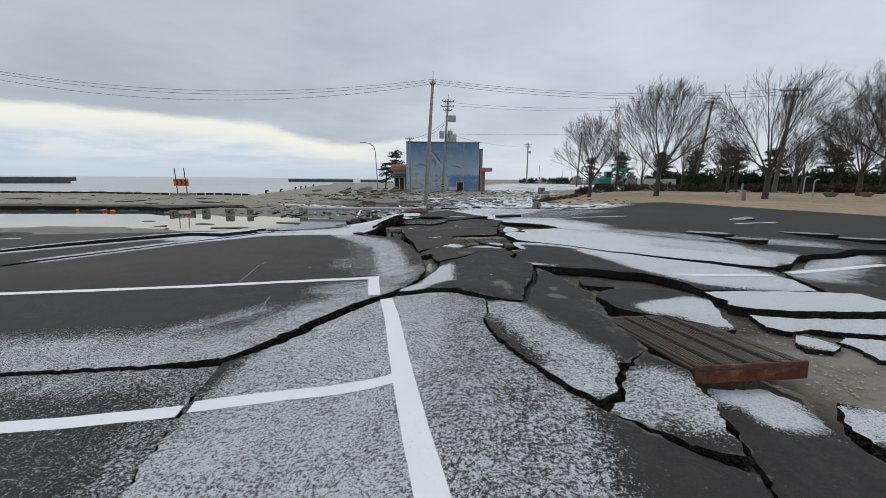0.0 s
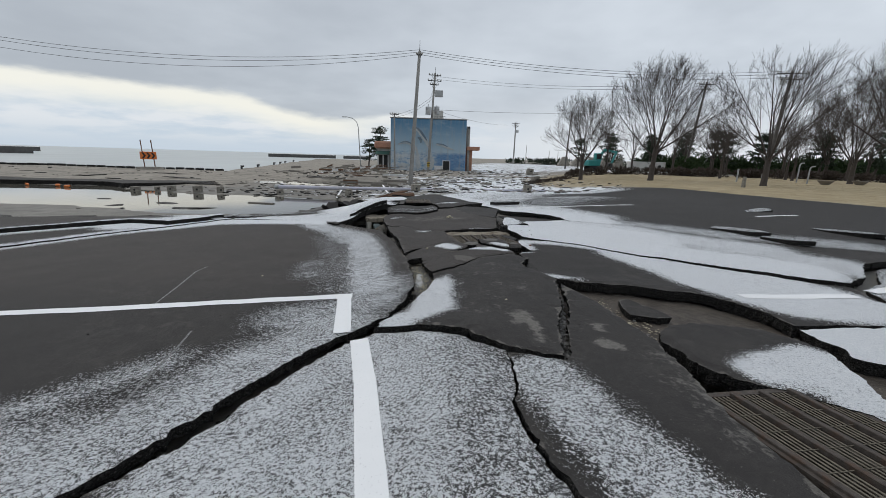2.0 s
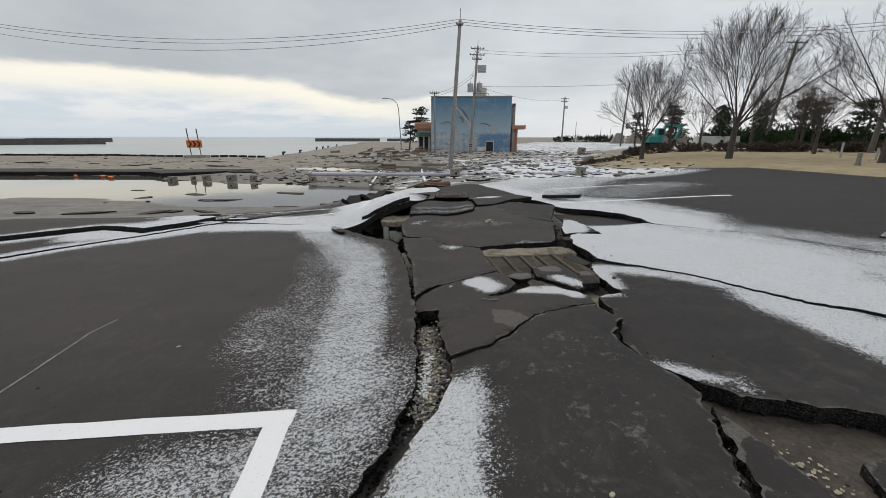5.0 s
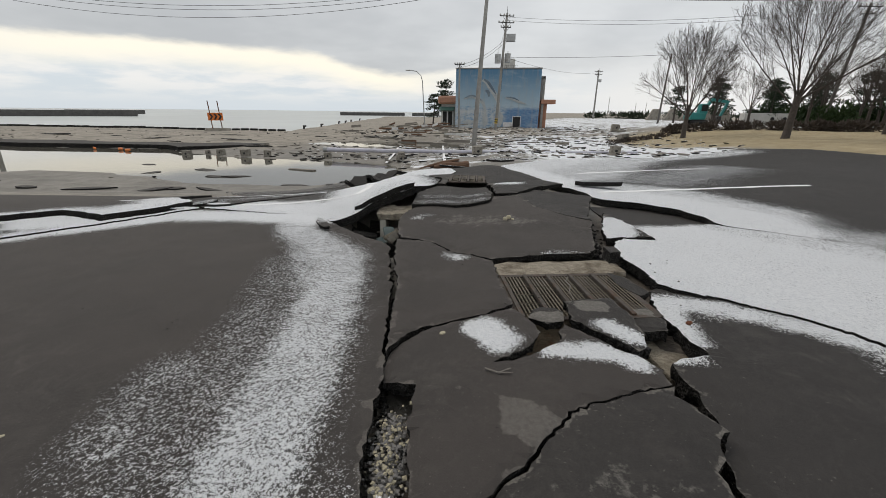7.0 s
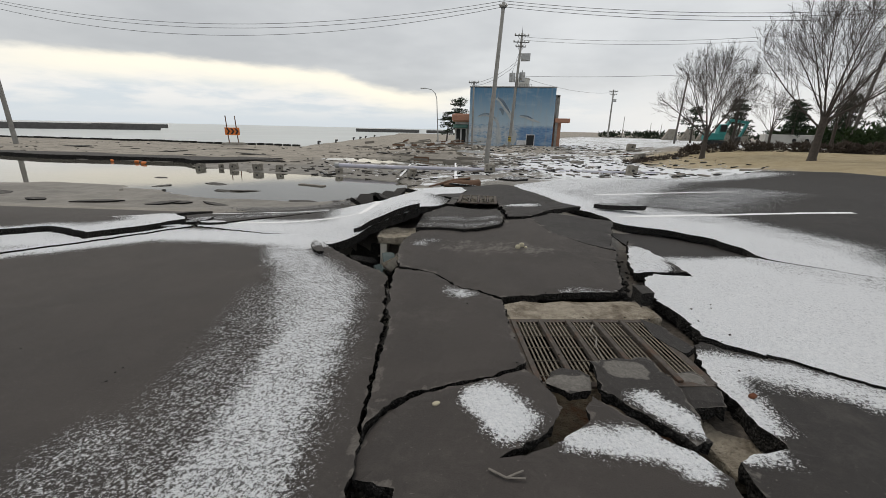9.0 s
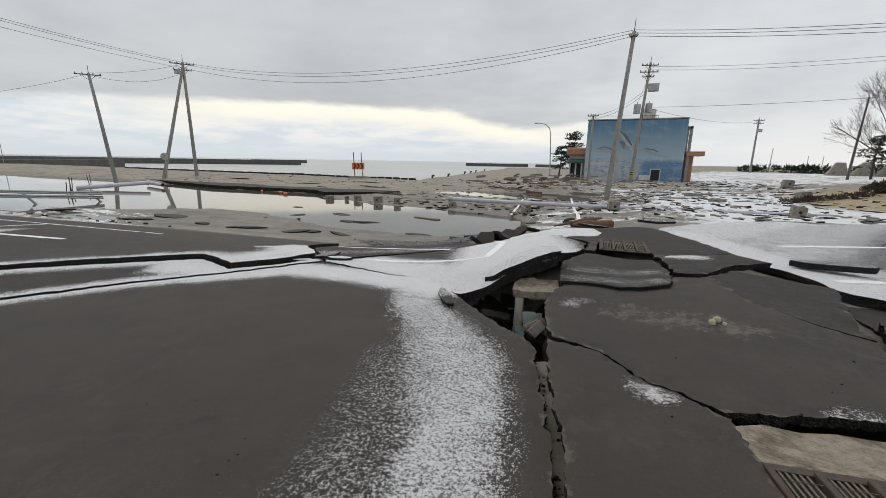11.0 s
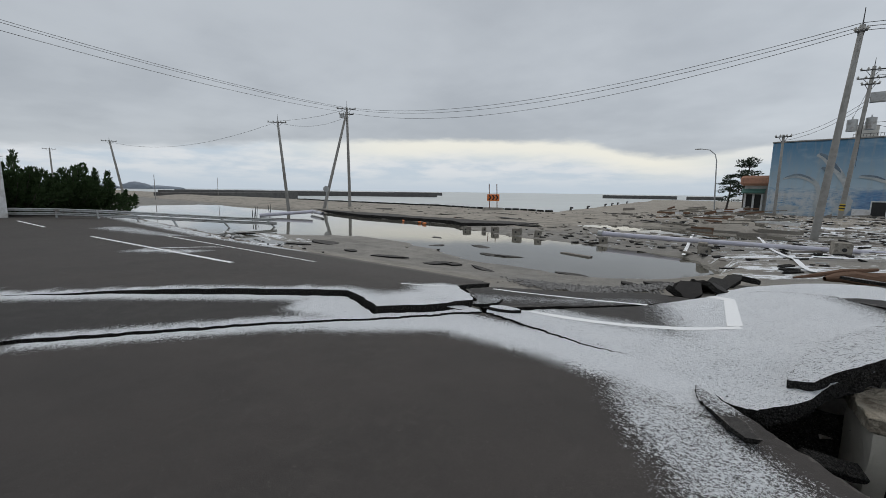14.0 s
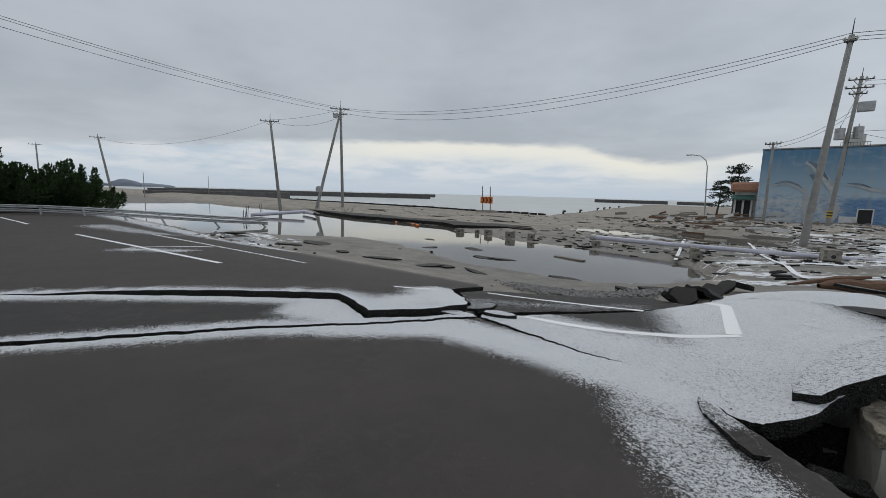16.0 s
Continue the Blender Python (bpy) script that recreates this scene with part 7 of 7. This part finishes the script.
plant_bare(3, [(14.6, 41.0, 1.0, 0), (36.5, 36.0, 1.1, 140), (48, 50, 1.1, 60)], 8.3, "bare leafless park tree with a rounded crown", width=8.2, fork=0.24, limbs=10)
plant_bare(11, [(17.8, 34.2, 1.0, 20), (31.0, 28.0, 1.0, 200)], 9.6, "tall bare leafless tree with a vase-shaped crown", width=11.0, fork=0.26, limbs=11, lean=0.12)
plant_bare(21, [(21.9, 27.8, 1.0, 0)], 8.6, "bare leafless tree leaning with the wind on dry lawn", width=12.0, fork=0.22, limbs=10, lean=0.35, dense=0.92)
plant_bare(31, [(27.0, 39.0, 1.0, 80), (36, 42, 1.0, 170), (26, 54, 1.1, 30), (37, 52, 1.1, 250), (43.5, 43, 1.15, 10), (31, 46, 1.1, 300), (40, 47, 1.2, 120), (34, 39, 0.95, 210), (29, 50, 1.2, 15), (33.5, 55, 1.35, 95), (38.5, 57, 1.4, 185), (23.5, 56, 1.3, 275), (44.5, 52, 1.4, 45), (50, 47, 1.3, 135)], 5.8, "small bare tree behind the lawn", width=4.4, fork=0.32, limbs=8, dense=0.7)


def leaf_mass(clumps, n, leaf, seed, up=0.3):
    """Leaf blades scattered through clumps (centre, radii): vertices and faces."""
    rnd = random.Random(seed)
    vs, fs = [], []
    for c, rad in clumps:
        for _ in range(n):
            while True:
                v = Vector((rnd.uniform(-1, 1), rnd.uniform(-1, 1), rnd.uniform(-1, 1)))
                if 0.25 < v.length < 1:
                    break
            p = Vector(c) + Vector((v.x * rad[0], v.y * rad[1], v.z * rad[2]))
            d = (v.normalized() + Vector((0, 0, up)) + Vector((rnd.gauss(0, 0.4), rnd.gauss(0, 0.4), rnd.gauss(0, 0.4)))).normalized()
            s = d.cross(Vector((rnd.gauss(0, 1), rnd.gauss(0, 1), rnd.gauss(0, 1)))).normalized() * leaf * 0.3
            L = d * leaf * rnd.uniform(0.7, 1.5)
            o = len(vs)
            vs += [p - s, p + s, p + L + s * 0.2, p + L - s * 0.2]
            fs.append((o, o + 1, o + 2, o + 3))
    return vs, fs


def pine(x, y, h, seed, z=None, label="dark evergreen pine behind the lawn"):
    rnd = random.Random(seed)
    g = empty("pine_tree", pose(x, y, ground_h(x, y) if z is None else z), label, "tree", group="pines")
    vs, fs = tube([Vector((0, 0, 0)), Vector((rnd.gauss(0, 0.2), 0, h * 0.5)), Vector((rnd.gauss(0, 0.3), 0, h * 0.95))], [h * 0.03, h * 0.022, h * 0.008], 7)
    mesh_ob("trunk", vs, fs, BARK, g)
    clumps = []
    for k in range(11):
        u = 0.3 + 0.7 * k / 10
        for j in range(3):
            a = rnd.uniform(0, 6.28)
            r = h * 0.34 * (1.2 - u) * rnd.uniform(0.3, 1.3)
            clumps.append(((math.cos(a) * r, math.sin(a) * r, h * u + rnd.gauss(0, 0.03) * h), (h * 0.13 * rnd.uniform(0.5, 1.4), h * 0.10, h * 0.022)))
    vs, fs = leaf_mass(clumps, 70, h * 0.032, seed)
    mesh_ob("crown", vs, fs, PINE, g)


for i, (x, y, h) in enumerate(((29.5, 69, 5.6), (25.5, 72, 5.0), (35, 66, 5.0), (42.3, 62, 6.0), (46, 58, 5.4), (38.5, 64, 4.6), (52, 54, 5.0), (56, 47, 5.6), (31.5, 60, 4.2), (49, 44, 4.2), (60, 40, 5), (33, 63, 5.2), (36.5, 60, 5.6), (40.5, 57, 5.4), (44, 54.5, 5.2), (48, 51, 5.4), (52.5, 48.5, 5.2), (28, 65, 4.6), (55, 42, 4.8))):
    pine(x, y, h, 40 + i)
pine(-10.2, 84.4, 7.4, 71, label="windswept pine beside the ruined building")
pine(-12.0, 82.0, 5.0, 72, label="windswept pine beside the ruined building")


def hedge(a, c, w, h, mat, seed, label, n=26, leaf=0.28, name="hedge"):
    rnd = random.Random(seed)
    a, c = Vector((*a, 0)), Vector((*c, 0))
    L = (c - a).length
    clumps = []
    for k in range(max(3, int(L / (w * 0.36)))):
        p = a.lerp(c, rnd.random())
        hh = h * rnd.uniform(0.75, 1.1)
        clumps.append(((p.x, p.y + rnd.gauss(0, 0.15), ground_h(p.x, p.y) + hh * 0.5), (w * rnd.uniform(0.5, 0.8), w * 0.5, hh * 0.55)))
    vs, fs = leaf_mass(clumps, n, leaf, seed, 0.5)
    return tagged(mesh_ob(name, vs, fs, mat), label, "hedge", group="hedges")


hedge((36, 71.4), (64, 66), 2.6, 1.7, PINE, 1, "dark clipped evergreen hedge across the far side", 230, 0.5)
hedge((60, 66), (70, 30), 2.6, 2.5, PINE, 9, "dark evergreen hedge beyond the park", 160, 0.5)
hedge((24, 128), (75, 95), 4.0, 1.5, PINE, 2, "low dark scrub on the skyline", 60, 0.6)
hedge((19, 46), (46, 44), 0.9, 0.8, HEDGE, 3, "brown leafless clipped hedge behind the lawn", 90, 0.22)
hedge((46, 44), (62, 34), 0.9, 0.85, HEDGE, 31, "brown leafless clipped hedge behind the lawn", 80, 0.22)
hedge((9.5, 43), (14.5, 44), 0.7, 0.26, HEDGE, 4, "brown flattened hedge among the debris", 36, 0.18)
hedge((15.0, 45.5), (18.5, 45.5), 0.8, 0.7, HEDGE, 5, "brown leafless clipped shrub behind the lawn", 110, 0.2)
hedge((33, 64), (60, 52), 3.0, 2.4, NEEDLE, 6, "dark shrubs under the bare trees", 150, 0.45)
hedge((30, 50), (33, 50), 1.2, 2.0, NEEDLE, 7, "rounded evergreen shrub behind the lawn", 160, 0.3)
# grass tussocks on the lawn
random.seed(12)
tufts = []
for _ in range(2600):
    x, y = random.uniform(13.5, 36), random.uniform(15, 46)
    if x > 15.6 + 2.9 * ss(24, 15, y) - 4.8 * ss(28, 40, y):
        tufts.append(((x, y, ground_h(x, y) + 0.01), (0.12, 0.12, 0.02)))
DRYGRASS = make_plain("dry_grass", (0.30, 0.24, 0.145), (0.42, 0.34, 0.21), 3, 0.95)
vs, fs = leaf_mass(tufts, 9, 0.022, 13, 0.5)
tagged(mesh_ob("dry_grass", vs, fs, DRYGRASS), "short dry straw-coloured lawn grass", "grass", kind="stuff")


# ---- the shrubs, guard rail and white board across the car park ----
def juniper(x, y, h, w, seed):
    """A dense shrub of upswept plumes that taper to flame-like tips."""
    rnd = random.Random(seed)
    g = empty("juniper_shrub", pose(x, y, ground_h(x, y)), "dense dark green juniper shrub with flame-like tips", "shrub", group="junipers")
    vs, fs, V, F = [], [], [], []
    for k in range(46):
        a, r = 2.4 * k + rnd.uniform(-0.3, 0.3), w * math.sqrt((k + 0.5) / 46)
        out = r / w
        root = Vector((math.cos(a) * r * 0.55, math.sin(a) * r * 0.55, h * rnd.uniform(0.02, 0.30)))
        tip = Vector((math.cos(a) * r * 1.5, math.sin(a) * r * 1.5 + 0.30 * h * out * rnd.uniform(0, 1), h * (1.02 - 0.55 * out ** 1.4) * rnd.uniform(0.72, 1.08)))
        bend = Vector((math.cos(a), math.sin(a), -0.4)) * 0.22 * (tip - root).length * out
        t, f = tube([root, root.lerp(tip, 0.5) + bend * 0.8, tip], [0.05, 0.03, 0.008], 4)
        o = len(V)
        V += t
        F += [tuple(i + o for i in q) for q in f]
        fat = w * rnd.uniform(0.24, 0.38)
        for _ in range(330):
            u = rnd.random() ** 0.8
            c = root.lerp(tip, u) + bend * 4 * u * (1 - u)
            ax = (tip - root).normalized()
            th, rr = rnd.uniform(0, 6.283), fat * (1.04 - u) ** 0.55 * rnd.uniform(0.35, 1.0)
            s1 = ax.cross(Vector((0.3, 0.9, 0.1))).normalized()
            side = s1 * math.cos(th) + ax.cross(s1) * math.sin(th)
            p = c + side * rr
            d = (ax * 1.0 + side * rnd.uniform(0.2, 0.9) + Vector((rnd.gauss(0, 0.2), rnd.gauss(0, 0.2), rnd.gauss(0.15, 0.2)))).normalized() * rnd.uniform(0.14, 0.30)
            e = d.cross(Vector((rnd.gauss(0, 1), rnd.gauss(0, 1), rnd.gauss(0, 1)))).normalized() * 0.05
            o = len(vs)
            vs += [p - e, p + e, p + d * 0.6 + e * 0.8, p + d, p + d * 0.6 - e * 0.8]
            fs.append((o, o + 1, o + 2, o + 3, o + 4))
    mesh_ob("foliage", vs, fs, NEEDLE, g)
    mesh_ob("stems", V, F, BARK, g)


for i, (x, y, h, w) in enumerate(((-46.3, 12.4, 4.1, 2.0), (-46.6, 8.8, 4.6, 2.2), (-47.1, 5.9, 4.7, 2.3), (-47.5, 3.0, 4.4, 2.4), (-47.9, 0.0, 4.6, 2.4), (-48.2, -3.2, 4.4, 2.4))):
    juniper(x, y, h, w, 100 + i)


def guard_rail():
    g = empty("guard_rail", pose(0, 0, 0), "bent grey steel guard rail sagging into the flood", "guard rail")
    pts = [(-50, 3.5, -0.85), (-44, 7.5, -0.85), (-41.1, 10.6, -0.85), (-38.6, 12.6, -0.9), (-37.2, 14.6, -0.98), (-36.2, 16.6, -1.1), (-34.6, 19.6, -1.28), (-33.2, 22.6, -1.42)]
    for k in (0, 1):
        vs, fs = [], []
        for i, p in enumerate(pts):
            zz = p[2] + (0.62 - 0.28 * k) - 0.045 * max(0, i - 3)
            prof = [(0, 0.11), (0.05, 0.06), (0.0, 0.0), (0.05, -0.06), (0, -0.11)]
            a, c = pts[max(i - 1, 0)], pts[min(i + 1, len(pts) - 1)]
            t = Vector((c[0] - a[0], c[1] - a[1], 0)).normalized()
            nn = Vector((t.y, -t.x, 0))
            for o, h in prof:
                q = Vector((p[0], p[1], zz + h)) + nn * o
                vs.append(q)
            for o, h in prof:
                q = Vector((p[0], p[1], zz + h)) + nn * (o - 0.012)
                vs.append(q)
        for i in range(len(pts) - 1):
            for k2 in range(4):
                a, b = i * 10 + k2, (i + 1) * 10 + k2
                fs += [(a, b, b + 1, a + 1), (a + 5, a + 6, b + 6, b + 5)]
        mesh_ob("rail_beam", vs, fs, GALV, g)
    for i, p in enumerate(pts):
        bm = bmesh.new()
        lean = 0.12 * max(0, i - 2)
        bar(bm, (p[0], p[1], p[2] - 0.3), (p[0] - lean, p[1] - lean, p[2] + 0.72 - 0.05 * max(0, i - 3)), 0.07, 0.07, 10)
        part("post", bm, GALV, g)


guard_rail()
for x, y, tz in ((-42.5, 24.5, 0.9), (-44, 25.5, 1.2), (-46, 26.4, 1.1), (-40.8, 24, 0.8), (-47.5, 28.5, 1.2), (-49.5, 29.5, 1.2)):
    bm = bmesh.new()
    bar(bm, (x, y, WATER_Z - 0.2), (x - random.uniform(-0.5, 0.5), y, WATER_Z + tz), 0.035, 0.035, 6)
    tagged(part("fence_post", bm, STEEL_DARK), "thin bent fence post standing in flood water", "fence post", group="bent fence posts")
bm = bmesh.new()
box(bm, (-42.9, 7.2, 1.15), (0.12, 2.2, 3.9), bevel=0.03)
board = part("white_board", bm, WHITE)
tagged(board, "tall white signboard beside the shrubs", "signboard")


def round_sign():
    g = empty("round_road_sign", pose(-51.0, 38.0, WATER_Z - 0.1), "small round grey sign on a thin post", "road sign")
    bm = bmesh.new()
    bar(bm, (0, 0, 0), (-0.1, 0, 3.2), 0.04, 0.04, 8)
    part("post", bm, GALV, g)
    bm = bmesh.new()
    bar(bm, (-0.1, -0.03, 3.2), (-0.1, 0.03, 3.2), 0.4, 0.4, 20)
    for v in bm.verts:
        v.co = Matrix.Rotation(0.8, 4, "Z") @ v.co
    part("disc", bm, GALV, g)


round_sign()
for k, (x, y) in enumerate(((-27.8, 33.6), (-29.0, 34.2), (-31.5, 34.4))):
    rough_block("orange_float", (x, y, max(ground_h(x, y), WATER_Z) + 0.1), (0.34 - 0.06 * k, 0.2, 0.14), 30 * k, ORANGE, "orange plastic scrap on the flooded shore", "plastic scrap", group="orange scraps", amount=0.05, tilt=(20, 10 * k), cuts=2)


# ---- warning sign, kerb, bollards and breakwaters ----
def warning_sign():
    x, y = -36.5, 56.3
    z = ground_h(x, y)
    g = empty("warning_sign", pose(x, y, z, 0, 0, 34), "orange chevron warning board on two tall posts", "road sign")
    for dx in (-0.55, 0.55):
        bm = bmesh.new()
        bar(bm, (dx, 0, 0), (dx - 0.15, 0, 3.7), 0.06, 0.06, 8)
        part("post", bm, RUST, g)
    bm = bmesh.new()
    box(bm, (-0.05, -0.08, 1.75), (1.75, 0.05, 0.95), bevel=0.02)
    board = part("board", bm, ORANGE, g, "orange board")
    for dx in (-0.5, 0.0, 0.5):
        vs = [(dx - 0.28, -0.115, 2.13), (dx - 0.05, -0.115, 2.13), (dx + 0.2, -0.115, 1.75), (dx - 0.05, -0.115, 1.37), (dx - 0.28, -0.115, 1.37), (dx - 0.03, -0.115, 1.75)]
        mesh_ob("chevron", vs, [(0, 5, 2, 1), (5, 4, 3, 2)], BLACK, board)
    vs, fs = [], []
    for k in range(14):
        a = 2 * math.pi * k / 14
        vs += [(1.9 * math.cos(a), 0.9 * math.sin(a), -0.2), (1.25 * math.cos(a), 0.6 * math.sin(a), 0.32)]
    fs = [(2 * k, (2 * k + 2) % 28, (2 * k + 3) % 28, 2 * k + 1) for k in range(14)] + [tuple(range(1, 28, 2))]
    mesh_ob("base_mound", vs, fs, CONCRETE, g)


warning_sign()
for k in range(56):
    u = k / 55
    x, y = -28 - 72 * u, 57.0 + 2.6 * u
    rough_block("kerb_block", (x, y, ground_h(x, y) + 0.1), (1.0, 0.4, 0.30), 177, EDGE, "dark quay edge block along the water", "kerb block", group="quay kerb", cuts=1)
for k, y in enumerate((63, 74, 90, 98, 106, 122)):
    x = -26.6 - 0.2 * (y - 57)
    g = empty("mooring_bollard", pose(x, y, ground_h(x, y), 0, 0, 30), "dark rusted mooring bollard on the quay", "bollard", group="bollards")
    bm = bmesh.new()
    bar(bm, (0, 0, -0.2), (0, 0, 0.34), 0.17, 0.14, 12)
    part("stem", bm, STEEL_DARK, g)
    bm = bmesh.new()
    bar(bm, (-0.12, 0, 0.36), (0.34, 0, 0.40), 0.15, 0.13, 10)
    part("head", bm, STEEL_DARK, g)
for a, c, top in (((-330, 90), (-205, 222), 0.5), ((-150, 390), (-92, 408), 0.3), ((-86, 414), (-60, 420), 0.1), ((-285, 70), (-246, 175), 0.2), ((-320, 280), (-287, 316), 0.4), ((-150, 40), (-170, 95), 0.1)):
    bm = bmesh.new()
    d = Vector((c[0] - a[0], c[1] - a[1], 0))
    box(bm, ((a[0] + c[0]) / 2, (a[1] + c[1]) / 2, (top - 4) / 2), (d.length, 3.0, top + 4), Euler((0, 0, math.atan2(d.y, d.x))).to_matrix(), bevel=0.15)
    tagged(part("breakwater", bm, WET_CONCRETE), "long low concrete breakwater in the sea", "breakwater", group="breakwaters")
for cx, cy, w, h in ((-1487, 278, 40, 21), (-1680, 150, 120, 20), (-1590, 360, 70, 12)):
    bm = bmesh.new()
    bmesh.ops.create_icosphere(bm, subdivisions=4, radius=1)
    for v in bm.verts:
        v.co += noise.noise_vector(v.co * 2.2) * 0.18
        v.co = Vector((v.co.x * w * 0.4 + cx, v.co.y * w + cy, v.co.z * h - 4))
    tagged(part("distant_hill", bm, HAZE, smooth=True), "faint dark hill across the bay", "hill", group="distant hills")


# ---- the excavator and yard ----
def excavator():
    x, y = 22.2, 57.0
    g = empty("excavator", pose(x, y, ground_h(x, y), 0, 0, 8), "teal tracked excavator with a folded arm", "excavator")
    g.scale = (0.78, 0.78, 0.86)
    for dy in (-0.8, 0.8):
        bm = bmesh.new()
        box(bm, (0, dy, 0.4), (2.7, 0.5, 0.75), bevel=0.25)
        part("track", bm, BLACK, g)
    bm = bmesh.new()
    box(bm, (-0.35, 0, 1.25), (2.2, 2.0, 0.9), bevel=0.12)
    part("body", bm, TEAL, g)
    bm = bmesh.new()
    box(bm, (0.3, -0.5, 2.1), (1.1, 0.95, 1.3), bevel=0.1)
    cab = part("cab", bm, TEAL, g)
    bm = bmesh.new()
    box(bm, (0.3, -0.985, 2.25), (0.85, 0.03, 0.8))
    box(bm, (0.86, -0.5, 2.25), (0.03, 0.75, 0.8))
    part("cab_window", bm, BLACK, cab)
    for a, c, w in (((0.7, 0.3, 1.5), (1.9, 0.3, 3.3), 0.34), ((1.9, 0.3, 3.3), (4.3, 0.3, 3.0), 0.32)):
        bm = bmesh.new()
        bar(bm, a, c, w, w)
        part("boom", bm, TEAL, g)
    bm = bmesh.new()
    bar(bm, (4.3, 0.3, 3.1), (3.5, 0.3, 1.2), 0.28, 0.28)
    part("dipper", bm, TEAL, g)
    bm = bmesh.new()
    box(bm, (3.3, 0.3, 0.9), (0.7, 0.8, 0.8), bevel=0.15)
    part("bucket", bm, STEEL_DARK, g)


excavator()
g = empty("site_hut", pose(31, 60, ground_h(31, 60), 0, 0, -8), "low pale concrete hut with round holes", "hut")
bm = bmesh.new()
box(bm, (0, 0, 0.75), (4.8, 1.6, 1.5), bevel=0.04)
part("wall", bm, WALL, g)
for x in (0.4, 1.6):
    bm = bmesh.new()
    bar(bm, (x, -0.83, 0.9), (x, -0.79, 0.9), 0.2, 0.2, 14)
    part("round_hole", bm, BLACK, g)
for x, y in ((34, 96), (37, 96), (40, 95), (43, 95), (31, 97)):
    vs = [(-1.4, -0.6, 0), (1.4, -0.6, 0), (1.4, 0.6, 0), (-1.4, 0.6, 0), (-0.2, -0.35, 2.2), (0.9, -0.35, 2.2), (0.9, 0.35, 2.2), (-0.2, 0.35, 2.2)]
    ob = mesh_ob("concrete_wedge", vs, [(0, 3, 2, 1), (4, 5, 6, 7), (0, 1, 5, 4), (1, 2, 6, 5), (2, 3, 7, 6), (3, 0, 4, 7)], CONCRETE)
    ob.matrix_world = pose(x, y, ground_h(x, y))
    tagged(ob, "grey wedge-shaped concrete wave block", "concrete block", group="wave blocks")
# park furniture on the lawn
def planter(x, y):
    g = empty("bowl_planter", pose(x, y, ground_h(x, y)) @ Matrix.Scale(0.72, 4), "wide low stone bowl planter on the lawn", "planter", group="planters")
    vs, fs = [], []
    prof = ((0.32, 0.0), (0.36, 0.05), (0.68, 0.38), (0.70, 0.46), (0.62, 0.46), (0.52, 0.34), (0.0, 0.32))
    for r, z in prof:
        for k in range(20):
            a = 2 * math.pi * k / 20
            vs.append((r * math.cos(a), r * math.sin(a), z))
    for i in range(len(prof) - 1):
        for k in range(20):
            fs.append((i * 20 + k, i * 20 + (k + 1) % 20, (i + 1) * 20 + (k + 1) % 20, (i + 1) * 20 + k))
    mesh_ob("bowl", vs, fs, DRIFT, g)


planter(30.2, 31.9)
planter(34.8, 33.6)


def arch(x, y, h, turn):
    g = empty("pipe_bollard", pose(x, y, ground_h(x, y), 0, 0, turn), "grey hooked steel pipe standing on the lawn", "pipe", group="hooked pipes")
    vs, fs = tube([Vector(p) for p in ((0, 0, 0), (0, 0, h * 0.85), (0.06, 0, h * 0.96), (0.2, 0, h), (0.42, 0, h))], [0.05, 0.045, 0.045, 0.045, 0.045], 10)
    mesh_ob("pipe", vs, fs, GALV, g, smooth=True)


arch(30.4, 34.6, 1.6, 10)
arch(29.8, 33.0, 1.35, 5)
bm = bmesh.new()
bar(bm, (19.3, 26.2, ground_h(19.3, 26.2) - 0.05), (19.3, 26.2, ground_h(19.3, 26.2) + 0.5), 0.13, 0.10, 10)
bmesh.ops.create_icosphere(bm, subdivisions=2, radius=0.11, matrix=Matrix.Translation((19.3, 26.2, ground_h(19.3, 26.2) + 0.55)))
tagged(part("stone_marker", bm, CONCRETE), "small grey stone marker post on the lawn", "marker post")
for x, y, h in ((24.2, 33.2, 1.0), (23.9, 30.4, 0.7)):
    bm = bmesh.new()
    bar(bm, (x, y, ground_h(x, y)), (x, y, ground_h(x, y) + h), 0.06, 0.06, 8)
    tagged(part("lawn_post", bm, GALV), "thin grey post on the lawn", "post", group="lawn posts")
